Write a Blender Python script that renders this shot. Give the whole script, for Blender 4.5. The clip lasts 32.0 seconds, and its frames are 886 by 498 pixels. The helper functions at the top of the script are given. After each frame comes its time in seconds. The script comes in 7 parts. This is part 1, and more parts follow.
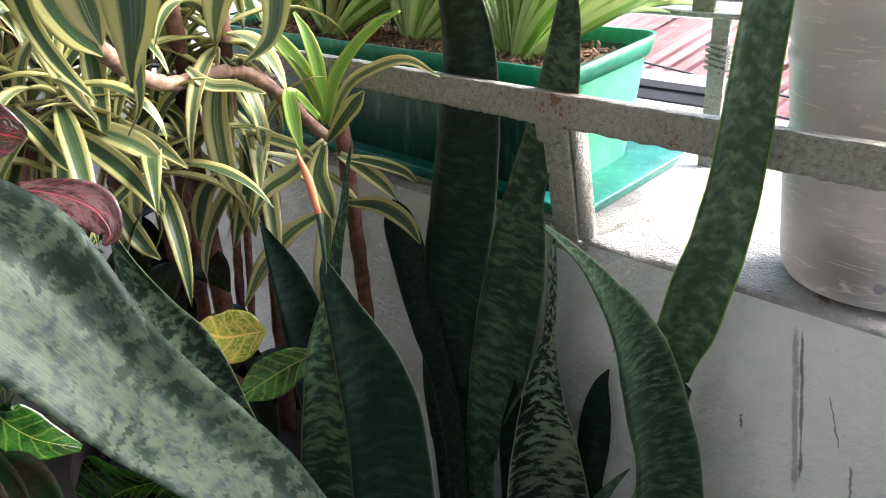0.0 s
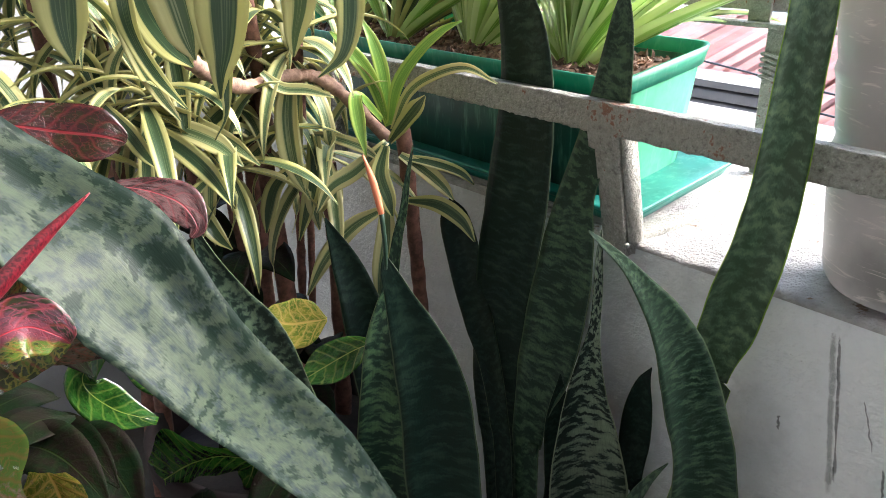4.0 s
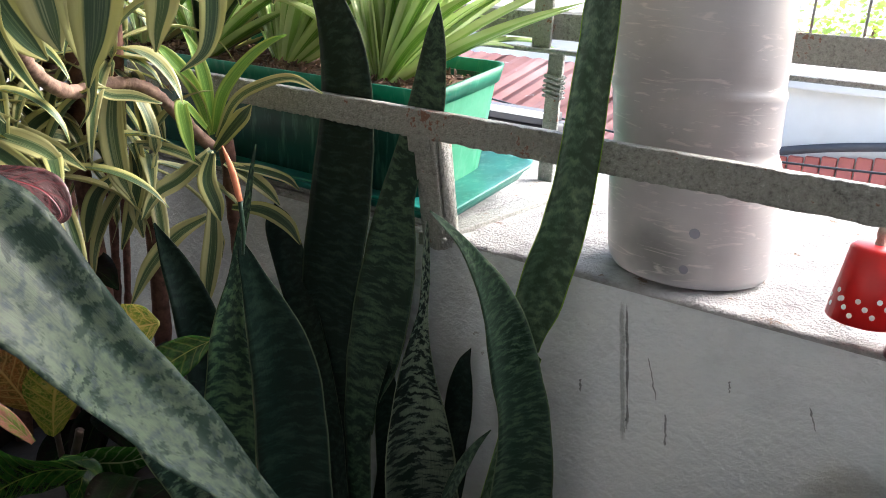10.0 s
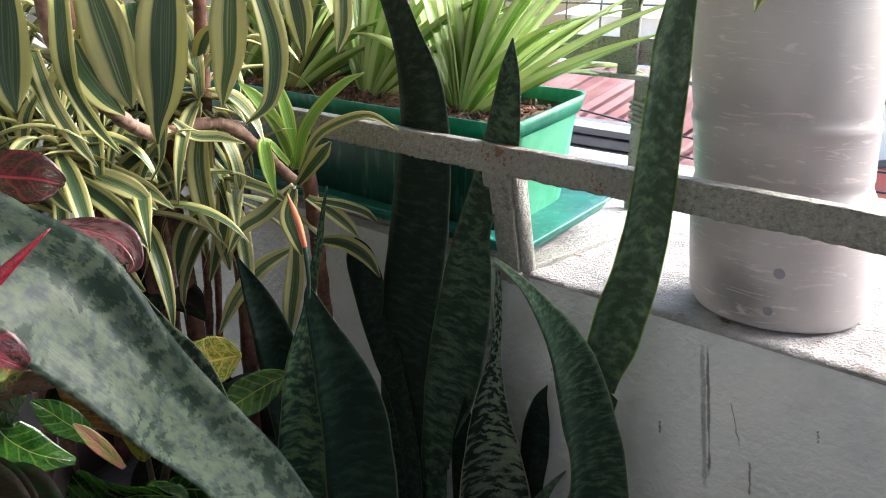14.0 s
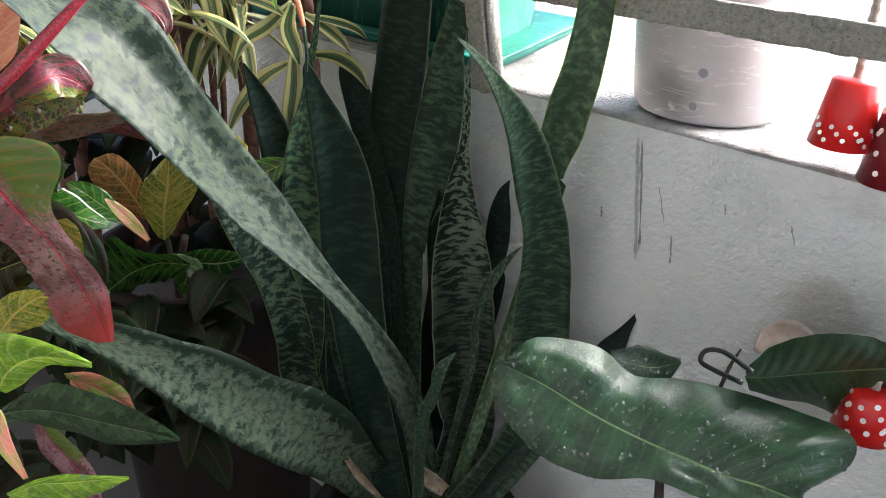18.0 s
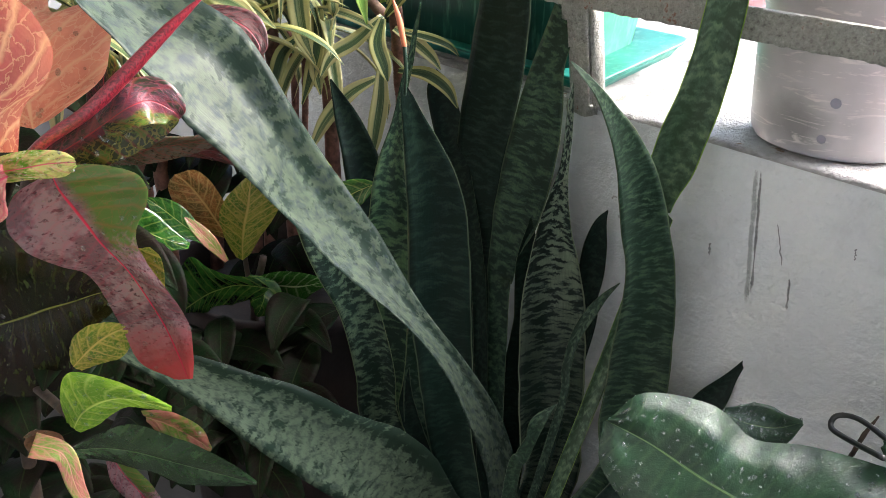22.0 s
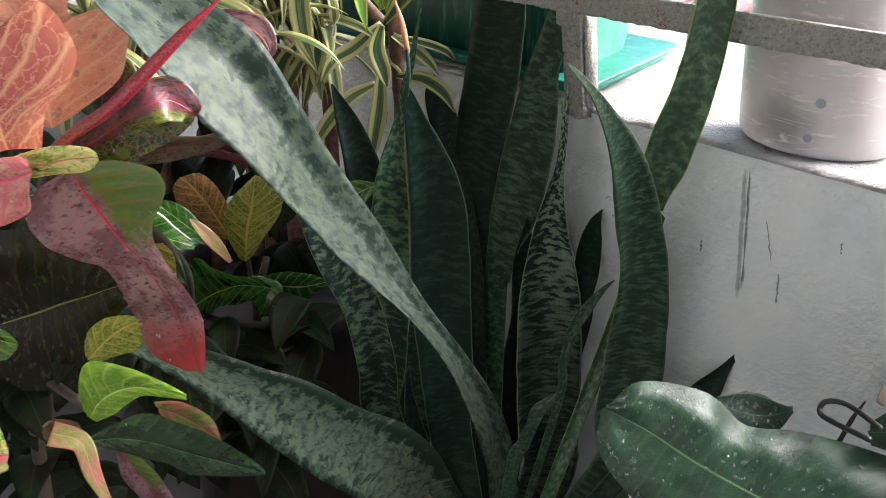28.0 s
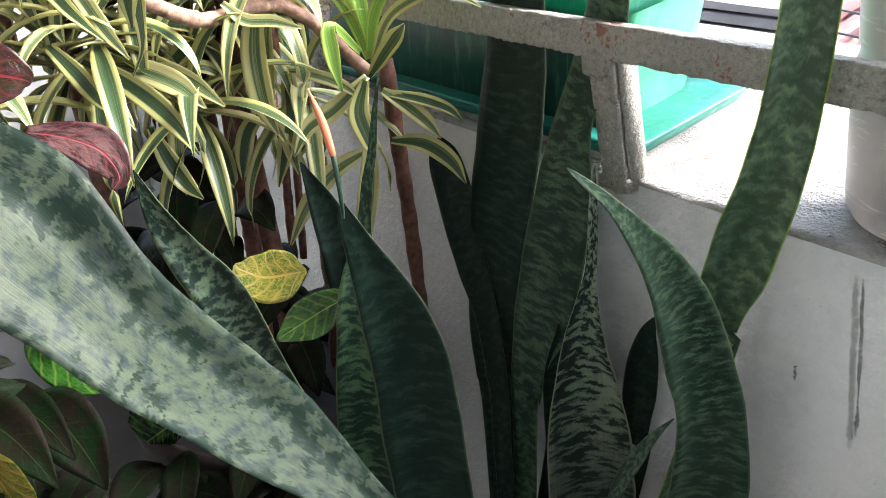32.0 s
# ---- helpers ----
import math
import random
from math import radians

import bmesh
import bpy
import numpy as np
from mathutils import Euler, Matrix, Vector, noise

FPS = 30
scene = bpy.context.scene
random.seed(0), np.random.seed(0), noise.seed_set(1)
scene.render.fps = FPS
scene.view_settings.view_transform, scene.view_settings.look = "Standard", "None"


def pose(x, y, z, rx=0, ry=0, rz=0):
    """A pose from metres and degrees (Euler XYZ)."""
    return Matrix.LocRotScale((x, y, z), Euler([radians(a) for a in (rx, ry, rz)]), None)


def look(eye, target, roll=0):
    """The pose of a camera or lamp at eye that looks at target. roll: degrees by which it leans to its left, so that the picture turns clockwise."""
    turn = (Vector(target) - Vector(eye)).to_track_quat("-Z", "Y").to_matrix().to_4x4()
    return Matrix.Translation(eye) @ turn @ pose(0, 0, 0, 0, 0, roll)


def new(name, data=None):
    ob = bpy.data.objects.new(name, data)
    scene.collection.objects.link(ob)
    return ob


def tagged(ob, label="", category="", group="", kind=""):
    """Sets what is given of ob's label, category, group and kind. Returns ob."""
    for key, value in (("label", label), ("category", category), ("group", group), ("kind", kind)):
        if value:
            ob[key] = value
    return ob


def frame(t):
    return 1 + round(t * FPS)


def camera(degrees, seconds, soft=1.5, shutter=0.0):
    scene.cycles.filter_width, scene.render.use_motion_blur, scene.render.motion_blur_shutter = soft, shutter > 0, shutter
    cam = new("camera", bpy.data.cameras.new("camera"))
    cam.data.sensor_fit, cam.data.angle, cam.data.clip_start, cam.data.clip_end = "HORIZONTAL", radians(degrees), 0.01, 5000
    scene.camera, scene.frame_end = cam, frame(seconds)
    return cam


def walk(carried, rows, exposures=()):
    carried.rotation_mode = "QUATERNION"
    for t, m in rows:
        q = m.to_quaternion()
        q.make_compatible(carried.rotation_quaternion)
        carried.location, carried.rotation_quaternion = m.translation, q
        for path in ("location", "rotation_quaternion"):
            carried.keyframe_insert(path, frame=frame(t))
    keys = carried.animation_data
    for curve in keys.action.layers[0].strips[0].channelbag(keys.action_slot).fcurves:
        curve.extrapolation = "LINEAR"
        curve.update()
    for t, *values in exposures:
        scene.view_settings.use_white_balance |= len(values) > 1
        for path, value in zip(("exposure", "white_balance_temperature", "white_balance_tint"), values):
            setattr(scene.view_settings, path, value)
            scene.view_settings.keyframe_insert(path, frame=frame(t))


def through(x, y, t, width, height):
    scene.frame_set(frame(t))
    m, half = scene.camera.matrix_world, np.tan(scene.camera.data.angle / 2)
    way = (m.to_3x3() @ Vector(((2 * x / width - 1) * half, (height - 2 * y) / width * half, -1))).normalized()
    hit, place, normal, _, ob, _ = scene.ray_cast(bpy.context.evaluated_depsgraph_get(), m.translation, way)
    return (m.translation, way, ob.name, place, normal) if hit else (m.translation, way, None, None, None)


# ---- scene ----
cam = camera(56.2, 32.0, soft=0.75, shutter=0.4)
PATH = [
    (0, (0.019, -0.001, 1.194), (-0.032, 1.873, 0.498), -0.1),
    (0.5, (0.007, -0.009, 1.204), (-0.063, 1.866, 0.511), 0.0),
    (1, (0.013, -0.024, 1.206), (-0.08, 1.851, 0.517), -0.0),
    (1.5, (-0.013, -0.021, 1.205), (-0.11, 1.851, 0.507), 0.3),
    (2, (-0.027, 0.005, 1.221), (-0.104, 1.871, 0.505), 0.5),
    (2.5, (-0.026, 0.034, 1.194), (-0.11, 1.895, 0.466), 0.6),
    (4.5, (0.03, -0.056, 1.218), (-0.166, 1.805, 0.51), 0.1),
    (5, (0.022, -0.013, 1.179), (-0.163, 1.841, 0.453), 0.4),
    (5.5, (0.015, 0.004, 1.179), (-0.182, 1.854, 0.443), 0.5),
    (6, (0.019, -0.017, 1.205), (-0.218, 1.827, 0.468), 0.1),
    (6.5, (0.028, -0.031, 1.201), (-0.272, 1.803, 0.461), -0.5),
    (7, (0.011, -0.058, 1.195), (-0.34, 1.764, 0.448), -1.0),
    (7.5, (0.01, -0.057, 1.194), (-0.313, 1.771, 0.45), -0.9),
    (8, (-0.026, -0.077, 1.191), (-0.23, 1.775, 0.464), -0.1),
    (8.5, (-0.056, -0.127, 1.192), (-0.064, 1.748, 0.498), 1.3),
    (9, (-0.031, -0.139, 1.192), (0.163, 1.739, 0.531), 2.7),
    (9.5, (-0.034, -0.123, 1.188), (0.272, 1.748, 0.55), 3.4),
    (10, (-0.031, -0.118, 1.198), (0.311, 1.753, 0.58), 3.4),
    (10.5, (-0.008, -0.107, 1.2), (0.32, 1.767, 0.584), 3.1),
    (11, (-0.019, -0.093, 1.201), (0.269, 1.789, 0.587), 3.0),
    (11.5, (-0.017, -0.099, 1.207), (0.212, 1.795, 0.605), 2.6),
    (12, (-0.013, -0.118, 1.221), (0.169, 1.785, 0.632), 2.3),
    (12.5, (-0.004, -0.121, 1.216), (0.142, 1.785, 0.63), 2.6),
    (13, (-0.04, -0.156, 1.209), (0.079, 1.752, 0.621), 2.6),
    (13.5, (-0.015, -0.146, 1.219), (0.113, 1.759, 0.626), 1.9),
    (15.5, (0.017, 0.005, 1.225), (-0.122, 1.881, 0.546), -1.5),
    (16, (0.018, 0.002, 1.205), (-0.154, 1.85, 0.462), -1.6),
    (16.5, (-0.026, -0.088, 1.183), (-0.084, 1.739, 0.37), 0.2),
    (17, (-0.042, -0.231, 1.167), (-0.019, 1.582, 0.323), 2.1),
    (17.5, (-0.013, -0.28, 1.155), (0.073, 1.531, 0.311), 3.1),
    (18, (0.018, -0.289, 1.178), (0.126, 1.517, 0.325), 2.8),
    (18.5, (0.025, -0.21, 1.151), (0.093, 1.589, 0.278), 2.0),
    (19, (-0.015, -0.147, 1.168), (-0.027, 1.643, 0.275), 1.2),
    (19.5, (-0.034, -0.088, 1.144), (-0.113, 1.69, 0.232), 1.5),
    (20, (-0.046, -0.08, 1.142), (-0.174, 1.68, 0.2), 1.5),
    (20.5, (-0.045, -0.114, 1.146), (-0.184, 1.653, 0.22), 1.4),
    (21, (-0.026, -0.168, 1.188), (-0.138, 1.617, 0.293), 1.8),
    (21.5, (-0.014, -0.199, 1.175), (-0.079, 1.602, 0.309), 2.4),
    (22, (-0.02, -0.219, 1.178), (-0.052, 1.592, 0.329), 2.9),
    (22.5, (-0.012, -0.215, 1.174), (-0.022, 1.606, 0.348), 3.0),
    (23, (-0.017, -0.221, 1.179), (-0.022, 1.608, 0.37), 3.0),
    (23.5, (-0.026, -0.233, 1.183), (-0.024, 1.606, 0.395), 3.1),
    (24, (-0.021, -0.255, 1.185), (-0.015, 1.589, 0.41), 3.1),
    (24.5, (-0.043, -0.294, 1.174), (-0.044, 1.549, 0.397), 2.8),
    (26.5, (-0.011, -0.324, 1.187), (-0.068, 1.522, 0.419), 2.1),
    (27, (-0.032, -0.326, 1.179), (-0.07, 1.519, 0.408), 2.4),
    (27.5, (-0.034, -0.296, 1.173), (-0.057, 1.542, 0.385), 2.8),
    (28, (-0.029, -0.25, 1.175), (-0.041, 1.573, 0.353), 2.8),
    (28.5, (-0.014, -0.171, 1.151), (-0.013, 1.634, 0.289), 2.8),
    (29, (-0.009, -0.089, 1.155), (-0.034, 1.718, 0.298), 2.3),
    (29.5, (-0.001, -0.055, 1.195), (-0.076, 1.762, 0.361), 1.1),
    (30, (0.014, -0.053, 1.215), (-0.114, 1.771, 0.405), 0.0),
    (30.5, (0.04, -0.036, 1.205), (-0.136, 1.787, 0.401), -1.1),
    (31, (0.064, -0.029, 1.218), (-0.143, 1.792, 0.417), -1.8),
    (31.5, (0.062, 0.0, 1.201), (-0.16, 1.809, 0.378), -2.1),
    (32, (0.056, 0.027, 1.191), (-0.187, 1.825, 0.35), -2.2),
]
walk(cam, [(t, look(eye, target, roll)) for t, eye, target, roll in PATH], [(0, 3.27, 6200, 10), (2.5, 3.27, 6200, 10), (7.5, 3.38, 6200, 10), (8.2, 3.2, 6200, 10), (9, 2.65, 6200, 10), (11, 2.8, 6200, 10), (12, 2.65, 6200, 10), (13.5, 2.7, 6200, 10), (15.5, 3.25, 6200, 10), (17, 3.43, 6200, 10), (18, 3.5, 6200, 10), (20, 4.05, 6200, 10), (22, 3.5, 6200, 10), (24, 3.3, 6200, 10), (27, 3.3, 6200, 10), (28, 3.4, 6200, 10), (29, 3.65, 6200, 10), (30, 3.42, 6200, 10), (31, 3.47, 6200, 10), (32, 3.6, 6200, 10)])

# ---- world and light ----
world = bpy.data.worlds.new("sky")
scene.world = world
world.use_nodes = True
wn = world.node_tree
sky = wn.nodes.new("ShaderNodeTexSky")
sky.sky_type = 'NISHITA'
sky.sun_disc = False
sky.sun_elevation, sky.sun_rotation = radians(41), radians(74)
sky.air_density, sky.dust_density = 1.0, 4.0
wn.links.new(sky.outputs[0], wn.nodes["Background"].inputs[0])
wn.nodes["Background"].inputs[1].default_value = 0.13
sun_data = bpy.data.lights.new("sun", 'SUN')
sun_data.energy, sun_data.angle, sun_data.color = 1.2, radians(45), (1.0, 0.98, 0.96)
sun = new("sun", sun_data)
sun.matrix_world = look((7.5, 2.2, 7.0), (0, 0.5, 0.9))

# ---- materials ----
def mat(name, rough=0.6, metal=0.0):
    m = bpy.data.materials.new(name)
    m.use_nodes = True
    b = m.node_tree.nodes["Principled BSDF"]
    b.inputs["Roughness"].default_value = rough
    b.inputs["Metallic"].default_value = metal
    return m, m.node_tree, b


def math_node(nt, op, a, b=None, c=None):
    n = nt.nodes.new("ShaderNodeMath")
    n.operation = op
    for i, v in enumerate((a, b, c)):
        if v is None:
            continue
        if isinstance(v, (int, float)):
            n.inputs[i].default_value = v
        else:
            nt.links.new(v, n.inputs[i])
    return n.outputs[0]


def mix(nt, fac, a, b):
    n = nt.nodes.new("ShaderNodeMix")
    n.data_type = 'RGBA'
    for i, v in ((0, fac), (6, a), (7, b)):
        if isinstance(v, (int, float)):
            n.inputs[i].default_value = v
        elif isinstance(v, tuple):
            n.inputs[i].default_value = (*v[:3], 1)
        else:
            nt.links.new(v, n.inputs[i])
    return n.outputs[2]


def ramp(nt, fac, stops):
    n = nt.nodes.new("ShaderNodeValToRGB")
    e = n.color_ramp.elements
    while len(e) < len(stops):
        e.new(0.5)
    for el, (p, c) in zip(e, stops):
        el.position, el.color = p, (*c, 1)
    nt.links.new(fac, n.inputs[0])
    return n.outputs[0]


def noise_tex(nt, vec, scale, detail=4.0, rough=0.55, dist=0.0):
    n = nt.nodes.new("ShaderNodeTexNoise")
    n.inputs["Scale"].default_value, n.inputs["Detail"].default_value = scale, detail
    n.inputs["Roughness"].default_value, n.inputs["Distortion"].default_value = rough, dist
    if vec is not None:
        nt.links.new(vec, n.inputs["Vector"])
    return n.outputs[0]


def bump(nt, b, height, strength=0.3, dist=0.002):
    n = nt.nodes.new("ShaderNodeBump")
    n.inputs["Strength"].default_value, n.inputs["Distance"].default_value = strength, dist
    nt.links.new(height, n.inputs["Height"])
    nt.links.new(n.outputs[0], b.inputs["Normal"])


def uv_parts(nt):
    """Across (-1..1) and along (metres) of a leaf, shifted along by a random amount for each leaf."""
    uv = nt.nodes.new("ShaderNodeUVMap")
    sep = nt.nodes.new("ShaderNodeSeparateXYZ")
    nt.links.new(uv.outputs[0], sep.inputs[0])
    info = nt.nodes.new("ShaderNodeObjectInfo")
    return sep.outputs[0], sep.outputs[1], info.outputs["Random"]


def combine(nt, x, y, z=0.0):
    n = nt.nodes.new("ShaderNodeCombineXYZ")
    for i, v in enumerate((x, y, z)):
        if isinstance(v, (int, float)):
            n.inputs[i].default_value = v
        else:
            nt.links.new(v, n.inputs[i])
    return n.outputs[0]


def leafy(m, nt, b, col, amount):
    """Lets some light through a thin leaf."""
    tr = nt.nodes.new("ShaderNodeBsdfTranslucent")
    nt.links.new(col, tr.inputs[0])
    mx = nt.nodes.new("ShaderNodeMixShader")
    mx.inputs[0].default_value = amount
    nt.links.new(b.outputs[0], mx.inputs[1])
    nt.links.new(tr.outputs[0], mx.inputs[2])
    nt.links.new(mx.outputs[0], nt.nodes["Material Output"].inputs[0])


def snake_material(name, dark, light, edge, cover, spacing=0.015, wet=0.42, soft=0.035, gloss=0.2, fade=0.3, broken=1.7, old=None):
    """Mother-in-law's tongue: jagged pale cross bands on dark green, their edges frayed along the fibres.
    cover: how much stays dark; spacing: metres from band to band; fade: how far the bands die away in places."""
    m, nt, b = mat(name, wet)
    u, v, r = uv_parts(nt)
    off = math_node(nt, 'MULTIPLY', r, 7.0)
    vv = math_node(nt, 'ADD', v, off)
    fibre = noise_tex(nt, combine(nt, math_node(nt, 'MULTIPLY', u, 15.0), math_node(nt, 'MULTIPLY', vv, 22.0)), 1.0, 4.0, 0.7)
    sway = noise_tex(nt, combine(nt, math_node(nt, 'MULTIPLY', u, 1.6), math_node(nt, 'MULTIPLY', vv, 18.0), off), 1.0, 2.0)
    jag = math_node(nt, 'ADD', math_node(nt, 'MULTIPLY', math_node(nt, 'SUBTRACT', fibre, 0.5), spacing * 0.95), math_node(nt, 'MULTIPLY', math_node(nt, 'SUBTRACT', sway, 0.5), spacing * 2.2))
    run = math_node(nt, 'MULTIPLY', math_node(nt, 'ADD', vv, jag), 1.0 / spacing)
    band = noise_tex(nt, combine(nt, math_node(nt, 'MULTIPLY', u, broken), run, off), 1.0, 3.0, 0.55)
    fine = noise_tex(nt, combine(nt, math_node(nt, 'MULTIPLY', u, 20.0), math_node(nt, 'MULTIPLY', vv, 1.1 / spacing * 3), off), 1.0, 4.0, 0.65)
    slow = noise_tex(nt, combine(nt, math_node(nt, 'MULTIPLY', u, 0.9), math_node(nt, 'MULTIPLY', vv, 14.0), off), 1.0, 2.0)
    f = math_node(nt, 'ADD', math_node(nt, 'MULTIPLY', band, 0.84), math_node(nt, 'MULTIPLY', fine, 0.16))
    f = math_node(nt, 'ADD', f, math_node(nt, 'MULTIPLY', math_node(nt, 'SUBTRACT', slow, 0.5), fade))
    mid = tuple((a + c) / 2 * k for a, c, k in zip(dark, light, (0.85, 0.95, 1.1)))
    col = ramp(nt, f, [(cover - soft, dark), (cover, mid), (cover + soft, light), (min(1.0, cover + 0.2), tuple(c * 1.35 for c in light))])
    grain = noise_tex(nt, combine(nt, math_node(nt, 'MULTIPLY', u, 40.0), math_node(nt, 'MULTIPLY', vv, 40.0), off), 1.0, 3.0, 0.6)
    col = mix(nt, ramp(nt, grain, [(0.4, (0.0, 0.0, 0.0)), (0.75, (0.45, 0.45, 0.45))]), col, dark)
    # Shade low among the leaves painted in: bands darken along the blade.
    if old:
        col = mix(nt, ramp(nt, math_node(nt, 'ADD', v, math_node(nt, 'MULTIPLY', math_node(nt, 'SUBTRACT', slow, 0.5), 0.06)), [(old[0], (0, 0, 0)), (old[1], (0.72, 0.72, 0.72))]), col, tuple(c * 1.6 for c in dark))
    rim = ramp(nt, math_node(nt, 'ADD', math_node(nt, 'ABSOLUTE', u), math_node(nt, 'MULTIPLY', grain, 0.03)), [(0.96, (0, 0, 0)), (0.99, (1, 1, 1))])
    nt.links.new(mix(nt, rim, col, edge), b.inputs["Base Color"])
    b.inputs["Specular IOR Level"].default_value = gloss
    nt.links.new(math_node(nt, 'ADD', math_node(nt, 'MULTIPLY', fine, 0.3), wet - 0.12), b.inputs["Roughness"])
    bump(nt, b, grain, 0.2, 0.001)
    return m


SNAKE_DARK = snake_material("snake_leaf_dark", (0.0045, 0.01188, 0.008), (0.015, 0.03062, 0.01937), (0.06, 0.08, 0.045), 0.54, 0.006, gloss=0.14, soft=0.08)
SNAKE_EDGED = snake_material("snake_leaf_dark_edged", (0.0055, 0.01437, 0.01), (0.02063, 0.04, 0.02625), (0.045, 0.065, 0.04), 0.54, 0.0068, gloss=0.14, soft=0.07)
SNAKE_MID = snake_material("snake_leaf_banded", (0.01, 0.02438, 0.0135), (0.05, 0.08125, 0.045), (0.07, 0.095, 0.05), 0.53, 0.0052, soft=0.075)
SNAKE_BAND = snake_material("snake_leaf_light_banded", (0.00775, 0.0225, 0.01313), (0.0625, 0.11, 0.05), (0.1, 0.13, 0.06), 0.52, 0.0058, soft=0.06)
SNAKE_DEEP = snake_material("snake_leaf_deep_banded", (0.00875, 0.02438, 0.01437), (0.05125, 0.09125, 0.05125), (0.07, 0.1, 0.055), 0.52, 0.0055, soft=0.07)
SNAKE_LIME = snake_material("snake_leaf_fresh", (0.0224, 0.0504, 0.0196), (0.105, 0.161, 0.0812), (0.2, 0.33, 0.03), 0.53, 0.0085, gloss=0.4, soft=0.1, fade=0.5)
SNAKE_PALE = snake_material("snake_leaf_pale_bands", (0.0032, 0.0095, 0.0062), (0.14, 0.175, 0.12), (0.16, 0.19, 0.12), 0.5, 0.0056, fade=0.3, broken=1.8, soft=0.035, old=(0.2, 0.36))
SNAKE_HALF = snake_material("snake_leaf_half_pale", (0.004375, 0.01375, 0.008125), (0.075, 0.11, 0.065), (0.1, 0.13, 0.06), 0.52, 0.0062, fade=0.25, broken=1.8, soft=0.05)


def grey_snake_material(name, pale, slate, dark, spacing, trough):
    """Old grey-green leaf: pale, with slate-blue smudges in broken cross rows, dark blotches along the trough and the margins."""
    m, nt, b = mat(name, 0.4)
    u, v, r = uv_parts(nt)
    fibre = noise_tex(nt, combine(nt, math_node(nt, 'MULTIPLY', u, 20.0), math_node(nt, 'MULTIPLY', v, 25.0)), 1.0, 4.0, 0.7)
    sway = noise_tex(nt, combine(nt, math_node(nt, 'MULTIPLY', u, 2.2), math_node(nt, 'MULTIPLY', v, 24.0)), 1.0, 2.0)
    vv = math_node(nt, 'ADD', v, math_node(nt, 'ADD', math_node(nt, 'MULTIPLY', math_node(nt, 'SUBTRACT', fibre, 0.5), spacing * 1.5), math_node(nt, 'MULTIPLY', math_node(nt, 'SUBTRACT', sway, 0.5), spacing * 2.0)))
    run = math_node(nt, 'MULTIPLY', vv, 1.0 / spacing)
    row = noise_tex(nt, combine(nt, math_node(nt, 'MULTIPLY', u, 4.4), run), 1.0, 3.0, 0.55)
    fine = noise_tex(nt, combine(nt, math_node(nt, 'MULTIPLY', u, 16.0), math_node(nt, 'MULTIPLY', v, 190.0)), 1.0, 4.0, 0.7)
    lines = noise_tex(nt, combine(nt, math_node(nt, 'MULTIPLY', u, 44.0), math_node(nt, 'MULTIPLY', v, 30.0)), 1.0, 3.0, 0.6)
    wide = noise_tex(nt, combine(nt, math_node(nt, 'MULTIPLY', u, 1.2), math_node(nt, 'MULTIPLY', v, 10.0), 3.0), 1.0, 2.0)
    f1 = math_node(nt, 'ADD', math_node(nt, 'MULTIPLY', row, 0.66), math_node(nt, 'MULTIPLY', fine, 0.34))
    soft = tuple((a + c) / 2 for a, c in zip(slate, pale))
    col = ramp(nt, f1, [(0.37, slate), (0.46, soft), (0.535, pale), (0.72, tuple(c * 1.25 for c in pale))])
    near = math_node(nt, 'POWER', math_node(nt, 'ABSOLUTE', math_node(nt, 'SUBTRACT', u, trough)), 2.0)
    pull = math_node(nt, 'MULTIPLY', math_node(nt, 'SUBTRACT', 0.06, math_node(nt, 'MINIMUM', near, 0.11)), 0.95)
    rim = math_node(nt, 'MULTIPLY', math_node(nt, 'MAXIMUM', math_node(nt, 'SUBTRACT', math_node(nt, 'ABSOLUTE', u), 0.55), 0.0), 0.24)
    other = noise_tex(nt, combine(nt, math_node(nt, 'MULTIPLY', u, 2.6), math_node(nt, 'MULTIPLY', run, 0.9), 5.0), 1.0, 3.0, 0.55)
    f2 = math_node(nt, 'ADD', math_node(nt, 'ADD', math_node(nt, 'MULTIPLY', other, 0.72), math_node(nt, 'MULTIPLY', fine, 0.28)), math_node(nt, 'ADD', pull, rim))
    f2 = math_node(nt, 'ADD', f2, math_node(nt, 'MULTIPLY', math_node(nt, 'SUBTRACT', wide, 0.5), 0.25))
    col = mix(nt, ramp(nt, f2, [(0.51, (0, 0, 0)), (0.565, (0.95, 0.95, 0.95))]), col, dark)
    col = mix(nt, math_node(nt, 'MULTIPLY', lines, 0.28), col, slate)
    nt.links.new(col, b.inputs["Base Color"])
    b.inputs["Specular IOR Level"].default_value = 0.12
    nt.links.new(math_node(nt, 'ADD', math_node(nt, 'MULTIPLY', fine, 0.4), 0.27), b.inputs["Roughness"])
    bump(nt, b, lines, 0.16, 0.001)
    return m


SNAKE_GREY = grey_snake_material("snake_leaf_grey_smudged", (0.041, 0.055, 0.035), (0.0135, 0.0215, 0.0245), (0.005, 0.012, 0.007), 0.0105, 0.42)
SNAKE_GREYBAND = grey_snake_material("snake_leaf_grey_banded", (0.066, 0.09, 0.058), (0.018, 0.03, 0.023), (0.006, 0.015, 0.009), 0.009, 0.75)


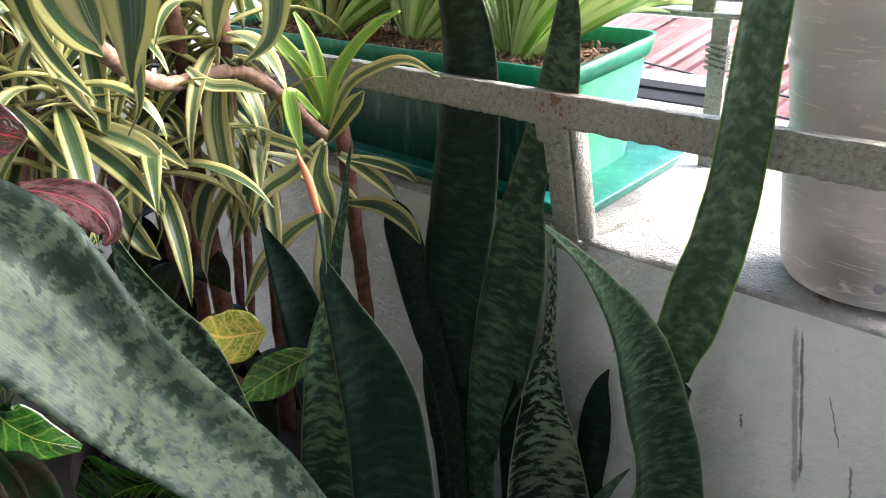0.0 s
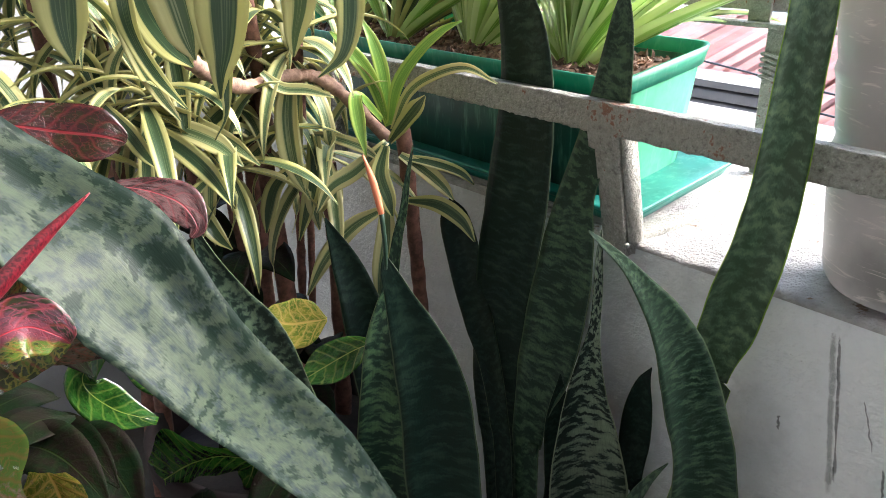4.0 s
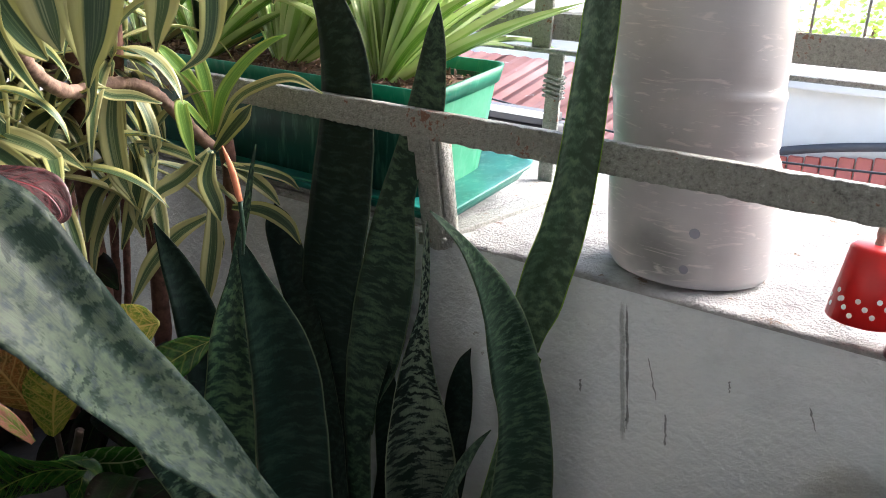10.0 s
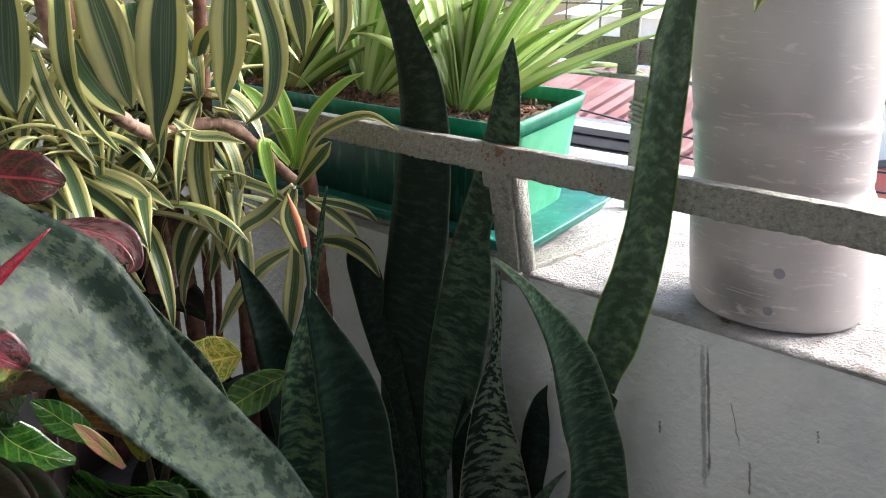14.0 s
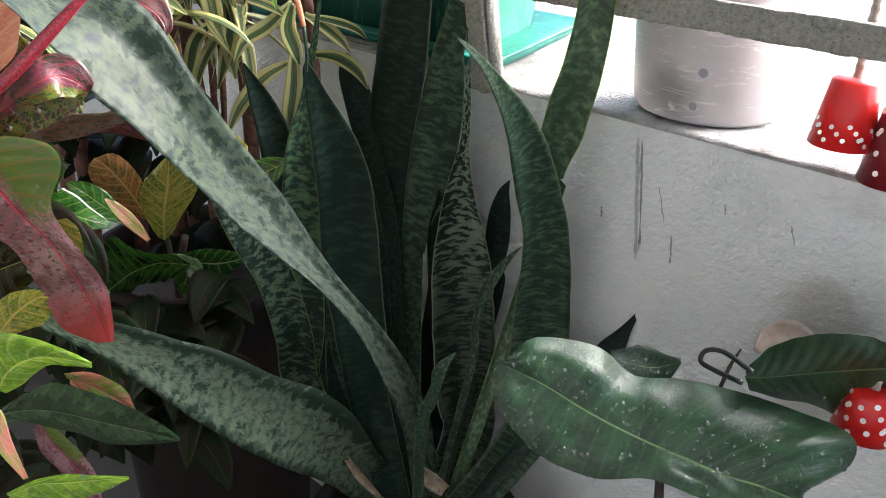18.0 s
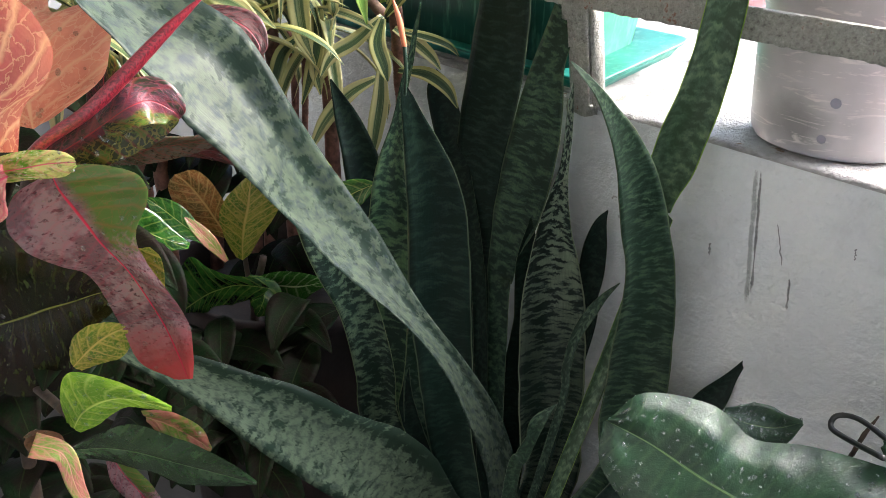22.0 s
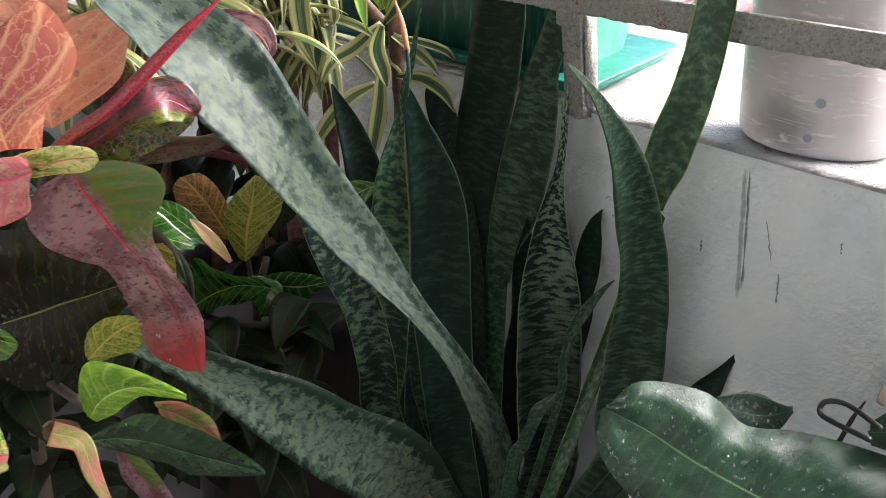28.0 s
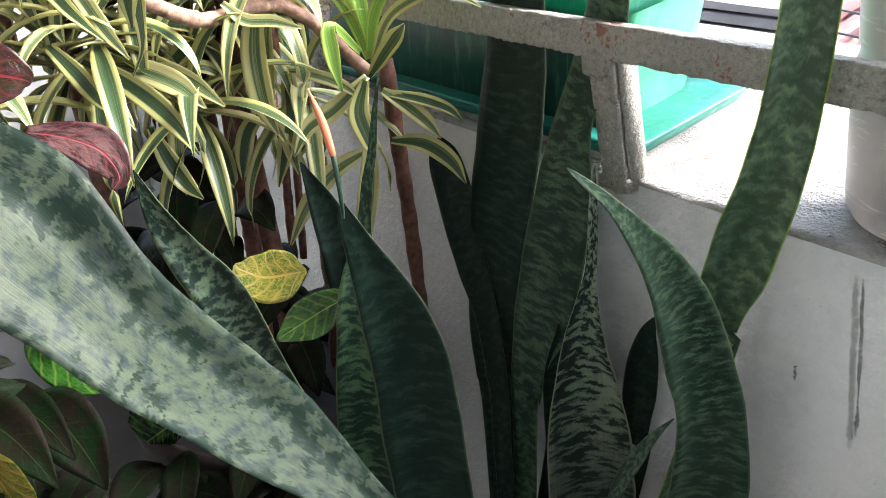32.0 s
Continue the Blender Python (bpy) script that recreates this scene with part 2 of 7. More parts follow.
def stripe_material(name, margin, centre, light, width=0.55, gloss=0.3):
    """A leaf striped along its length: pale margins, dark middle."""
    m, nt, b = mat(name, gloss)
    u, v, r = uv_parts(nt)
    a = math_node(nt, 'ABSOLUTE', u)
    n1 = noise_tex(nt, combine(nt, math_node(nt, 'MULTIPLY', u, 3.5), math_node(nt, 'MULTIPLY', v, 4.0), math_node(nt, 'MULTIPLY', r, 30.0)), 1.0, 2.0)
    a2 = math_node(nt, 'ADD', a, math_node(nt, 'MULTIPLY', math_node(nt, 'SUBTRACT', n1, 0.5), 0.35))
    streak = noise_tex(nt, combine(nt, math_node(nt, 'MULTIPLY', u, 13.0), math_node(nt, 'MULTIPLY', v, 7.0), math_node(nt, 'MULTIPLY', r, 20.0)), 1.0, 2.0)
    inner = mix(nt, ramp(nt, streak, [(0.5, (0, 0, 0)), (0.6, (1, 1, 1))]), centre, light)
    edge = ramp(nt, a2, [(width - 0.05, (0, 0, 0)), (width + 0.05, (1, 1, 1))])
    col = mix(nt, edge, inner, margin)
    nt.links.new(col, b.inputs["Base Color"])
    leafy(m, nt, b, col, 0.3)
    bump(nt, b, streak, 0.2, 0.001)
    return m


DRAC = stripe_material("dracaena_leaf", (0.47, 0.46, 0.18), (0.04, 0.08, 0.035), (0.1, 0.15, 0.065), 0.5)
DRAC_PALE = stripe_material("dracaena_leaf_pale", (0.52, 0.5, 0.23), (0.085, 0.14, 0.06), (0.25, 0.31, 0.15), 0.4)
DRAC_LIME = stripe_material("dracaena_leaf_young", (0.42, 0.55, 0.12), (0.2, 0.38, 0.07), (0.3, 0.5, 0.1), 0.6)
SPIDER = stripe_material("strap_leaf", (0.56, 0.68, 0.28), (0.2, 0.38, 0.06), (0.36, 0.54, 0.12), 0.6)
STRAP_PALE = stripe_material("strap_leaf_pale", (0.64, 0.74, 0.36), (0.38, 0.56, 0.14), (0.5, 0.64, 0.22), 0.5)


def croton_material(name, base, second, vein, patch, vein_w=0.05, gloss=0.25, strength=0.55, tip=None, rim=None, half=None, spec=0.5, net_w=0.06, glow=0.22, speck=None, net_k=1.0, cells=None, pebble=0.0):
    """Croton leaf: coloured blade, patches, bright midrib and slanting side veins."""
    m, nt, b = mat(name, gloss)
    u, v, r = uv_parts(nt)
    a = math_node(nt, 'ABSOLUTE', u)
    off = math_node(nt, 'MULTIPLY', r, 9.0)
    vec = combine(nt, math_node(nt, 'MULTIPLY', u, 1.2), math_node(nt, 'MULTIPLY', v, 30.0), off)
    n1 = noise_tex(nt, vec, 1.3, 4.0, 0.6)
    n2 = noise_tex(nt, vec, 6.0, 3.0, 0.6)
    f = math_node(nt, 'ADD', math_node(nt, 'MULTIPLY', n1, 0.7), math_node(nt, 'MULTIPLY', n2, 0.3))
    col = ramp(nt, f, [(patch - 0.06, base), (patch + 0.06, second)])
    # side veins run out and forward from the midrib
    wob = math_node(nt, 'MULTIPLY', math_node(nt, 'SUBTRACT', n1, 0.5), 0.012)
    run = math_node(nt, 'ADD', math_node(nt, 'SUBTRACT', v, math_node(nt, 'MULTIPLY', a, 0.018)), wob)
    saw = math_node(nt, 'ABSOLUTE', math_node(nt, 'SUBTRACT', math_node(nt, 'FRACT', math_node(nt, 'MULTIPLY', run, 75.0)), 0.5))
    side = ramp(nt, saw, [(0.0, (1, 1, 1)), (0.05, (0.7, 0.7, 0.7)), (0.15, (0.0, 0.0, 0.0))])
    vor = nt.nodes.new("ShaderNodeTexVoronoi")
    vor.feature = 'DISTANCE_TO_EDGE'
    vor.inputs["Scale"].default_value = 5.5
    crook = nt.nodes.new("ShaderNodeVectorMath")
    crook.operation = 'ADD'
    nt.links.new(vec, crook.inputs[0])
    nt.links.new(combine(nt, math_node(nt, 'MULTIPLY', n2, 0.35), math_node(nt, 'MULTIPLY', n1, 0.5)), crook.inputs[1])
    nt.links.new(crook.outputs[0], vor.inputs["Vector"])
    net = ramp(nt, vor.outputs["Distance"], [(0.0, (0.6, 0.6, 0.6)), (net_w * 0.5, (0.6, 0.6, 0.6)), (net_w, (0, 0, 0))])
    rib = ramp(nt, a, [(vein_w * 0.6, (1, 1, 1)), (vein_w * 1.4, (0, 0, 0))])
    allv = math_node(nt, 'MAXIMUM', math_node(nt, 'MAXIMUM', rib, math_node(nt, 'MULTIPLY', side, strength)), math_node(nt, 'MULTIPLY', net, strength * net_k))
    if speck:
        dots = noise_tex(nt, combine(nt, math_node(nt, 'MULTIPLY', u, 7.0), math_node(nt, 'MULTIPLY', v, 260.0), off), 1.0, 3.0, 0.6)
        col = mix(nt, ramp(nt, dots, [(0.57, (0, 0, 0)), (0.66, (0.85, 0.85, 0.85))]), col, speck)
    if half:
        one = ramp(nt, math_node(nt, 'ADD', math_node(nt, 'MULTIPLY', u, half[2]), math_node(nt, 'MULTIPLY', n1, 0.5)), [(0.3 + half[3], (0, 0, 0)), (0.5 + half[3], (1, 1, 1))])
        low = ramp(nt, math_node(nt, 'ADD', v, math_node(nt, 'MULTIPLY', math_node(nt, 'SUBTRACT', n2, 0.5), 0.06)), [(half[1] - 0.012, (1, 1, 1)), (half[1] + 0.008, (0, 0, 0))])
        col = mix(nt, math_node(nt, 'MULTIPLY', one, low), col, half[0])
    if cells:
        islet = math_node(nt, 'MULTIPLY', ramp(nt, vor.outputs["Distance"], [(0.07, (0, 0, 0)), (0.13, (1, 1, 1))]), ramp(nt, f, [(cells[2] - 0.03, (0, 0, 0)), (cells[2] + 0.03, (1, 1, 1))]))
        col = mix(nt, islet, col, cells[0])
        blush = ramp(nt, math_node(nt, 'ADD', a, math_node(nt, 'MULTIPLY', math_node(nt, 'SUBTRACT', n1, 0.5), 1.8)), [(0.05, (0.9, 0.9, 0.9)), (0.3, (0, 0, 0))])
        col = mix(nt, blush, col, cells[1])
    if tip:
        along = math_node(nt, 'ADD', v, math_node(nt, 'MULTIPLY', math_node(nt, 'SUBTRACT', n1, 0.5), tip[3]))
        col = mix(nt, ramp(nt, math_node(nt, 'MULTIPLY', along, 5.0), [(tip[1] * 5, (0, 0, 0)), (tip[2] * 5, (1, 1, 1))]), col, tip[0])
    col = mix(nt, allv, col, vein)
    if rim:
        col = mix(nt, ramp(nt, math_node(nt, 'ADD', a, math_node(nt, 'MULTIPLY', n2, 0.15)), [(1.0, (0, 0, 0)), (1.08, (1, 1, 1))]), col, rim)
    nt.links.new(col, b.inputs["Base Color"])
    leafy(m, nt, b, col, glow)
    b.inputs["Specular IOR Level"].default_value = spec
    h = math_node(nt, 'SUBTRACT', math_node(nt, 'MULTIPLY', n2, 0.4), math_node(nt, 'MULTIPLY', allv, 0.6))
    if pebble:
        h = math_node(nt, 'ADD', h, math_node(nt, 'MULTIPLY', noise_tex(nt, vec, 26.0, 3.0, 0.6), pebble))
    bump(nt, b, h, 0.42, 0.0016)
    return m


CRO_SALMON = croton_material("croton_salmon", (0.5, 0.16, 0.1), (0.42, 0.095, 0.075), (0.74, 0.42, 0.22), 0.5, 0.035, 0.18, 0.85, glow=0.3, rim=(0.5, 0.04, 0.06), net_w=0.055, pebble=0.3)
CRO_ORANGE = croton_material("croton_orange", (0.86, 0.5, 0.36), (0.79, 0.41, 0.3), (0.92, 0.72, 0.5), 0.5, 0.04, 0.2, 0.9, glow=0.5, rim=(0.65, 0.2, 0.15), net_w=0.06, pebble=0.3)
CRO_PINK = croton_material("croton_pink", (0.55, 0.17, 0.17), (0.62, 0.33, 0.26), (0.72, 0.1, 0.18), 0.5, 0.06, 0.16, 0.7, speck=(0.6, 0.42, 0.3))
CRO_PINKGREEN = croton_material("croton_pink_green", (0.52, 0.19, 0.15), (0.2, 0.3, 0.06), (0.6, 0.28, 0.2), 0.5)
CRO_RED = croton_material("croton_dull_red", (0.15, 0.07, 0.085), (0.27, 0.165, 0.18), (0.55, 0.025, 0.07), 0.5, 0.022, 0.16, 0.16, tip=((0.4, 0.055, 0.06), 0.155, 0.21, 0.05), rim=(0.1, 0.015, 0.015), half=((0.085, 0.15, 0.03), 0.075, 1.0, 0.0), speck=(0.06, 0.022, 0.03), glow=0.32)
# Shade inside the bushes put into these near-black leaf colours.
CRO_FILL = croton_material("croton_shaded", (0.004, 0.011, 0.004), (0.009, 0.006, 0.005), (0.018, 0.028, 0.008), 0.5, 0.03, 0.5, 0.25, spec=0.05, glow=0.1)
CRO_DARKRED = croton_material("croton_dark_red_veins", (0.03, 0.012, 0.012), (0.022, 0.02, 0.009), (0.17, 0.02, 0.025), 0.52, 0.05, 0.16, 0.4)
CRO_PURPLE = croton_material("croton_purple_wet", (0.045, 0.02, 0.028), (0.075, 0.034, 0.046), (0.3, 0.024, 0.035), 0.53, 0.022, 0.3, 0.3, half=((0.06, 0.1, 0.012), 0.5, 1.0, 0.1), net_w=0.1, spec=0.4, speck=(0.008, 0.004, 0.003), cells=((0.012, 0.016, 0.006), (0.12, 0.03, 0.045), 0.5))
CRO_MOTTLE = croton_material("croton_maroon_mottled", (0.04, 0.02, 0.02), (0.15, 0.085, 0.085), (0.3, 0.06, 0.07), 0.5, 0.04, 0.2, 0.35, net_w=0.05)
CRO_LIME = croton_material("croton_lime", (0.24, 0.42, 0.025), (0.13, 0.28, 0.02), (0.45, 0.58, 0.1), 0.5, 0.04, 0.12, 0.5, spec=0.8)
CRO_YELLOW = croton_material("croton_yellow", (0.27, 0.28, 0.04), (0.12, 0.19, 0.025), (0.55, 0.4, 0.1), 0.5, 0.05, 0.14, 0.85, net_w=0.09, spec=0.6)
CRO_AMBER = croton_material("croton_amber", (0.36, 0.15, 0.045), (0.17, 0.11, 0.028), (0.6, 0.36, 0.12), 0.5, 0.05, 0.16, 0.75, net_w=0.09)
CRO_GREEN = croton_material("croton_green", (0.035, 0.13, 0.018), (0.014, 0.06, 0.01), (0.24, 0.33, 0.06), 0.5, 0.025, 0.1, 0.4, spec=0.9, net_k=0.4)
CRO_GREY = croton_material("croton_grey_green", (0.2, 0.19, 0.165), (0.11, 0.12, 0.075), (0.3, 0.12, 0.1), 0.5, 0.03, 0.26, 0.7, spec=0.4, net_w=0.07, speck=(0.05, 0.04, 0.03), glow=0.45)
CRO_VARI = croton_material("croton_yellow_pink", (0.6, 0.6, 0.2), (0.15, 0.34, 0.025), (0.72, 0.16, 0.2), 0.53, 0.045, 0.16, 0.45, net_w=0.05, speck=(0.7, 0.67, 0.4))
CRO_CELLS = croton_material("croton_yellow_green_cells", (0.66, 0.6, 0.24), (0.6, 0.58, 0.16), (0.72, 0.14, 0.17), 0.5, 0.05, 0.2, 0.35, net_w=0.04, net_k=0.5, rim=(0.55, 0.08, 0.1), cells=((0.1, 0.27, 0.015), (0.66, 0.15, 0.16), 0.42))
CRO_NETTED = croton_material("croton_dark_yellow_net", (0.012, 0.022, 0.006), (0.03, 0.016, 0.01), (0.24, 0.24, 0.05), 0.5, 0.03, 0.24, 0.45, net_w=0.07, spec=0.5, rim=(0.3, 0.03, 0.03), cells=((0.008, 0.016, 0.005), (0.2, 0.03, 0.03), 0.45), glow=0.1)
CRO_WET = croton_material("croton_wet_green", (0.03, 0.066, 0.028), (0.055, 0.095, 0.05), (0.13, 0.18, 0.1), 0.5, 0.02, 0.24, 0.2, spec=0.7, net_k=0.0, glow=0.1, speck=(0.012, 0.03, 0.01))
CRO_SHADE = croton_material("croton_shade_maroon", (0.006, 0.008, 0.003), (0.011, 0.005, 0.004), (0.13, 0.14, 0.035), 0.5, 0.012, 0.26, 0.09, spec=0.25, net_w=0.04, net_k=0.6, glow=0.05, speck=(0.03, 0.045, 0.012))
BROAD = croton_material("broad_green_leaf", (0.007, 0.034, 0.011), (0.02, 0.064, 0.024), (0.13, 0.23, 0.075), 0.5, 0.014, 0.38, 0.12, spec=0.6, net_k=0.0, pebble=0.55)
CRO_GOLD = croton_material("croton_golden", (0.66, 0.5, 0.14), (0.62, 0.4, 0.14), (0.75, 0.62, 0.3), 0.5, 0.05, 0.22, 0.7, glow=0.35)
BROWNED = croton_material("croton_browned", (0.09, 0.035, 0.015), (0.16, 0.07, 0.03), (0.2, 0.1, 0.05), 0.5, 0.03, 0.6, 0.3)
CRO_REDBACK = croton_material("croton_red_underside", (0.07, 0.012, 0.014), (0.11, 0.018, 0.02), (0.2, 0.03, 0.04), 0.5, 0.04, 0.3, 0.5)
CRO_VEINED = croton_material("croton_pale_veined", (0.025, 0.095, 0.015), (0.038, 0.13, 0.02), (0.45, 0.55, 0.28), 0.5, 0.03, 0.1, 0.35, net_k=0.3)
m_, nt_, b_ = mat("dry_tip", 0.6)
b_.inputs["Base Color"].default_value = (0.55, 0.17, 0.08, 1)
DRY = m_
m_, nt_, b_ = mat("croton_roll", 0.3)
nt_.links.new(ramp(nt_, noise_tex(nt_, None, 60.0, 3.0), [(0.38, (0.07, 0.006, 0.01)), (0.62, (0.25, 0.02, 0.034))]), b_.inputs["Base Color"])
ROLL = m_


def bark_material(name, a, c, scale=1.0):
    m, nt, b = mat(name, 0.75)
    tc = nt.nodes.new("ShaderNodeTexCoord")
    n = noise_tex(nt, tc.outputs["Object"], 90.0 * scale, 5.0, 0.65)
    nt.links.new(ramp(nt, n, [(0.35, a), (0.65, c)]), b.inputs["Base Color"])
    bump(nt, b, n, 0.6, 0.002)
    return m


BARK = bark_material("dracaena_bark", (0.08, 0.034, 0.024), (0.22, 0.1, 0.07))
BARK_PALE = bark_material("dracaena_bark_pale", (0.13, 0.07, 0.05), (0.32, 0.2, 0.14))
STEM = bark_material("croton_stem", (0.018, 0.012, 0.008), (0.05, 0.03, 0.018))
SOIL = bark_material("soil", (0.005, 0.0035, 0.003), (0.02, 0.013, 0.009), 0.6)
BARK_CHIP = bark_material("bark_chips", (0.05, 0.028, 0.018), (0.3, 0.17, 0.12), 0.5)


def surface_material(name, stops, scale, rough, grain, gstr, metal=0.0, gdist=0.002, spots=None):
    """Plaster, paint, plastic: slow stain variation, fine grain relief."""
    m, nt, b = mat(name, rough, metal)
    tc = nt.nodes.new("ShaderNodeTexCoord")
    n = noise_tex(nt, tc.outputs["Object"], scale, 6.0, 0.62)
    col = ramp(nt, n, stops)
    g = noise_tex(nt, tc.outputs["Object"], grain, 4.0, 0.6)
    if spots:
        s = noise_tex(nt, tc.outputs["Object"], spots[0], 5.0, 0.7)
        col = mix(nt, ramp(nt, s, [(spots[1], (0, 0, 0)), (spots[1] + 0.04, (1, 1, 1))]), col, spots[2])
    nt.links.new(col, b.inputs["Base Color"])
    bump(nt, b, g, gstr, gdist)
    return m


PLASTER = surface_material("parapet_plaster", [(0.3, (0.49, 0.51, 0.52)), (0.5, (0.64, 0.665, 0.675)), (0.8, (0.72, 0.73, 0.72))], 7.0, 0.75, 110.0, 0.9, gdist=0.006, spots=(26.0, 0.68, (0.34, 0.33, 0.31)))
LEDGE = surface_material("ledge_whitewash", [(0.3, (0.24, 0.23, 0.22)), (0.5, (0.38, 0.37, 0.36)), (0.7, (0.48, 0.47, 0.46))], 26.0, 0.9, 240.0, 1.0, gdist=0.008, spots=(34.0, 0.63, (0.2, 0.14, 0.1)))


def hammered_material(name):
    """Thick hammered grey paint: pits dark and bumps pale, relief shading in the colour; rust where it has chipped."""
    m, nt, b = mat(name, 0.42)
    tc = nt.nodes.new("ShaderNodeTexCoord")
    vec = tc.outputs["Object"]
    pits = noise_tex(nt, vec, 190.0, 3.0, 0.55)
    fine = noise_tex(nt, vec, 520.0, 3.0, 0.6)
    slow = noise_tex(nt, vec, 14.0, 5.0, 0.6)
    f = math_node(nt, 'ADD', math_node(nt, 'MULTIPLY', pits, 0.6), math_node(nt, 'MULTIPLY', fine, 0.4))
    col = ramp(nt, f, [(0.33, (0.1, 0.1, 0.088)), (0.46, (0.235, 0.235, 0.21)), (0.6, (0.32, 0.32, 0.29)), (0.7, (0.45, 0.45, 0.41))])
    col = mix(nt, ramp(nt, slow, [(0.4, (0, 0, 0)), (0.7, (0.5, 0.5, 0.5))]), col, (0.36, 0.35, 0.31))
    rust = math_node(nt, 'ADD', math_node(nt, 'MULTIPLY', slow, 0.6), math_node(nt, 'MULTIPLY', pits, 0.4))
    col = mix(nt, ramp(nt, rust, [(0.585, (0, 0, 0)), (0.625, (0.9, 0.9, 0.9))]), col, (0.2, 0.075, 0.04))
    nt.links.new(col, b.inputs["Base Color"])
    bump(nt, b, f, 1.0, 0.006)
    return m


RAIL = hammered_material("grille_paint")


def thin_plastic(name, a, c, through):
    """Thin coloured plastic that lets daylight glow through, with limy water marks."""
    m, nt, b = mat(name, 0.38)
    tc = nt.nodes.new("ShaderNodeTexCoord")
    sep = nt.nodes.new("ShaderNodeSeparateXYZ")
    nt.links.new(tc.outputs["Object"], sep.inputs[0])
    n = noise_tex(nt, tc.outputs["Object"], 18.0, 5.0, 0.6)
    marks = noise_tex(nt, combine(nt, math_node(nt, 'MULTIPLY', sep.outputs[0], 90.0), math_node(nt, 'MULTIPLY', sep.outputs[1], 90.0), math_node(nt, 'MULTIPLY', sep.outputs[2], 16.0)), 1.0, 4.0, 0.65)
    col = ramp(nt, n, [(0.35, a), (0.65, c)])
    col = mix(nt, ramp(nt, marks, [(0.52, (0, 0, 0)), (0.78, (0.5, 0.5, 0.5))]), col, (0.2, 0.45, 0.34))
    nt.links.new(col, b.inputs["Base Color"])
    leafy(m, nt, b, col, through)
    return m


# One green plastic: body coloured as shaded, rim and end as lit.
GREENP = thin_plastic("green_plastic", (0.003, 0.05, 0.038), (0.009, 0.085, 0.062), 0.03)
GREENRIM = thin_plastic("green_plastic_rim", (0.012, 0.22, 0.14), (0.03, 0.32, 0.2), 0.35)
GREENEND = thin_plastic("lit_limy_green_plastic", (0.04, 0.31, 0.165), (0.1, 0.43, 0.26), 0.1)
TEALP = thin_plastic("teal_plastic", (0.008, 0.16, 0.13), (0.02, 0.24, 0.2), 0.1)
FLOOR_M = surface_material("balcony_floor", [(0.35, (0.03, 0.028, 0.026)), (0.65, (0.055, 0.05, 0.047))], 4.0, 0.7, 90.0, 0.4)
HOUSE = surface_material("house_paint", [(0.35, (0.185, 0.19, 0.195)), (0.65, (0.24, 0.245, 0.25))], 3.0, 0.8, 120.0, 0.3)
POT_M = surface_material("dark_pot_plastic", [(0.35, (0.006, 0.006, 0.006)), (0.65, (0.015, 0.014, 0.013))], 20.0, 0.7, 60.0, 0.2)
# Near black for clay: the dimness low behind the plants is in this colour.
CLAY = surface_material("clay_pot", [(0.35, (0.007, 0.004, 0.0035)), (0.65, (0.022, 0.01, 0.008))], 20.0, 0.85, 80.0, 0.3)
ROOF_M = surface_material("red_roof_sheet", [(0.35, (0.27, 0.11, 0.095)), (0.65, (0.36, 0.19, 0.165))], 1.6, 0.75, 10.0, 0.4, spots=(2.4, 0.62, (0.5, 0.45, 0.42)))
FARWALL = surface_material("far_wall_paint", [(0.35, (0.6, 0.58, 0.53)), (0.65, (0.75, 0.73, 0.68))], 0.8, 0.8, 8.0, 0.2)
DARKSHEET = surface_material("dark_awning", [(0.35, (0.03, 0.03, 0.035)), (0.65, (0.07, 0.07, 0.075))], 2.0, 0.6, 10.0, 0.2)
GROUND_M = surface_material("street_ground", [(0.35, (0.2, 0.19, 0.18)), (0.65, (0.32, 0.3, 0.28))], 0.4, 0.9, 5.0, 0.3)
REDPAINT = surface_material("red_tin", [(0.3, (0.55, 0.012, 0.012)), (0.7, (0.68, 0.02, 0.018))], 20.0, 0.35, 60.0, 0.1)
WHITEDOT = surface_material("white_dot", [(0.3, (0.75, 0.72, 0.7)), (0.7, (0.85, 0.82, 0.8))], 20.0, 0.4, 60.0, 0.1)
STRAW = surface_material("dry_straw", [(0.35, (0.09, 0.065, 0.04)), (0.65, (0.19, 0.15, 0.1))], 60.0, 0.8, 200.0, 0.4)
SHUTTER = surface_material("shutter_paint", [(0.3, (0.36, 0.09, 0.07)), (0.7, (0.46, 0.13, 0.1))], 3.0, 0.6, 40.0, 0.3)
ROPE = bark_material("rope_fibre", (0.3, 0.24, 0.2), (0.5, 0.42, 0.36), 2.0)


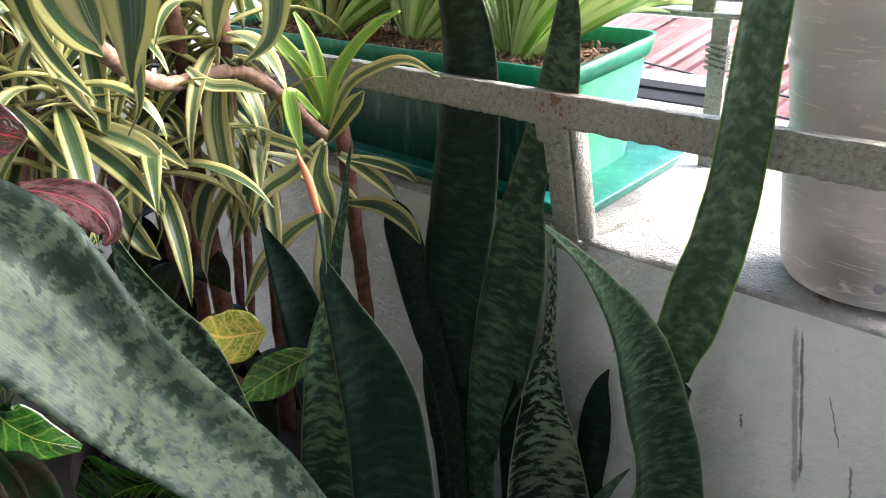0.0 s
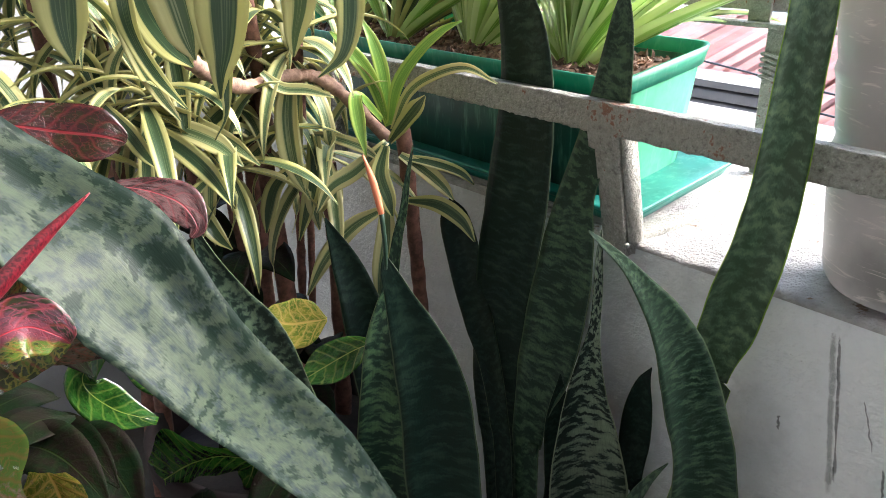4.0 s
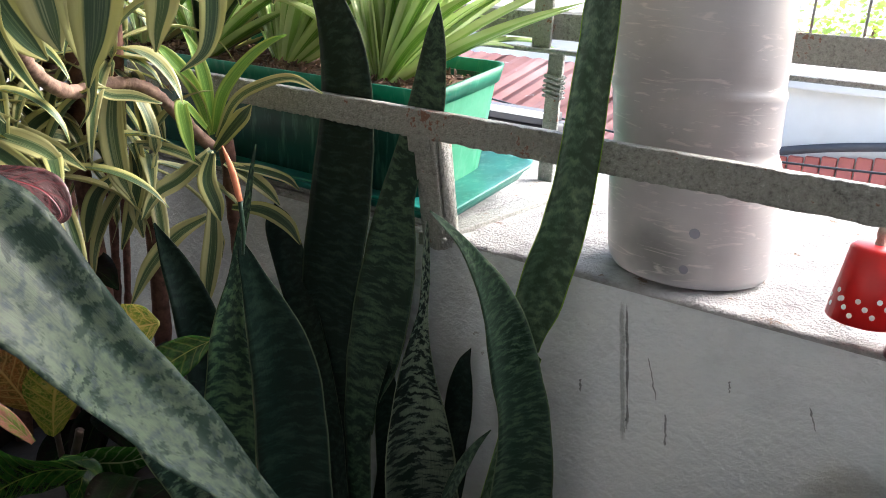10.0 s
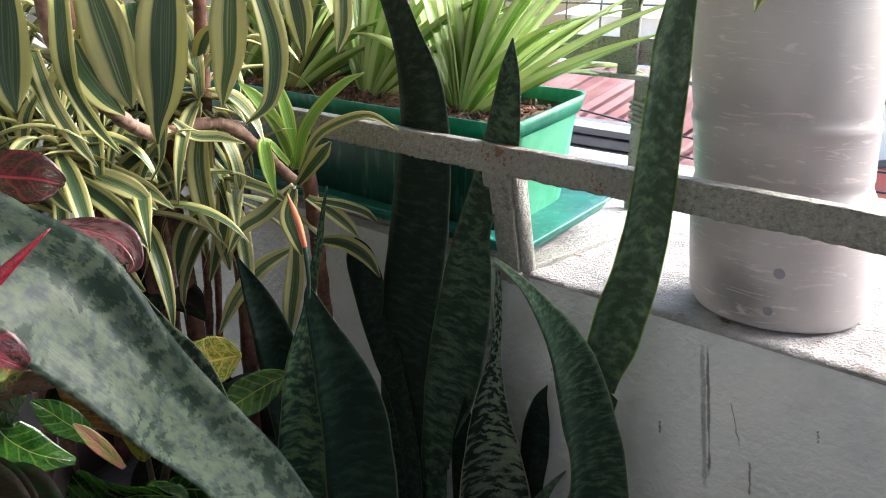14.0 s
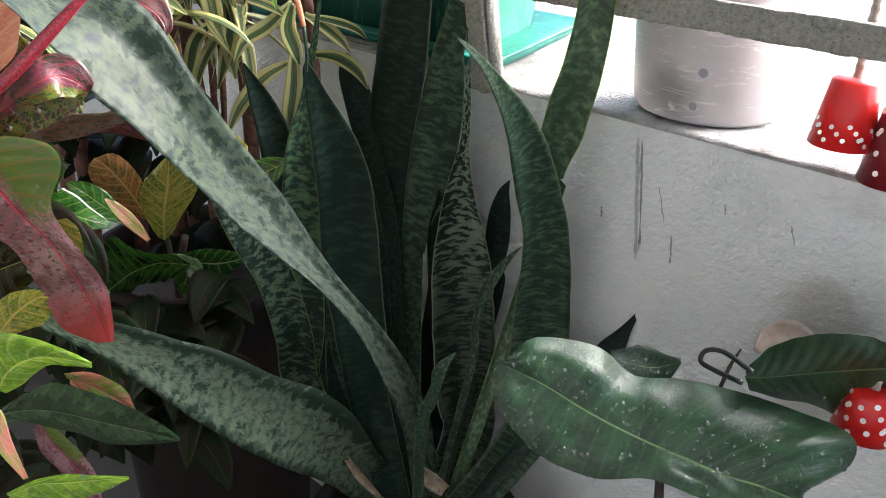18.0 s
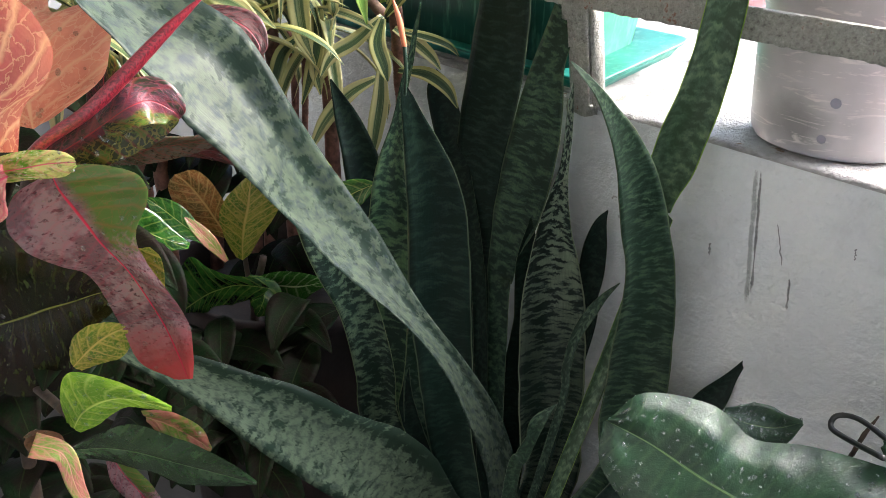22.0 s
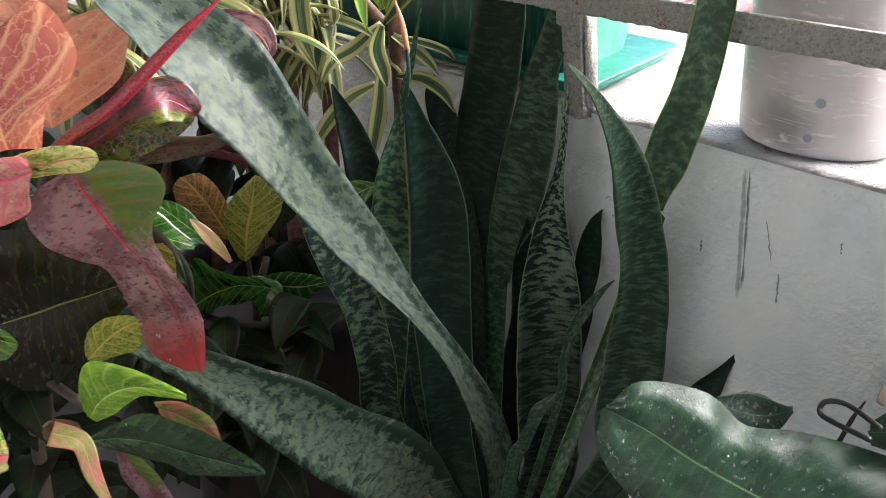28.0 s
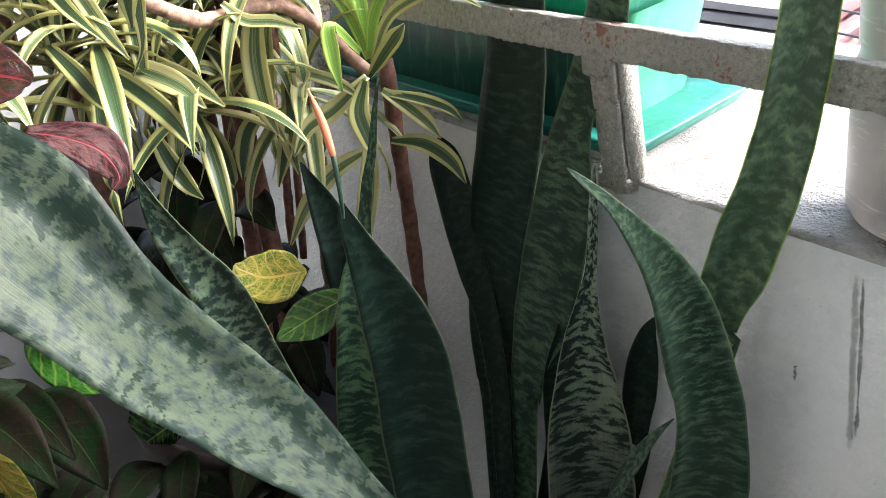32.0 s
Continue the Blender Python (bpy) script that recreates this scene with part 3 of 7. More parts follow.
def stain_material(name, colour, density, grain):
    """Dirt left on the wall: ragged, thin at its sides and ends, the wall showing through."""
    m, nt, b = mat(name, 0.9)
    b.inputs["Base Color"].default_value = (*colour, 1)
    u, v, r = uv_parts(nt)
    tc = nt.nodes.new("ShaderNodeTexCoord")
    n = noise_tex(nt, tc.outputs["Object"], grain, 5.0, 0.7)
    across = math_node(nt, 'SUBTRACT', 1.0, math_node(nt, 'POWER', math_node(nt, 'ABSOLUTE', u), 1.6))
    ends = math_node(nt, 'MINIMUM', math_node(nt, 'MULTIPLY', math_node(nt, 'MULTIPLY', v, math_node(nt, 'SUBTRACT', 1.0, v)), 9.0), 1.0)
    k = math_node(nt, 'MULTIPLY', math_node(nt, 'MULTIPLY', across, ends), math_node(nt, 'MULTIPLY', n, 2.0))
    fac = ramp(nt, k, [(0.42, (0, 0, 0)), (0.85, (density, density, density))])
    clear_ = nt.nodes.new("ShaderNodeBsdfTransparent")
    mx = nt.nodes.new("ShaderNodeMixShader")
    nt.links.new(fac, mx.inputs[0])
    nt.links.new(clear_.outputs[0], mx.inputs[1])
    nt.links.new(b.outputs[0], mx.inputs[2])
    nt.links.new(mx.outputs[0], nt.nodes["Material Output"].inputs[0])
    return m


DRIP = stain_material("drip_stain", (0.12, 0.12, 0.115), 0.6, 240.0)
SMEAR = stain_material("water_smear", (0.25, 0.25, 0.24), 0.4, 120.0)
RUSTY = stain_material("damp_stain", (0.4, 0.33, 0.22), 0.22, 14.0)
MAROON = surface_material("maroon_tin", [(0.3, (0.12, 0.008, 0.014)), (0.7, (0.18, 0.012, 0.02))], 20.0, 0.35, 60.0, 0.1)
HOLE = surface_material("hole_shadow", [(0.3, (0.2, 0.2, 0.23)), (0.7, (0.26, 0.26, 0.3))], 50.0, 0.7, 60.0, 0.1)
WIRE = surface_material("black_wire", [(0.3, (0.01, 0.01, 0.01)), (0.7, (0.02, 0.02, 0.02))], 20.0, 0.35, 60.0, 0.1)
STONE = surface_material("pale_stone", [(0.3, (0.3, 0.22, 0.17)), (0.7, (0.5, 0.42, 0.35))], 40.0, 0.8, 120.0, 0.4)
m_, nt_, b_ = mat("milky_plastic", 0.35)
tc_ = nt_.nodes.new("ShaderNodeTexCoord")
nt_.links.new(ramp(nt_, noise_tex(nt_, tc_.outputs["Object"], 9.0, 4.0), [(0.35, (0.4, 0.37, 0.37)), (0.65, (0.5, 0.48, 0.48))]), b_.inputs["Base Color"])
smudge = nt_.nodes.new("ShaderNodeVectorMath")
smudge.operation = 'DISTANCE'
smudge.inputs[1].default_value = (0.312, 0.612, 0.948)
nt_.links.new(tc_.outputs["Object"], smudge.inputs[0])
blot = math_node(nt_, 'ADD', smudge.outputs["Value"], math_node(nt_, 'MULTIPLY', noise_tex(nt_, tc_.outputs["Object"], 30.0, 4.0), 0.03))
flat_ = nt_.nodes.new("ShaderNodeMapping")
flat_.inputs["Scale"].default_value = (0.35, 0.35, 2.2)
flat_.inputs["Rotation"].default_value = (0.12, 0.1, 0.0)
nt_.links.new(tc_.outputs["Object"], flat_.inputs[0])
scuff = noise_tex(nt_, flat_.outputs[0], 60.0, 4.0, 0.6, 1.6)
col_ = ramp(nt_, noise_tex(nt_, tc_.outputs["Object"], 9.0, 4.0), [(0.35, (0.35, 0.325, 0.32)), (0.65, (0.47, 0.445, 0.44))])
col_ = mix(nt_, ramp(nt_, blot, [(0.028, (0.8, 0.8, 0.8)), (0.058, (0, 0, 0))]), col_, (0.12, 0.12, 0.115))
col_ = mix(nt_, ramp(nt_, scuff, [(0.58, (0, 0, 0)), (0.68, (0.55, 0.55, 0.55))]), col_, (0.7, 0.62, 0.58))
nt_.links.new(col_, b_.inputs["Base Color"])
bump(nt_, b_, scuff, 0.15, 0.001)
b_.inputs["Transmission Weight"].default_value = 0.2
b_.inputs["Subsurface Weight"].default_value = 0.0
MILKY = m_


# ---- mesh helpers ----
def finish(name, bm, material, parent=None, label="", smooth=True):
    me = bpy.data.meshes.new(name)
    bm.normal_update()
    bm.to_mesh(me)
    bm.free()
    me.materials.append(material)
    if smooth:
        for p in me.polygons:
            p.use_smooth = True
    ob = new(name, me)
    if parent is not None:
        ob.parent = parent
    if label:
        tagged(ob, label)
    return ob


def part(name, bm, material, parent, label="", smooth=True):
    return finish(name, bm, material, parent, label, smooth)


def thing(name, label, category, group="", kind=""):
    return tagged(new(name), label, category, group, kind)


def spline(pts, n):
    """n + 1 points along a smooth curve through pts (tuples of any length)."""
    p = [np.array(q, float) for q in pts]
    p = [2 * p[0] - p[1]] + p + [2 * p[-1] - p[-2]]
    out = []
    segs = len(pts) - 1
    for i in range(n + 1):
        s = min(i / n * segs, segs - 1e-6)
        k, f = int(s), s - int(s)
        a, b, c, d = p[k:k + 4]
        out.append(0.5 * (2 * b + (c - a) * f + (2 * a - 5 * b + 4 * c - d) * f * f + (3 * b - a - 3 * c + d) * f ** 3))
    return out


def blade(bm, ctrl, face=(0.0, -0.75, 0.45), channel=0.15, thick=0.0022, n=26, m=6, twist=(0, 0), wave=0.0, seed=0):
    """A leaf blade along ctrl = (x, y, z, width): a curved channel in section, closed, with thin edges.
    face: the way its front looks; twist: degrees at both ends."""
    uvl = bm.loops.layers.uv.verify()
    rows = spline(ctrl, n)
    face = Vector(face).normalized()
    grid, along, prev = [], 0.0, None
    for i, r in enumerate(rows):
        c = Vector(r[:3])
        w = max(float(r[3]), 0.0006)
        wn, wp = (w / 2, w / 2) if len(r) == 4 else (max(float(r[3]), 0.0004), max(float(r[4]), 0.0004))
        w = wn + wp
        tan = Vector(rows[min(i + 1, n)][:3]) - Vector(rows[max(i - 1, 0)][:3])
        tan.normalize()
        side = tan.cross(face)
        side.normalize()
        ang = radians(twist[0] + (twist[1] - twist[0]) * i / n)
        side = Matrix.Rotation(ang, 3, tan) @ side
        nor = side.cross(tan)
        nor.normalize()
        if prev is not None:
            along += (c - prev).length
        prev = c
        front, back = [], []
        for j in range(m + 1):
            u = 2 * j / m - 1
            lift = channel * w * (u * u - 0.4)
            wob = wave * w * noise.noise((u * 1.3 + seed, along * 22, seed * 3.1)) if wave else 0.0
            e = 1.0 + (0.05 * noise.noise((seed * 5.3 + u, along * 30, 1.7)) if abs(u) > 0.9 else 0.0)
            p = c + side * (u * e * (wp if u > 0 else wn)) + nor * (lift + wob)
            t = thick * (1 - 0.8 * u * u) * min(1.0, w / 0.012) / 2
            front.append((bm.verts.new(p + nor * t), u))
            back.append((bm.verts.new(p - nor * t), u))
        grid.append((front, back, along))
    def quad(a, b, c, d, va, vb):
        f = bm.faces.new((a[0], b[0], c[0], d[0]))
        for lp, (vt, uu), vv in zip(f.loops, (a, b, c, d), (va, va, vb, vb)):
            lp[uvl].uv = (uu, vv)
    for i in range(n):
        f0, b0, v0 = grid[i]
        f1, b1, v1 = grid[i + 1]
        for j in range(m):
            quad(f0[j], f0[j + 1], f1[j + 1], f1[j], v0, v1)
            quad(b0[j + 1], b0[j], b1[j], b1[j + 1], v0, v1)
        quad(b0[0], f0[0], f1[0], b1[0], v0, v1)
        quad(f0[m], b0[m], b1[m], f1[m], v0, v1)
    for k in (0, n):
        fr, bk, v = grid[k]
        loop = [a[0] for a in fr] + [a[0] for a in reversed(bk)]
        bm.faces.new(loop if k else loop[::-1])
    return bm


def tube(bm, pts, sides=8, n=None, closed=True, ring=0.0, pitch=0.012):
    """A round rod along (x, y, z, radius); ring: knobbly leaf scars."""
    n = n or 6 * (len(pts) - 1)
    rows = spline(pts, n)
    rings, along = [], 0.0
    prevx = None
    for i, r in enumerate(rows):
        c = Vector(r[:3])
        tan = (Vector(rows[min(i + 1, n)][:3]) - Vector(rows[max(i - 1, 0)][:3])).normalized()
        x = prevx if prevx is not None else Vector((0.3, 0.9, 0.31))
        x = (x - tan * x.dot(tan)).normalized()
        prevx = x
        y = tan.cross(x)
        if i:
            along += (c - Vector(rows[i - 1][:3])).length
        rad = float(r[3]) * (1 + ring * (0.5 - (along / pitch) % 1.0))
        rings.append([bm.verts.new(c + (x * math.cos(a) + y * math.sin(a)) * rad) for a in (2 * math.pi * k / sides for k in range(sides))])
    for a, b in zip(rings, rings[1:]):
        for k in range(sides):
            bm.faces.new((a[k], a[(k + 1) % sides], b[(k + 1) % sides], b[k]))
    if closed:
        bm.faces.new(rings[0][::-1])
        bm.faces.new(rings[-1])
    return bm


def box(bm, lo, hi, bevel=0.0, m=None):
    """A box between two corners, edges bevelled, placed by m."""
    vs = [bm.verts.new(((hi if i & 1 else lo)[0], (hi if i & 2 else lo)[1], (hi if i & 4 else lo)[2])) for i in range(8)]
    fs = [bm.faces.new([vs[k] for k in q]) for q in ((0, 2, 3, 1), (4, 5, 7, 6), (0, 1, 5, 4), (2, 6, 7, 3), (0, 4, 6, 2), (1, 3, 7, 5))]
    if bevel:
        es = list({e for f in fs for e in f.edges})
        res = bmesh.ops.bevel(bm, geom=es, offset=bevel, segments=2, affect='EDGES', profile=0.5)
        vs = list({v for v in vs if v.is_valid} | {v for f in res["faces"] for v in f.verts})
    if m is not None:
        for v in vs:
            v.co = m @ v.co
    return bm


def lathe(bm, prof, centre, sides=40, wobble=0.0):
    """A round body from (radius, z) pairs."""
    cx, cy = centre
    rings = []
    for r, z in prof:
        rings.append([bm.verts.new((cx + r * math.cos(2 * math.pi * k / sides) * (1 + wobble * noise.noise((k * 0.4, z * 30, 1))), cy + r * math.sin(2 * math.pi * k / sides), z)) for k in range(sides)])
    for a, b in zip(rings, rings[1:]):
        for k in range(sides):
            bm.faces.new((a[k], a[(k + 1) % sides], b[(k + 1) % sides], b[k]))
    return bm


# ---- the parapet's own axes: s along the wall, c outwards, z up ----
WALL = Matrix(((0.70, 0.714, 0, 0), (-0.714, 0.70, 0, 0), (0, 0, 1, 0), (0, 0, 0, 1)))
FACE, SILL = 0.645, 0.915


def sc(s, c, z):
    return WALL @ Vector((s, c, z))


# ---- structure ----
bm = box(bmesh.new(), (-3.0, FACE, 0.0), (2.6, 1.35, SILL - 0.0035), 0.001, WALL)
tagged(finish("wall_parapet", bm, PLASTER, smooth=False), "grey-white plastered balcony parapet wall with dark drip stains", "wall", kind="structure")
bm = bmesh.new()
box(bm, (-3.0, FACE + 0.012, SILL - 0.0034), (2.6, 1.352, SILL), 0.0015, WALL)
tagged(finish("ledge", bm, LEDGE, smooth=False), "rough whitewashed ledge on top of the parapet", "ledge", kind="structure")
bm = box(bmesh.new(), (-3.0, -0.95, -0.12), (2.6, 1.35, 0.0), 0.0, WALL)
tagged(finish("floor", bm, FLOOR_M, smooth=False), "damp grey cement balcony floor", "floor", kind="structure")
# Unseen house wall, added close behind to limit the fill light.
bm = box(bmesh.new(), (-3.0, -0.95, 0.0), (2.6, -0.75, 2.6), 0.0, WALL)
tagged(finish("wall_house", bm, HOUSE, smooth=False), "unseen pale painted house wall behind the balcony, limiting the light", "wall", kind="structure")
# Unseen end walls, added to cut light from both ends.
bm = box(bmesh.new(), (2.45, -0.75, 0.0), (2.6, 0.64, 2.6), 0.0, WALL)
tagged(finish("wall_far_end", bm, HOUSE, smooth=False), "unseen pale painted wall cutting light from the balcony's other end", "wall", kind="structure")
bm = box(bmesh.new(), (-2.1, -0.75, 0.0), (-1.95, 0.64, 2.6), 0.0, WALL)
tagged(finish("wall_end", bm, HOUSE, smooth=False), "unseen pale painted wall cutting light from the balcony's end", "wall", kind="structure")
# Unseen slab, its reach set to keep sky light off the low leaves.
bm = box(bmesh.new(), (-3.0, -0.95, 2.6), (2.6, 0.95, 2.72), 0.0, WALL)
tagged(finish("ceiling", bm, HOUSE, smooth=False), "unseen pale painted balcony slab overhead, limiting the light", "ceiling", kind="structure")

def rough_bar(s0, s1, c0, c1, z0, z1, step=0.0028, amp=0.0012, seed=0.0):
    """A flat iron bar under thick hammered paint, its faces uneven, in the wall's axes."""
    bm = bmesh.new()
    ns = max(2, int(round((s1 - s0) / step)))
    nz = max(2, int(round((z1 - z0) / step)))
    nc = max(1, int(round((c1 - c0) / step)))
    loop = [(c0, z0 + (z1 - z0) * k / nz) for k in range(nz)] + [(c0 + (c1 - c0) * k / nc, z1) for k in range(nc)]
    loop += [(c1, z1 - (z1 - z0) * k / nz) for k in range(nz)] + [(c1 - (c1 - c0) * k / nc, z0) for k in range(nc)]
    mc, mz = (c0 + c1) / 2, (z0 + z1) / 2
    rings = []
    for i in range(ns + 1):
        s = s0 + (s1 - s0) * i / ns
        ring = []
        for c, z in loop:
            p = Vector((s * 130 + seed, c * 130, z * 130))
            a = amp * (noise.noise(p) + 0.5 * noise.noise(p * 2.1) + 1.3 * noise.noise(p * 0.25) * 0.6)
            d = Vector((0, c - mc, z - mz)).normalized()
            ring.append(bm.verts.new(WALL @ (Vector((s, c, z)) + d * a)))
        rings.append(ring)
    k = len(loop)
    for a, b2 in zip(rings, rings[1:]):
        for j in range(k):
            bm.faces.new((a[j], b2[j], b2[(j + 1) % k], a[(j + 1) % k]))
    bm.faces.new(rings[0])
    bm.faces.new(rings[-1][::-1])
    return bm


def rough_ledge():
    """The whitewashed top: uneven, with a worn rounded lip over the wall's face."""
    bm = bmesh.new()
    prof = [(FACE - 0.0004, SILL - 0.0045), (FACE - 0.0007, SILL - 0.003), (FACE - 0.0004, SILL - 0.0012), (FACE + 0.0006, SILL - 0.0002), (FACE + 0.0022, SILL + 0.0006), (FACE + 0.0045, SILL + 0.001)] + [(FACE + 0.009 + 0.007 * k, SILL + 0.001) for k in range(53)]
    rows = []
    n = 300
    for i in range(n + 1):
        s = -0.95 + 1.3 * i / n
        row = []
        for j, (c, z) in enumerate(prof):
            p = Vector((s * 60, c * 60, 0.5))
            h = 0.0016 * noise.noise(p) + 0.0009 * noise.noise(p * 3.3)
            lip = abs(0.002 * noise.noise((s * 28, 4.2, 0)) + 0.0022 * noise.noise((s * 95, 1.2, 0))) if 1 < j < 5 else 0.0
            row.append(bm.verts.new(sc(s, c + lip, z + (h if j > 1 else 0) - abs(lip) * 0.4)))
        rows.append(row)
    for a, b2 in zip(rows, rows[1:]):
        for j in range(len(prof) - 1):
            bm.faces.new((a[j], b2[j], b2[j + 1], a[j + 1]))
    return bm


tagged(finish("ledge_plaster", rough_ledge(), LEDGE), "worn whitewashed plaster on the ledge", "ledge", kind="structure")

# ---- window grille on the parapet ----
grille = thing("grille", "grey-painted flat iron balcony grille with rust patches", "grille")
part("rail", rough_bar(-1.0, 0.35, 0.600, 0.606, 1.034, 1.064), RAIL, grille)
part("rail_flange", box(bmesh.new(), (-1.0, 0.606, 1.058), (0.35, 0.626, 1.062), 0.001, WALL), RAIL, grille)
for s0 in (-1.0, 0.345):
    part("end_post", box(bmesh.new(), (s0, 0.607, 0.91), (s0 + 0.02, 0.632, 1.058), 0.001, WALL), RAIL, grille)
JS = (Vector((0.1, 0.757, 0)).dot(Vector((0.70, -0.714, 0))))
for s0 in (JS,):
    for ob in (part("post", rough_bar(s0 - 0.014, s0 + 0.014, 0.6005, 0.6075, 0.912, 1.036, seed=9.0), RAIL, grille),
               part("weld", rough_bar(s0 - 0.02, s0 + 0.008, 0.5985, 0.604, 1.018, 1.037, 0.003, 0.0022, 4.0), RAIL, grille),
               part("foot", rough_bar(s0 - 0.02, s0 + 0.016, 0.6, 0.618, 0.904, 0.919, 0.003, 0.0026, 2.0), RAIL, grille),
               part("post_flange", rough_bar(s0 + 0.0125, s0 + 0.0165, 0.607, 0.63, 0.912, 1.036, 0.004, 0.0005, 3.0), RAIL, grille)):
        for v in ob.data.vertices:
            v.co += WALL.to_3x3() @ Vector((0, 0.028 * (1.036 - v.co.z) / 0.12, 0))
    part("base_bar", box(bmesh.new(), (s0 - 0.012, 0.655, 0.908), (s0 + 0.016, 0.99, 0.922), 0.001, WALL), RAIL, grille)
part("outer_rail", box(bmesh.new(), (-1.6, 0.985, 1.124), (1.6, 0.99, 1.161), 0.001, WALL), RAIL, grille)
part("outer_rail_flange", box(bmesh.new(), (-1.6, 0.955, 1.106), (1.6, 0.985, 1.112), 0.001, WALL), RAIL, grille)
for s0 in (-1.2, -0.531, 0.4, 1.2):
    part("outer_post", box(bmesh.new(), (s0, 0.97, 0.91), (s0 + 0.024, 0.976, 1.11), 0.001, WALL), RAIL, grille)
    part("outer_upright", box(bmesh.new(), (s0 - 0.03, 0.97, 1.112), (s0, 0.976, 1.9), 0.001, WALL), RAIL, grille)
for i in range(46):
    s0 = -1.389 + i * 0.06
    part("mesh_wire", tube(bmesh.new(), [(*sc(s0, 0.993, 1.13), 0.0016), (*sc(s0, 0.993, 1.8), 0.0016)], 6, 2), RAIL, grille)
for i in range(7):
    z = 1.205 + i * 0.06
    part("mesh_wire", tube(bmesh.new(), [(*sc(-1.5, 0.9965, z), 0.0016), (*sc(1.5, 0.9965, z), 0.0016)], 6, 2), RAIL, grille)
for k in range(5):
    part("wire_lashing", tube(bmesh.new(), [(*sc(-0.519 + 0.017 * math.cos(a), 0.973 + 0.006 * math.sin(a), 1.045 + 0.007 * k + 0.002 * math.sin(a * 2)), 0.0022) for a in (0, 1.05, 2.1, 3.14, 4.2, 5.25, 6.28)], 6, 24), LEDGE, grille, "white wire lashing" if k == 0 else "")

# ---- stains on the parapet ----
parapet = bpy.data.objects["wall_parapet"]


def drip(s0, s1, z0, z1, w, seed, material, label="dark drip stain"):
    """A mark left by dripping water on the wall's face, ragged and thinning out."""
    bm = bmesh.new()
    uvl = bm.loops.layers.uv.verify()
    n = 60
    rows = []
    for i in range(n + 1):
        f = i / n
        s = s0 + (s1 - s0) * f + 0.0014 * noise.noise((seed, f * 7, 0))
        ww = w * (0.6 + 0.5 * noise.noise((f * 5, seed, 2)))
        rows.append([bm.verts.new(sc(s + k * ww / 2, FACE - 0.0004 - 0.00006 * seed, z0 + (z1 - z0) * f)) for k in (-1, 1)])
    for i in range(n):
        fc = bm.faces.new((rows[i][0], rows[i][1], rows[i + 1][1], rows[i + 1][0]))
        for lp, q in zip(fc.loops, ((-1, i / n), (1, i / n), (1, (i + 1) / n), (-1, (i + 1) / n))):
            lp[uvl].uv = q
    return part("drip_stain", bm, material, parapet, label, smooth=False)


drip(-0.236, -0.215, 0.905, 0.75, 0.008, 1, DRIP)
drip(-0.242, -0.218, 0.908, 0.735, 0.015, 2, SMEAR, "grey water smear")
drip(-0.206, -0.189, 0.85, 0.8, 0.004, 3, DRIP)
drip(-0.179, -0.174, 0.795, 0.755, 0.007, 4, DRIP)
drip(-0.276, -0.274, 0.8, 0.783, 0.007, 6, DRIP)
drip(-0.123, -0.121, 0.85, 0.836, 0.0045, 7, DRIP)
drip(-0.05, -0.04, 0.85, 0.825, 0.004, 8, DRIP)
drip(0.0, 0.02, 0.82, 0.6, 0.22, 9, RUSTY, "brownish damp stain")

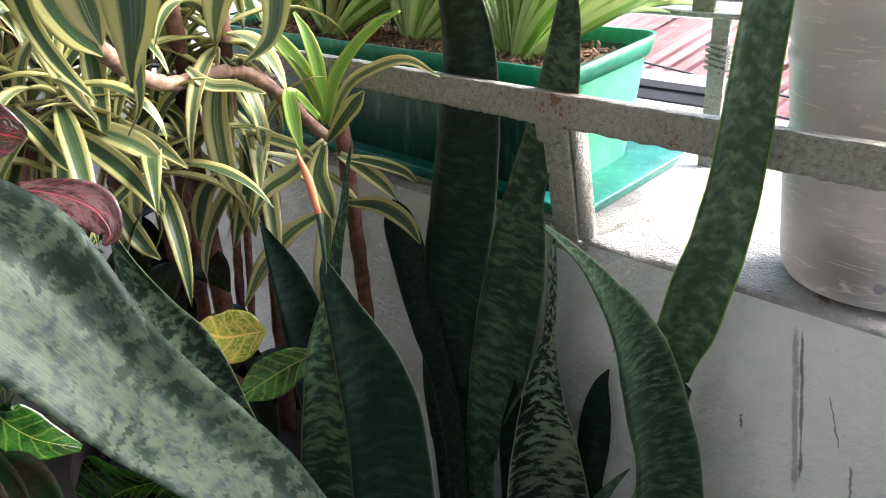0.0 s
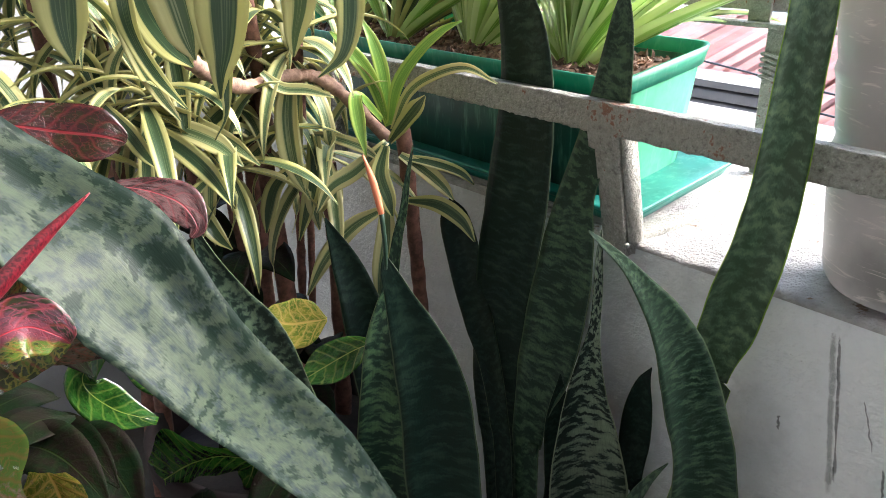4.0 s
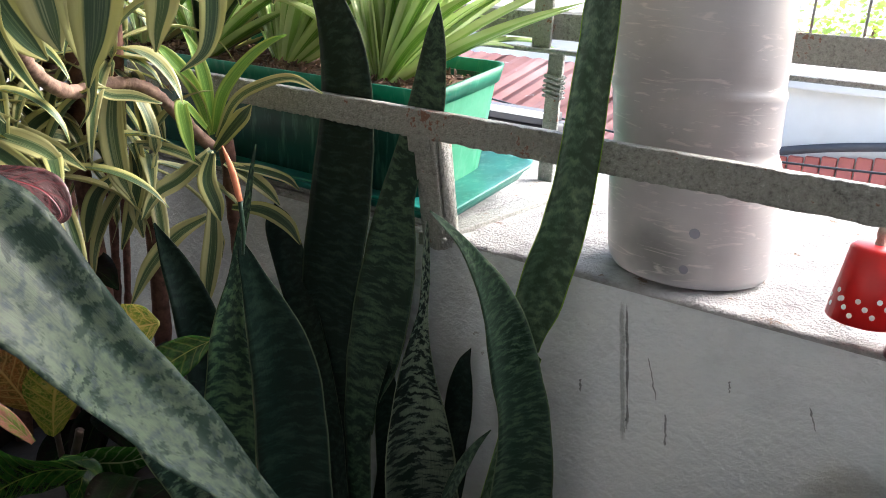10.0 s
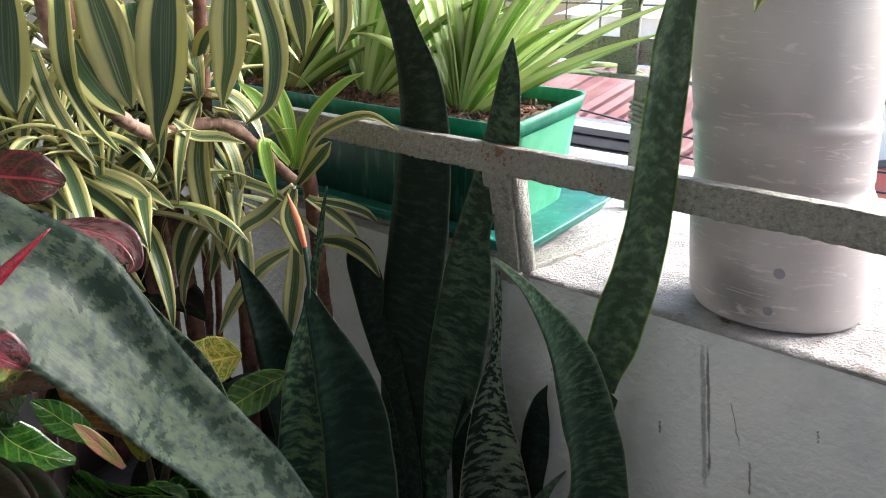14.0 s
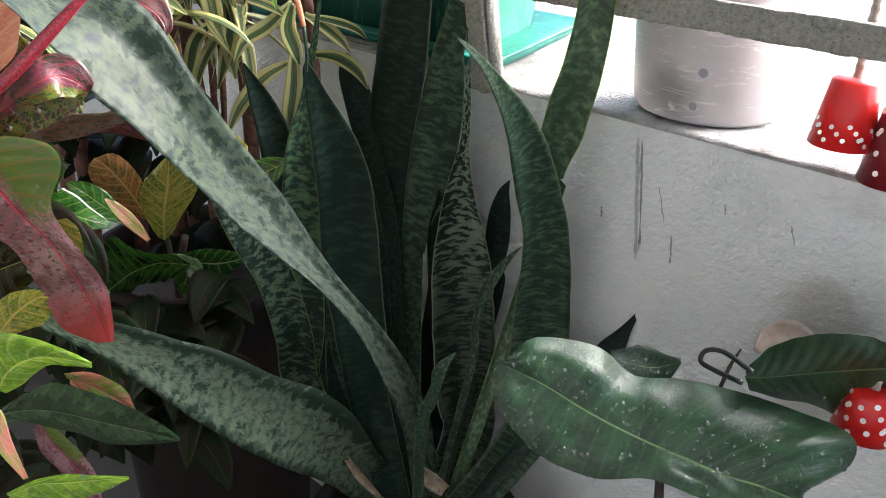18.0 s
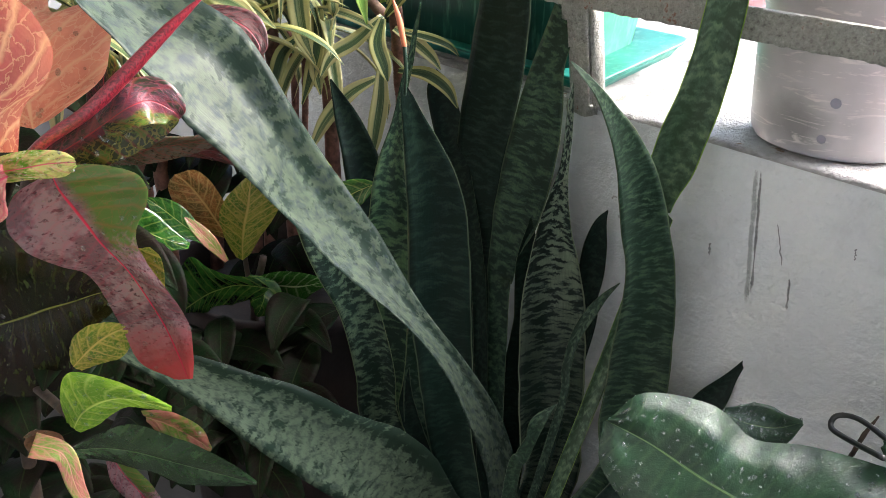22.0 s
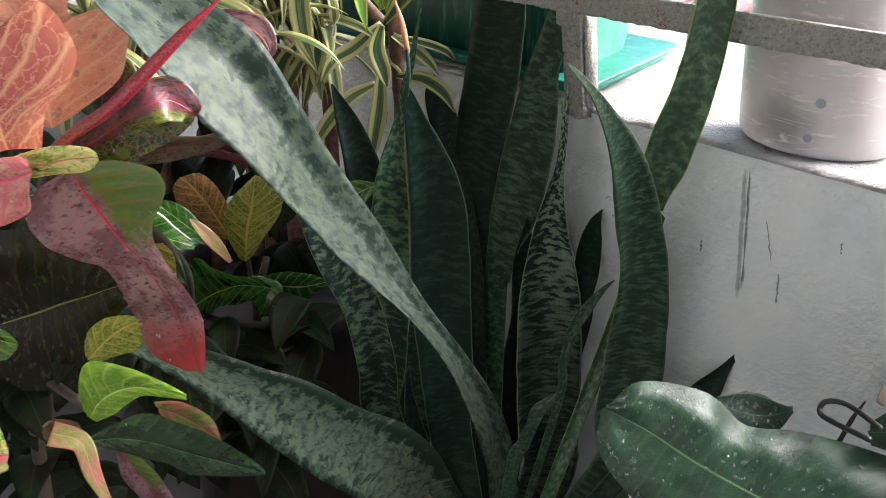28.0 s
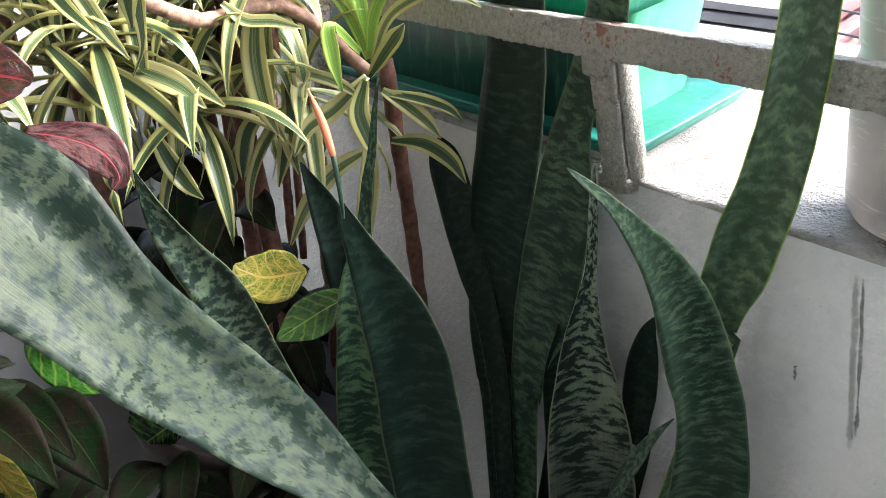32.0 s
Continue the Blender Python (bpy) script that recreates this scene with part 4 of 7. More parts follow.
# ---- snake plant ----
SNAKE = {
    'B': [(0.015, 0.588, 0.387, 0.0695), (-0.028, 0.552, 0.468, 0.0674), (-0.077, 0.513, 0.552, 0.0989), (-0.129, 0.478, 0.609, 0.0888), (-0.179, 0.448, 0.668, 0.0757), (-0.223, 0.432, 0.705, 0.0546), (-0.266, 0.423, 0.735, 0.0375), (-0.308, 0.421, 0.753, 0.0235), (-0.337, 0.42, 0.777, 0.0304), (-0.359, 0.42, 0.77, 0.0012)],
    'C': [(-0.075, 0.515, 0.996, 0.0012), (-0.073, 0.516, 0.984, 0.0117), (-0.067, 0.521, 0.962, 0.0214), (-0.058, 0.53, 0.93, 0.0363), (-0.048, 0.537, 0.894, 0.0518), (-0.041, 0.544, 0.855, 0.0599), (-0.037, 0.551, 0.806, 0.0636), (-0.034, 0.556, 0.756, 0.0654), (-0.028, 0.563, 0.695, 0.063), (-0.021, 0.57, 0.629, 0.0585), (-0.013, 0.578, 0.551, 0.0504)],
    'D': [(-0.069, 0.63, 1.049, 0.0012), (-0.074, 0.63, 1.02, 0.0048), (-0.078, 0.63, 0.99, 0.0072), (-0.083, 0.63, 0.967, 0.0093), (-0.089, 0.63, 0.926, 0.0131), (-0.095, 0.62, 0.875, 0.0319), (-0.096, 0.62, 0.827, 0.0431), (-0.098, 0.624, 0.768, 0.0509), (-0.1, 0.629, 0.698, 0.0574), (-0.099, 0.622, 0.623, 0.0532), (-0.093, 0.614, 0.536, 0.0431)],
    'E': [(-0.187, 0.79, 0.927, 0.0024), (-0.169, 0.79, 0.883, 0.0277), (-0.15, 0.78, 0.836, 0.0437), (-0.134, 0.77, 0.78, 0.0521), (-0.119, 0.75, 0.72, 0.0526), (-0.098, 0.7, 0.624, 0.0448), (-0.077, 0.66, 0.528, 0.0387)],
    'F': [(-0.057, 0.933, 1.285, 0.0016), (-0.038, 0.924, 1.255, 0.023), (-0.015, 0.908, 1.212, 0.0374), (0.003, 0.895, 1.165, 0.0474), (0.019, 0.883, 1.115, 0.0678), (0.025, 0.874, 1.065, 0.0772), (0.024, 0.864, 1.003, 0.0896), (0.02, 0.857, 0.948, 0.0963), (0.014, 0.85, 0.89, 0.0976), (0.009, 0.842, 0.836, 0.0963), (0.007, 0.831, 0.78, 0.0907), (0.007, 0.816, 0.725, 0.0913), (0.01, 0.8, 0.67, 0.0751), (0.012, 0.778, 0.62, 0.0534)],
    'G': [(0.113, 0.78, 1.174, 0.0016), (0.112, 0.781, 1.144, 0.0233), (0.111, 0.783, 1.109, 0.037), (0.107, 0.786, 1.063, 0.0501), (0.095, 0.789, 1.016, 0.0467), (0.081, 0.791, 0.966, 0.0478), (0.075, 0.785, 0.911, 0.0697), (0.071, 0.78, 0.864, 0.0808), (0.064, 0.774, 0.821, 0.0847), (0.055, 0.766, 0.768, 0.0766), (0.045, 0.759, 0.731, 0.0551), (0.04, 0.752, 0.689, 0.0462), (0.04, 0.735, 0.648, 0.0368)],
    'H': [(0.094, 0.66, 0.97, 0.0012), (0.094, 0.66, 0.946, 0.0064), (0.095, 0.661, 0.909, 0.009), (0.095, 0.665, 0.874, 0.0105), (0.093, 0.669, 0.84, 0.022), (0.092, 0.675, 0.796, 0.0401), (0.095, 0.68, 0.754, 0.0581), (0.099, 0.68, 0.709, 0.074), (0.103, 0.674, 0.653, 0.0816), (0.108, 0.667, 0.59, 0.0815), (0.113, 0.658, 0.516, 0.0786), (0.119, 0.65, 0.447, 0.0685)],
    'I': [(0.161, 0.72, 0.803, 0.0012), (0.154, 0.72, 0.784, 0.0164), (0.151, 0.72, 0.754, 0.0295), (0.15, 0.718, 0.715, 0.0329), (0.15, 0.711, 0.677, 0.0222), (0.152, 0.699, 0.624, 0.0119)],
    'J': [(0.171, 0.64, 0.745, 0.0012), (0.155, 0.636, 0.729, 0.008), (0.139, 0.628, 0.708, 0.014), (0.125, 0.622, 0.68, 0.0127), (0.117, 0.612, 0.64, 0.0103), (0.114, 0.6, 0.591, 0.0103)],
    'K': [(0.068, 0.49, 1.028, 0.0012), (0.079, 0.493, 1.018, 0.0054), (0.096, 0.502, 1.0, 0.0097), (0.112, 0.515, 0.977, 0.0179), (0.133, 0.536, 0.943, 0.0311), (0.155, 0.558, 0.895, 0.0456), (0.171, 0.574, 0.845, 0.0519), (0.185, 0.585, 0.8, 0.0532), (0.192, 0.588, 0.749, 0.0597), (0.194, 0.59, 0.696, 0.0672), (0.195, 0.59, 0.633, 0.0729), (0.196, 0.59, 0.572, 0.073), (0.195, 0.59, 0.501, 0.0635)],
    'L': [(0.222, 0.562, 1.307, 0.0012), (0.221, 0.562, 1.261, 0.0151), (0.218, 0.563, 1.221, 0.0236), (0.215, 0.567, 1.186, 0.0312), (0.215, 0.57, 1.152, 0.0335), (0.215, 0.577, 1.113, 0.0353), (0.216, 0.585, 1.071, 0.0393), (0.216, 0.595, 1.023, 0.042), (0.213, 0.604, 0.978, 0.0448), (0.206, 0.613, 0.936, 0.0493), (0.201, 0.621, 0.898, 0.0483), (0.196, 0.627, 0.865, 0.0384), (0.197, 0.633, 0.831, 0.0268), (0.199, 0.637, 0.789, 0.0213)],
    'M': [(0.323, 0.6, 0.685, 0.0016), (0.307, 0.6, 0.655, 0.013), (0.289, 0.6, 0.621, 0.0342), (0.261, 0.59, 0.587, 0.0357), (0.226, 0.58, 0.549, 0.0291)],
    'N': [(0.076, 0.388, 0.749, 0.0012), (0.062, 0.391, 0.727, 0.013), (0.059, 0.403, 0.699, 0.0106), (0.054, 0.415, 0.67, 0.0134), (0.048, 0.438, 0.617, 0.0138)],
    'O': [(-0.061, 0.9, 0.921, 0.0012), (-0.056, 0.895, 0.898, 0.0339), (-0.04, 0.878, 0.844, 0.0414), (-0.022, 0.848, 0.785, 0.0345), (-0.006, 0.817, 0.744, 0.0256), (0.007, 0.78, 0.694, 0.0217), (0.015, 0.741, 0.645, 0.0187)],
    'P': [(-0.238, 0.56, 1.0, 0.0012), (-0.226, 0.56, 0.963, 0.0191), (-0.208, 0.56, 0.93, 0.0305), (-0.183, 0.56, 0.891, 0.0397), (-0.152, 0.56, 0.801, 0.0449), (-0.122, 0.57, 0.729, 0.0432), (-0.104, 0.58, 0.643, 0.0453), (-0.091, 0.59, 0.549, 0.0441)],
    'Q': [(0.071, 0.74, 0.779, 0.0012), (0.073, 0.74, 0.716, 0.0339), (0.081, 0.74, 0.636, 0.0404), (0.076, 0.74, 0.561, 0.0452), (0.071, 0.74, 0.462, 0.0468), (0.071, 0.74, 0.368, 0.0439)],
    'S': [(-0.063, 0.68, 0.668, 0.0184), (-0.06, 0.68, 0.578, 0.0353), (-0.056, 0.66, 0.513, 0.0357), (-0.048, 0.64, 0.447, 0.0296)],
}
WIDE = {
    'far': [(-0.382, 0.395, 1.185), (-0.345, 0.4, 1.163), (-0.313, 0.41, 1.139), (-0.284, 0.415, 1.112), (-0.262, 0.42, 1.095), (-0.237, 0.42, 1.081), (-0.199, 0.42, 1.059), (-0.181, 0.415, 1.041), (-0.166, 0.41, 1.019), (-0.151, 0.412, 0.991), (-0.133, 0.432, 0.95), (-0.115, 0.452, 0.912), (-0.091, 0.468, 0.868), (-0.049, 0.475, 0.791), (-0.003, 0.495, 0.718), (0.038, 0.51, 0.642), (0.064, 0.52, 0.555), (0.078, 0.53, 0.442)],
    'near': [(-0.359, 0.315, 1.168), (-0.326, 0.32, 1.146), (-0.302, 0.33, 1.121), (-0.28, 0.338, 1.081), (-0.264, 0.341, 1.063), (-0.25, 0.344, 1.045), (-0.233, 0.347, 1.024), (-0.22, 0.352, 0.999), (-0.199, 0.357, 0.978), (-0.177, 0.363, 0.951), (-0.162, 0.372, 0.929), (-0.149, 0.385, 0.907), (-0.117, 0.41, 0.856), (-0.066, 0.445, 0.79), (-0.023, 0.475, 0.715), (0.006, 0.495, 0.636), (0.03, 0.515, 0.549), (0.045, 0.53, 0.44)],
}
SNAKE_LOOK = {
    'B': (SNAKE_GREYBAND, 0.12, (0, 0), 0.03), 'C': (SNAKE_DARK, 0.18, (0, 0), 0.04),
    'D': (SNAKE_BAND, 0.25, (0, 0), 0.03), 'E': (SNAKE_DARK, 0.2, (0, 0), 0.03), 'F': (SNAKE_EDGED, 0.22, (0, 0), 0.02),
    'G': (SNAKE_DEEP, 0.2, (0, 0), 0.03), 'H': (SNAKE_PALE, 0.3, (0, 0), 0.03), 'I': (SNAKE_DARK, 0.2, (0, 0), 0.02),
    'J': (SNAKE_MID, 0.2, (0, 0), 0.02), 'K': (SNAKE_MID, 0.15, (0, 0), 0.03), 'L': (SNAKE_LIME, 0.25, (0, 0), 0.03),
    'M': (SNAKE_DARK, 0.2, (0, 0), 0.02), 'N': (SNAKE_MID, 0.2, (0, 0), 0.02), 'O': (SNAKE_DARK, 0.2, (0, 0), 0.02),
    'Q': (SNAKE_DARK, 0.2, (0, 0), 0.02), 'P': (SNAKE_HALF, 0.2, (0, 0), 0.03), 'S': (SNAKE_MID, 0.2, (0, 0), 0.02),
}


def ribbon(near, far, n=60, m=16, sag=0.1, groove=0.05, at=0.7, thick=0.003):
    """A wide leaf spanned between its two edges, sagging into a trough, closed underneath."""
    bm = bmesh.new()
    uvl = bm.loops.layers.uv.verify()
    a, c = [Vector(q) for q in spline(near, n)], [Vector(q) for q in spline(far, n)]
    rows, along = [], 0.0
    for i in range(n + 1):
        d = c[i] - a[i]
        tan = (a[min(i + 1, n)] + c[min(i + 1, n)] - a[max(i - 1, 0)] - c[max(i - 1, 0)]).normalized()
        nor = tan.cross(d).normalized()
        if nor.y > 0:
            nor = -nor
        if i:
            along += ((a[i] + c[i]) - (a[i - 1] + c[i - 1])).length / 2
        top, low = [], []
        for j in range(m + 1):
            f = j / m
            off = -d.length * (sag * math.sin(math.pi * f) + groove * math.exp(-((f - at) / 0.12) ** 2))
            off += 0.003 * noise.noise((f * 3, along * 25, 2.0)) * math.sin(math.pi * min(1.0, f * 4))
            e = a[i] + d * (f + (0.012 * noise.noise((along * 60, f, 7.0)) if j in (0, m) else 0.0)) + nor * off
            t = thick * (0.15 + 0.85 * math.sin(math.pi * f))
            top.append(bm.verts.new(e))
            low.append(bm.verts.new(e - nor * t))
        rows.append((top, low, along))
    def quad(vs, uvs):
        f = bm.faces.new(vs)
        for lp, q in zip(f.loops, uvs):
            lp[uvl].uv = q
    for (t0, l0, v0), (t1, l1, v1) in zip(rows, rows[1:]):
        for j in range(m):
            u0, u1 = 2 * j / m - 1, 2 * (j + 1) / m - 1
            quad((t0[j], t0[j + 1], t1[j + 1], t1[j]), ((u0, v0), (u1, v0), (u1, v1), (u0, v1)))
            quad((l0[j + 1], l0[j], l1[j], l1[j + 1]), ((u1, v0), (u0, v0), (u0, v1), (u1, v1)))
        quad((l0[0], t0[0], t1[0], l1[0]), ((-1, v0), (-1, v0), (-1, v1), (-1, v1)))
        quad((t0[m], l0[m], l1[m], t1[m]), ((1, v0), (1, v0), (1, v1), (1, v1)))
    bmesh.ops.recalc_face_normals(bm, faces=bm.faces[:])
    return bm


snake = thing("snake_plant", "tall potted snake plant with dark green banded sword leaves", "plant")
part("leaf", ribbon(WIDE['near'], WIDE['far']), SNAKE_GREY, snake, "broad leaning grey-green leaf with dark blotches")
for i, (key, ctrl) in enumerate(SNAKE.items()):
    m_, ch, tw, wv = SNAKE_LOOK[key]
    x, y, z, w = ctrl[0] if key == 'B' else ctrl[-1]
    foot = (0.05 + 0.25 * (x - 0.05), 0.56 + 0.25 * (y - 0.56), 0.345, w * 0.8)
    ctrl = [foot] + ctrl if key == 'B' else ctrl + [foot]
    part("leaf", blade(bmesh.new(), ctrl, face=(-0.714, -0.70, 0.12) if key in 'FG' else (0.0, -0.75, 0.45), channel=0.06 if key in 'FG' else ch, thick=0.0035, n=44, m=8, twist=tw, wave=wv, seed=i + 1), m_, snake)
bm = bmesh.new()
tube(bm, [(-0.074, 0.512, 0.985, 0.0012), (-0.073, 0.506, 1.006, 0.0016), (-0.075, 0.505, 1.03, 0.0018)], 6, 8)
part("leaf_tip", bm, SNAKE_MID, snake)
part("dry_sheath", blade(bmesh.new(), [(-0.046, 0.545, 0.5, 0.006), (-0.023, 0.545, 0.46, 0.011), (0.009, 0.545, 0.418, 0.004)], channel=0.3, n=12, m=6), STRAW, snake, "straw-coloured dry sheath")
part("cut_stub", blade(bmesh.new(), [(0.047, 0.5, 0.511, 0.018), (0.064, 0.5, 0.495, 0.02), (0.082, 0.5, 0.479, 0.016)], channel=0.3, thick=0.004, n=12, m=6), STRAW, snake, "straw-coloured cut leaf stub")
part("dry_tip", tube(bmesh.new(), [(-0.075, 0.505, 1.03, 0.0022), (-0.08, 0.505, 1.052, 0.0026), (-0.087, 0.505, 1.072, 0.0006)], 6, 8), DRY, snake, "orange dried leaf tip")


def plant_pot(name, label, centre, r0, r1, h, material):
    pot = thing(name, label, "pot")
    prof = [(0.0, 0.0), (r0, 0.0), (r0 + 0.004, 0.004), (r1, h - 0.03), (r1 + 0.008, h - 0.03), (r1 + 0.01, h - 0.004), (r1 + 0.006, h), (r1 - 0.004, h), (r1 - 0.008, h - 0.02), (r0, 0.05), (0.0, 0.05)]
    bm = lathe(bmesh.new(), [(max(r, 0.0005), z) for r, z in prof], centre, 44)
    part("body", bm, material, pot)
    bm = lathe(bmesh.new(), [(r1 - 0.009, h - 0.05), (r1 * 0.5, h - 0.03), (0.0005, h - 0.028)], centre, 44)
    part("soil", bm, SOIL, pot, "dark damp soil")
    return pot


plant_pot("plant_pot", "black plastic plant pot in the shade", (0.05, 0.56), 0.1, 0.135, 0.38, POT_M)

# ---- crotons and broad leaves ----
LEAF = {
    'c5b': [(-0.321, 0.42, 0.974, 0.0116), (-0.309, 0.42, 0.995, 0.0267), (-0.308, 0.425, 1.014, 0.0304), (-0.316, 0.43, 1.028, 0.0129), (-0.32, 0.43, 1.035, 0.0023)],
    'c12': [(-0.335, 0.28, 0.759, 0.0198), (-0.312, 0.28, 0.751, 0.0169), (-0.306, 0.28, 0.718, 0.0131), (-0.297, 0.285, 0.679, 0.0041)],
    'c14': [(-0.308, 0.43, 1.104, 0.01), (-0.29, 0.44, 1.101, 0.0287), (-0.271, 0.45, 1.096, 0.0378), (-0.249, 0.455, 1.093, 0.036), (-0.237, 0.46, 1.089, 0.0175), (-0.233, 0.46, 1.087, 0.0028)],
    'c15': [(-0.241, 0.455, 1.06, 0.0071), (-0.22, 0.46, 1.055, 0.0196), (-0.2, 0.46, 1.047, 0.0268), (-0.189, 0.455, 1.034, 0.0142), (-0.192, 0.45, 1.027, 0.0028)],
    'c16': [(-0.267, 0.32, 1.003, 0.0171), (-0.246, 0.32, 1.017, 0.0308), (-0.234, 0.33, 1.019, 0.0342), (-0.222, 0.335, 1.012, 0.0231), (-0.219, 0.34, 1.005, 0.0035)],
    'b3': [(-0.344, 0.74, 0.721, 0.0116), (-0.371, 0.73, 0.75, 0.0341), (-0.392, 0.73, 0.767, 0.0283), (-0.409, 0.73, 0.779, 0.0042)],
    'b4': [(-0.304, 0.7, 0.713, 0.0056), (-0.32, 0.69, 0.743, 0.0165), (-0.337, 0.69, 0.762, 0.0137), (-0.349, 0.69, 0.774, 0.0027)],
    'b6': [(-0.282, 0.71, 0.688, 0.0086), (-0.263, 0.71, 0.665, 0.0448), (-0.268, 0.71, 0.643, 0.0262), (-0.274, 0.71, 0.631, 0.0044)],
    'b8': [(-0.179, 0.745, 0.828, 0.0045), (-0.195, 0.745, 0.825, 0.0452), (-0.221, 0.742, 0.822, 0.0544), (-0.243, 0.74, 0.83, 0.0294), (-0.251, 0.74, 0.836, 0.0034)],
    'b9': [(-0.118, 0.7, 0.828, 0.0042), (-0.142, 0.7, 0.816, 0.0322), (-0.172, 0.7, 0.796, 0.0392), (-0.198, 0.69, 0.781, 0.0054)],
    'b10': [(-0.366, 0.62, 0.849, 0.0206), (-0.39, 0.62, 0.811, 0.0348), (-0.364, 0.62, 0.783, 0.0422), (-0.325, 0.63, 0.765, 0.0071)],
    'q2': [(0.239, 0.43, 0.721, 0.0117), (0.264, 0.43, 0.711, 0.0411), (0.291, 0.43, 0.708, 0.0365), (0.314, 0.43, 0.716, 0.0047)],
    'g1': [(-0.252, 0.45, 1.216, 0.023), (-0.254, 0.45, 1.198, 0.0356), (-0.256, 0.45, 1.175, 0.0368), (-0.256, 0.45, 1.156, 0.0261), (-0.254, 0.45, 1.138, 0.0016)],
    'g2': [(-0.222, 0.46, 1.211, 0.0137), (-0.223, 0.46, 1.173, 0.0152), (-0.223, 0.47, 1.15, 0.0107), (-0.215, 0.48, 1.126, 0.0093), (-0.206, 0.5, 1.102, 0.0013)],
    'g3': [(-0.205, 0.47, 1.219, 0.0239), (-0.199, 0.47, 1.196, 0.033), (-0.193, 0.47, 1.173, 0.0326), (-0.189, 0.47, 1.154, 0.0239), (-0.185, 0.47, 1.139, 0.0017)],
    'g4': [(-0.148, 0.44, 1.221, 0.0228), (-0.151, 0.44, 1.199, 0.0323), (-0.155, 0.445, 1.172, 0.033), (-0.159, 0.45, 1.15, 0.0256), (-0.164, 0.455, 1.132, 0.0122), (-0.167, 0.46, 1.117, 0.0021)],
    'g5': [(-0.179, 0.47, 1.209, 0.0201), (-0.174, 0.47, 1.178, 0.0244), (-0.17, 0.47, 1.15, 0.0215), (-0.167, 0.47, 1.13, 0.0117), (-0.168, 0.47, 1.105, 0.0042), (-0.177, 0.47, 1.088, 0.0013)],
    'g6': [(-0.12, 0.5, 1.22, 0.021), (-0.122, 0.5, 1.195, 0.0281), (-0.124, 0.5, 1.171, 0.0241), (-0.128, 0.5, 1.153, 0.0148), (-0.13, 0.5, 1.138, 0.0017)],
    'g7': [(-0.101, 0.5, 1.221, 0.0169), (-0.092, 0.5, 1.189, 0.0188), (-0.091, 0.5, 1.164, 0.0173), (-0.097, 0.5, 1.14, 0.0105), (-0.114, 0.5, 1.125, 0.0013)],
    'g8': [(-0.08, 0.52, 1.222, 0.0196), (-0.075, 0.52, 1.197, 0.0194), (-0.073, 0.52, 1.172, 0.0018)],
    'g9': [(-0.046, 0.55, 1.224, 0.0137), (-0.046, 0.55, 1.194, 0.0138), (-0.051, 0.55, 1.173, 0.0019)],
    'g10': [(-0.241, 0.52, 1.18, 0.0204), (-0.234, 0.52, 1.161, 0.0262), (-0.22, 0.52, 1.141, 0.0231), (-0.207, 0.52, 1.127, 0.0021)],
    'r1': [(-0.134, 0.9, 1.005, 0.0101), (-0.151, 0.89, 1.06, 0.0211), (-0.174, 0.88, 1.095, 0.0207), (-0.194, 0.88, 1.113, 0.0027)],
    'r2': [(-0.133, 0.9, 1.008, 0.0116), (-0.14, 0.9, 1.066, 0.0213), (-0.15, 0.9, 1.1, 0.0183), (-0.162, 0.9, 1.124, 0.0042)],
    'r3': [(-0.129, 0.88, 1.012, 0.0099), (-0.118, 0.87, 1.057, 0.0208), (-0.094, 0.86, 1.093, 0.0204), (-0.067, 0.85, 1.118, 0.0148), (-0.045, 0.84, 1.13, 0.0027)],
    'r4': [(-0.126, 0.88, 1.005, 0.0085), (-0.105, 0.86, 1.05, 0.0165), (-0.076, 0.84, 1.073, 0.0175), (-0.039, 0.82, 1.085, 0.0132), (-0.006, 0.81, 1.071, 0.002)],
    'r5': [(-0.128, 0.87, 0.993, 0.0099), (-0.11, 0.86, 1.017, 0.0264), (-0.095, 0.85, 1.036, 0.0274), (-0.085, 0.85, 1.05, 0.0034)],
    'r6': [(-0.138, 0.88, 1.016, 0.0099), (-0.16, 0.85, 1.05, 0.0177), (-0.155, 0.83, 1.024, 0.0215), (-0.146, 0.82, 0.99, 0.0027)],
    'r7': [(-0.133, 0.88, 0.991, 0.0086), (-0.166, 0.86, 0.961, 0.0211), (-0.194, 0.85, 0.943, 0.0182), (-0.209, 0.84, 0.915, 0.0021)],
    'r8': [(-0.131, 0.86, 0.991, 0.0098), (-0.135, 0.84, 0.964, 0.0222), (-0.125, 0.83, 0.938, 0.0194), (-0.12, 0.83, 0.918, 0.0028)],
    'r9': [(-0.118, 0.88, 0.976, 0.0086), (-0.089, 0.87, 0.961, 0.0186), (-0.067, 0.86, 0.946, 0.0157), (-0.054, 0.86, 0.93, 0.0021)],
    'r10': [(-0.111, 0.88, 0.973, 0.0086), (-0.075, 0.87, 0.969, 0.0143), (-0.046, 0.86, 0.962, 0.0121), (-0.031, 0.86, 0.949, 0.0021)],
    'r11': [(-0.131, 0.86, 0.93, 0.0114), (-0.131, 0.85, 0.888, 0.0236), (-0.136, 0.84, 0.846, 0.0215), (-0.14, 0.84, 0.807, 0.0029)],
    'r12': [(-0.111, 0.88, 0.921, 0.0073), (-0.074, 0.87, 0.921, 0.0195), (-0.045, 0.86, 0.906, 0.018), (-0.029, 0.86, 0.88, 0.0022)],
    'r13': [(-0.14, 0.88, 0.909, 0.0102), (-0.175, 0.87, 0.888, 0.0232), (-0.206, 0.86, 0.852, 0.0203), (-0.228, 0.85, 0.807, 0.0029)],
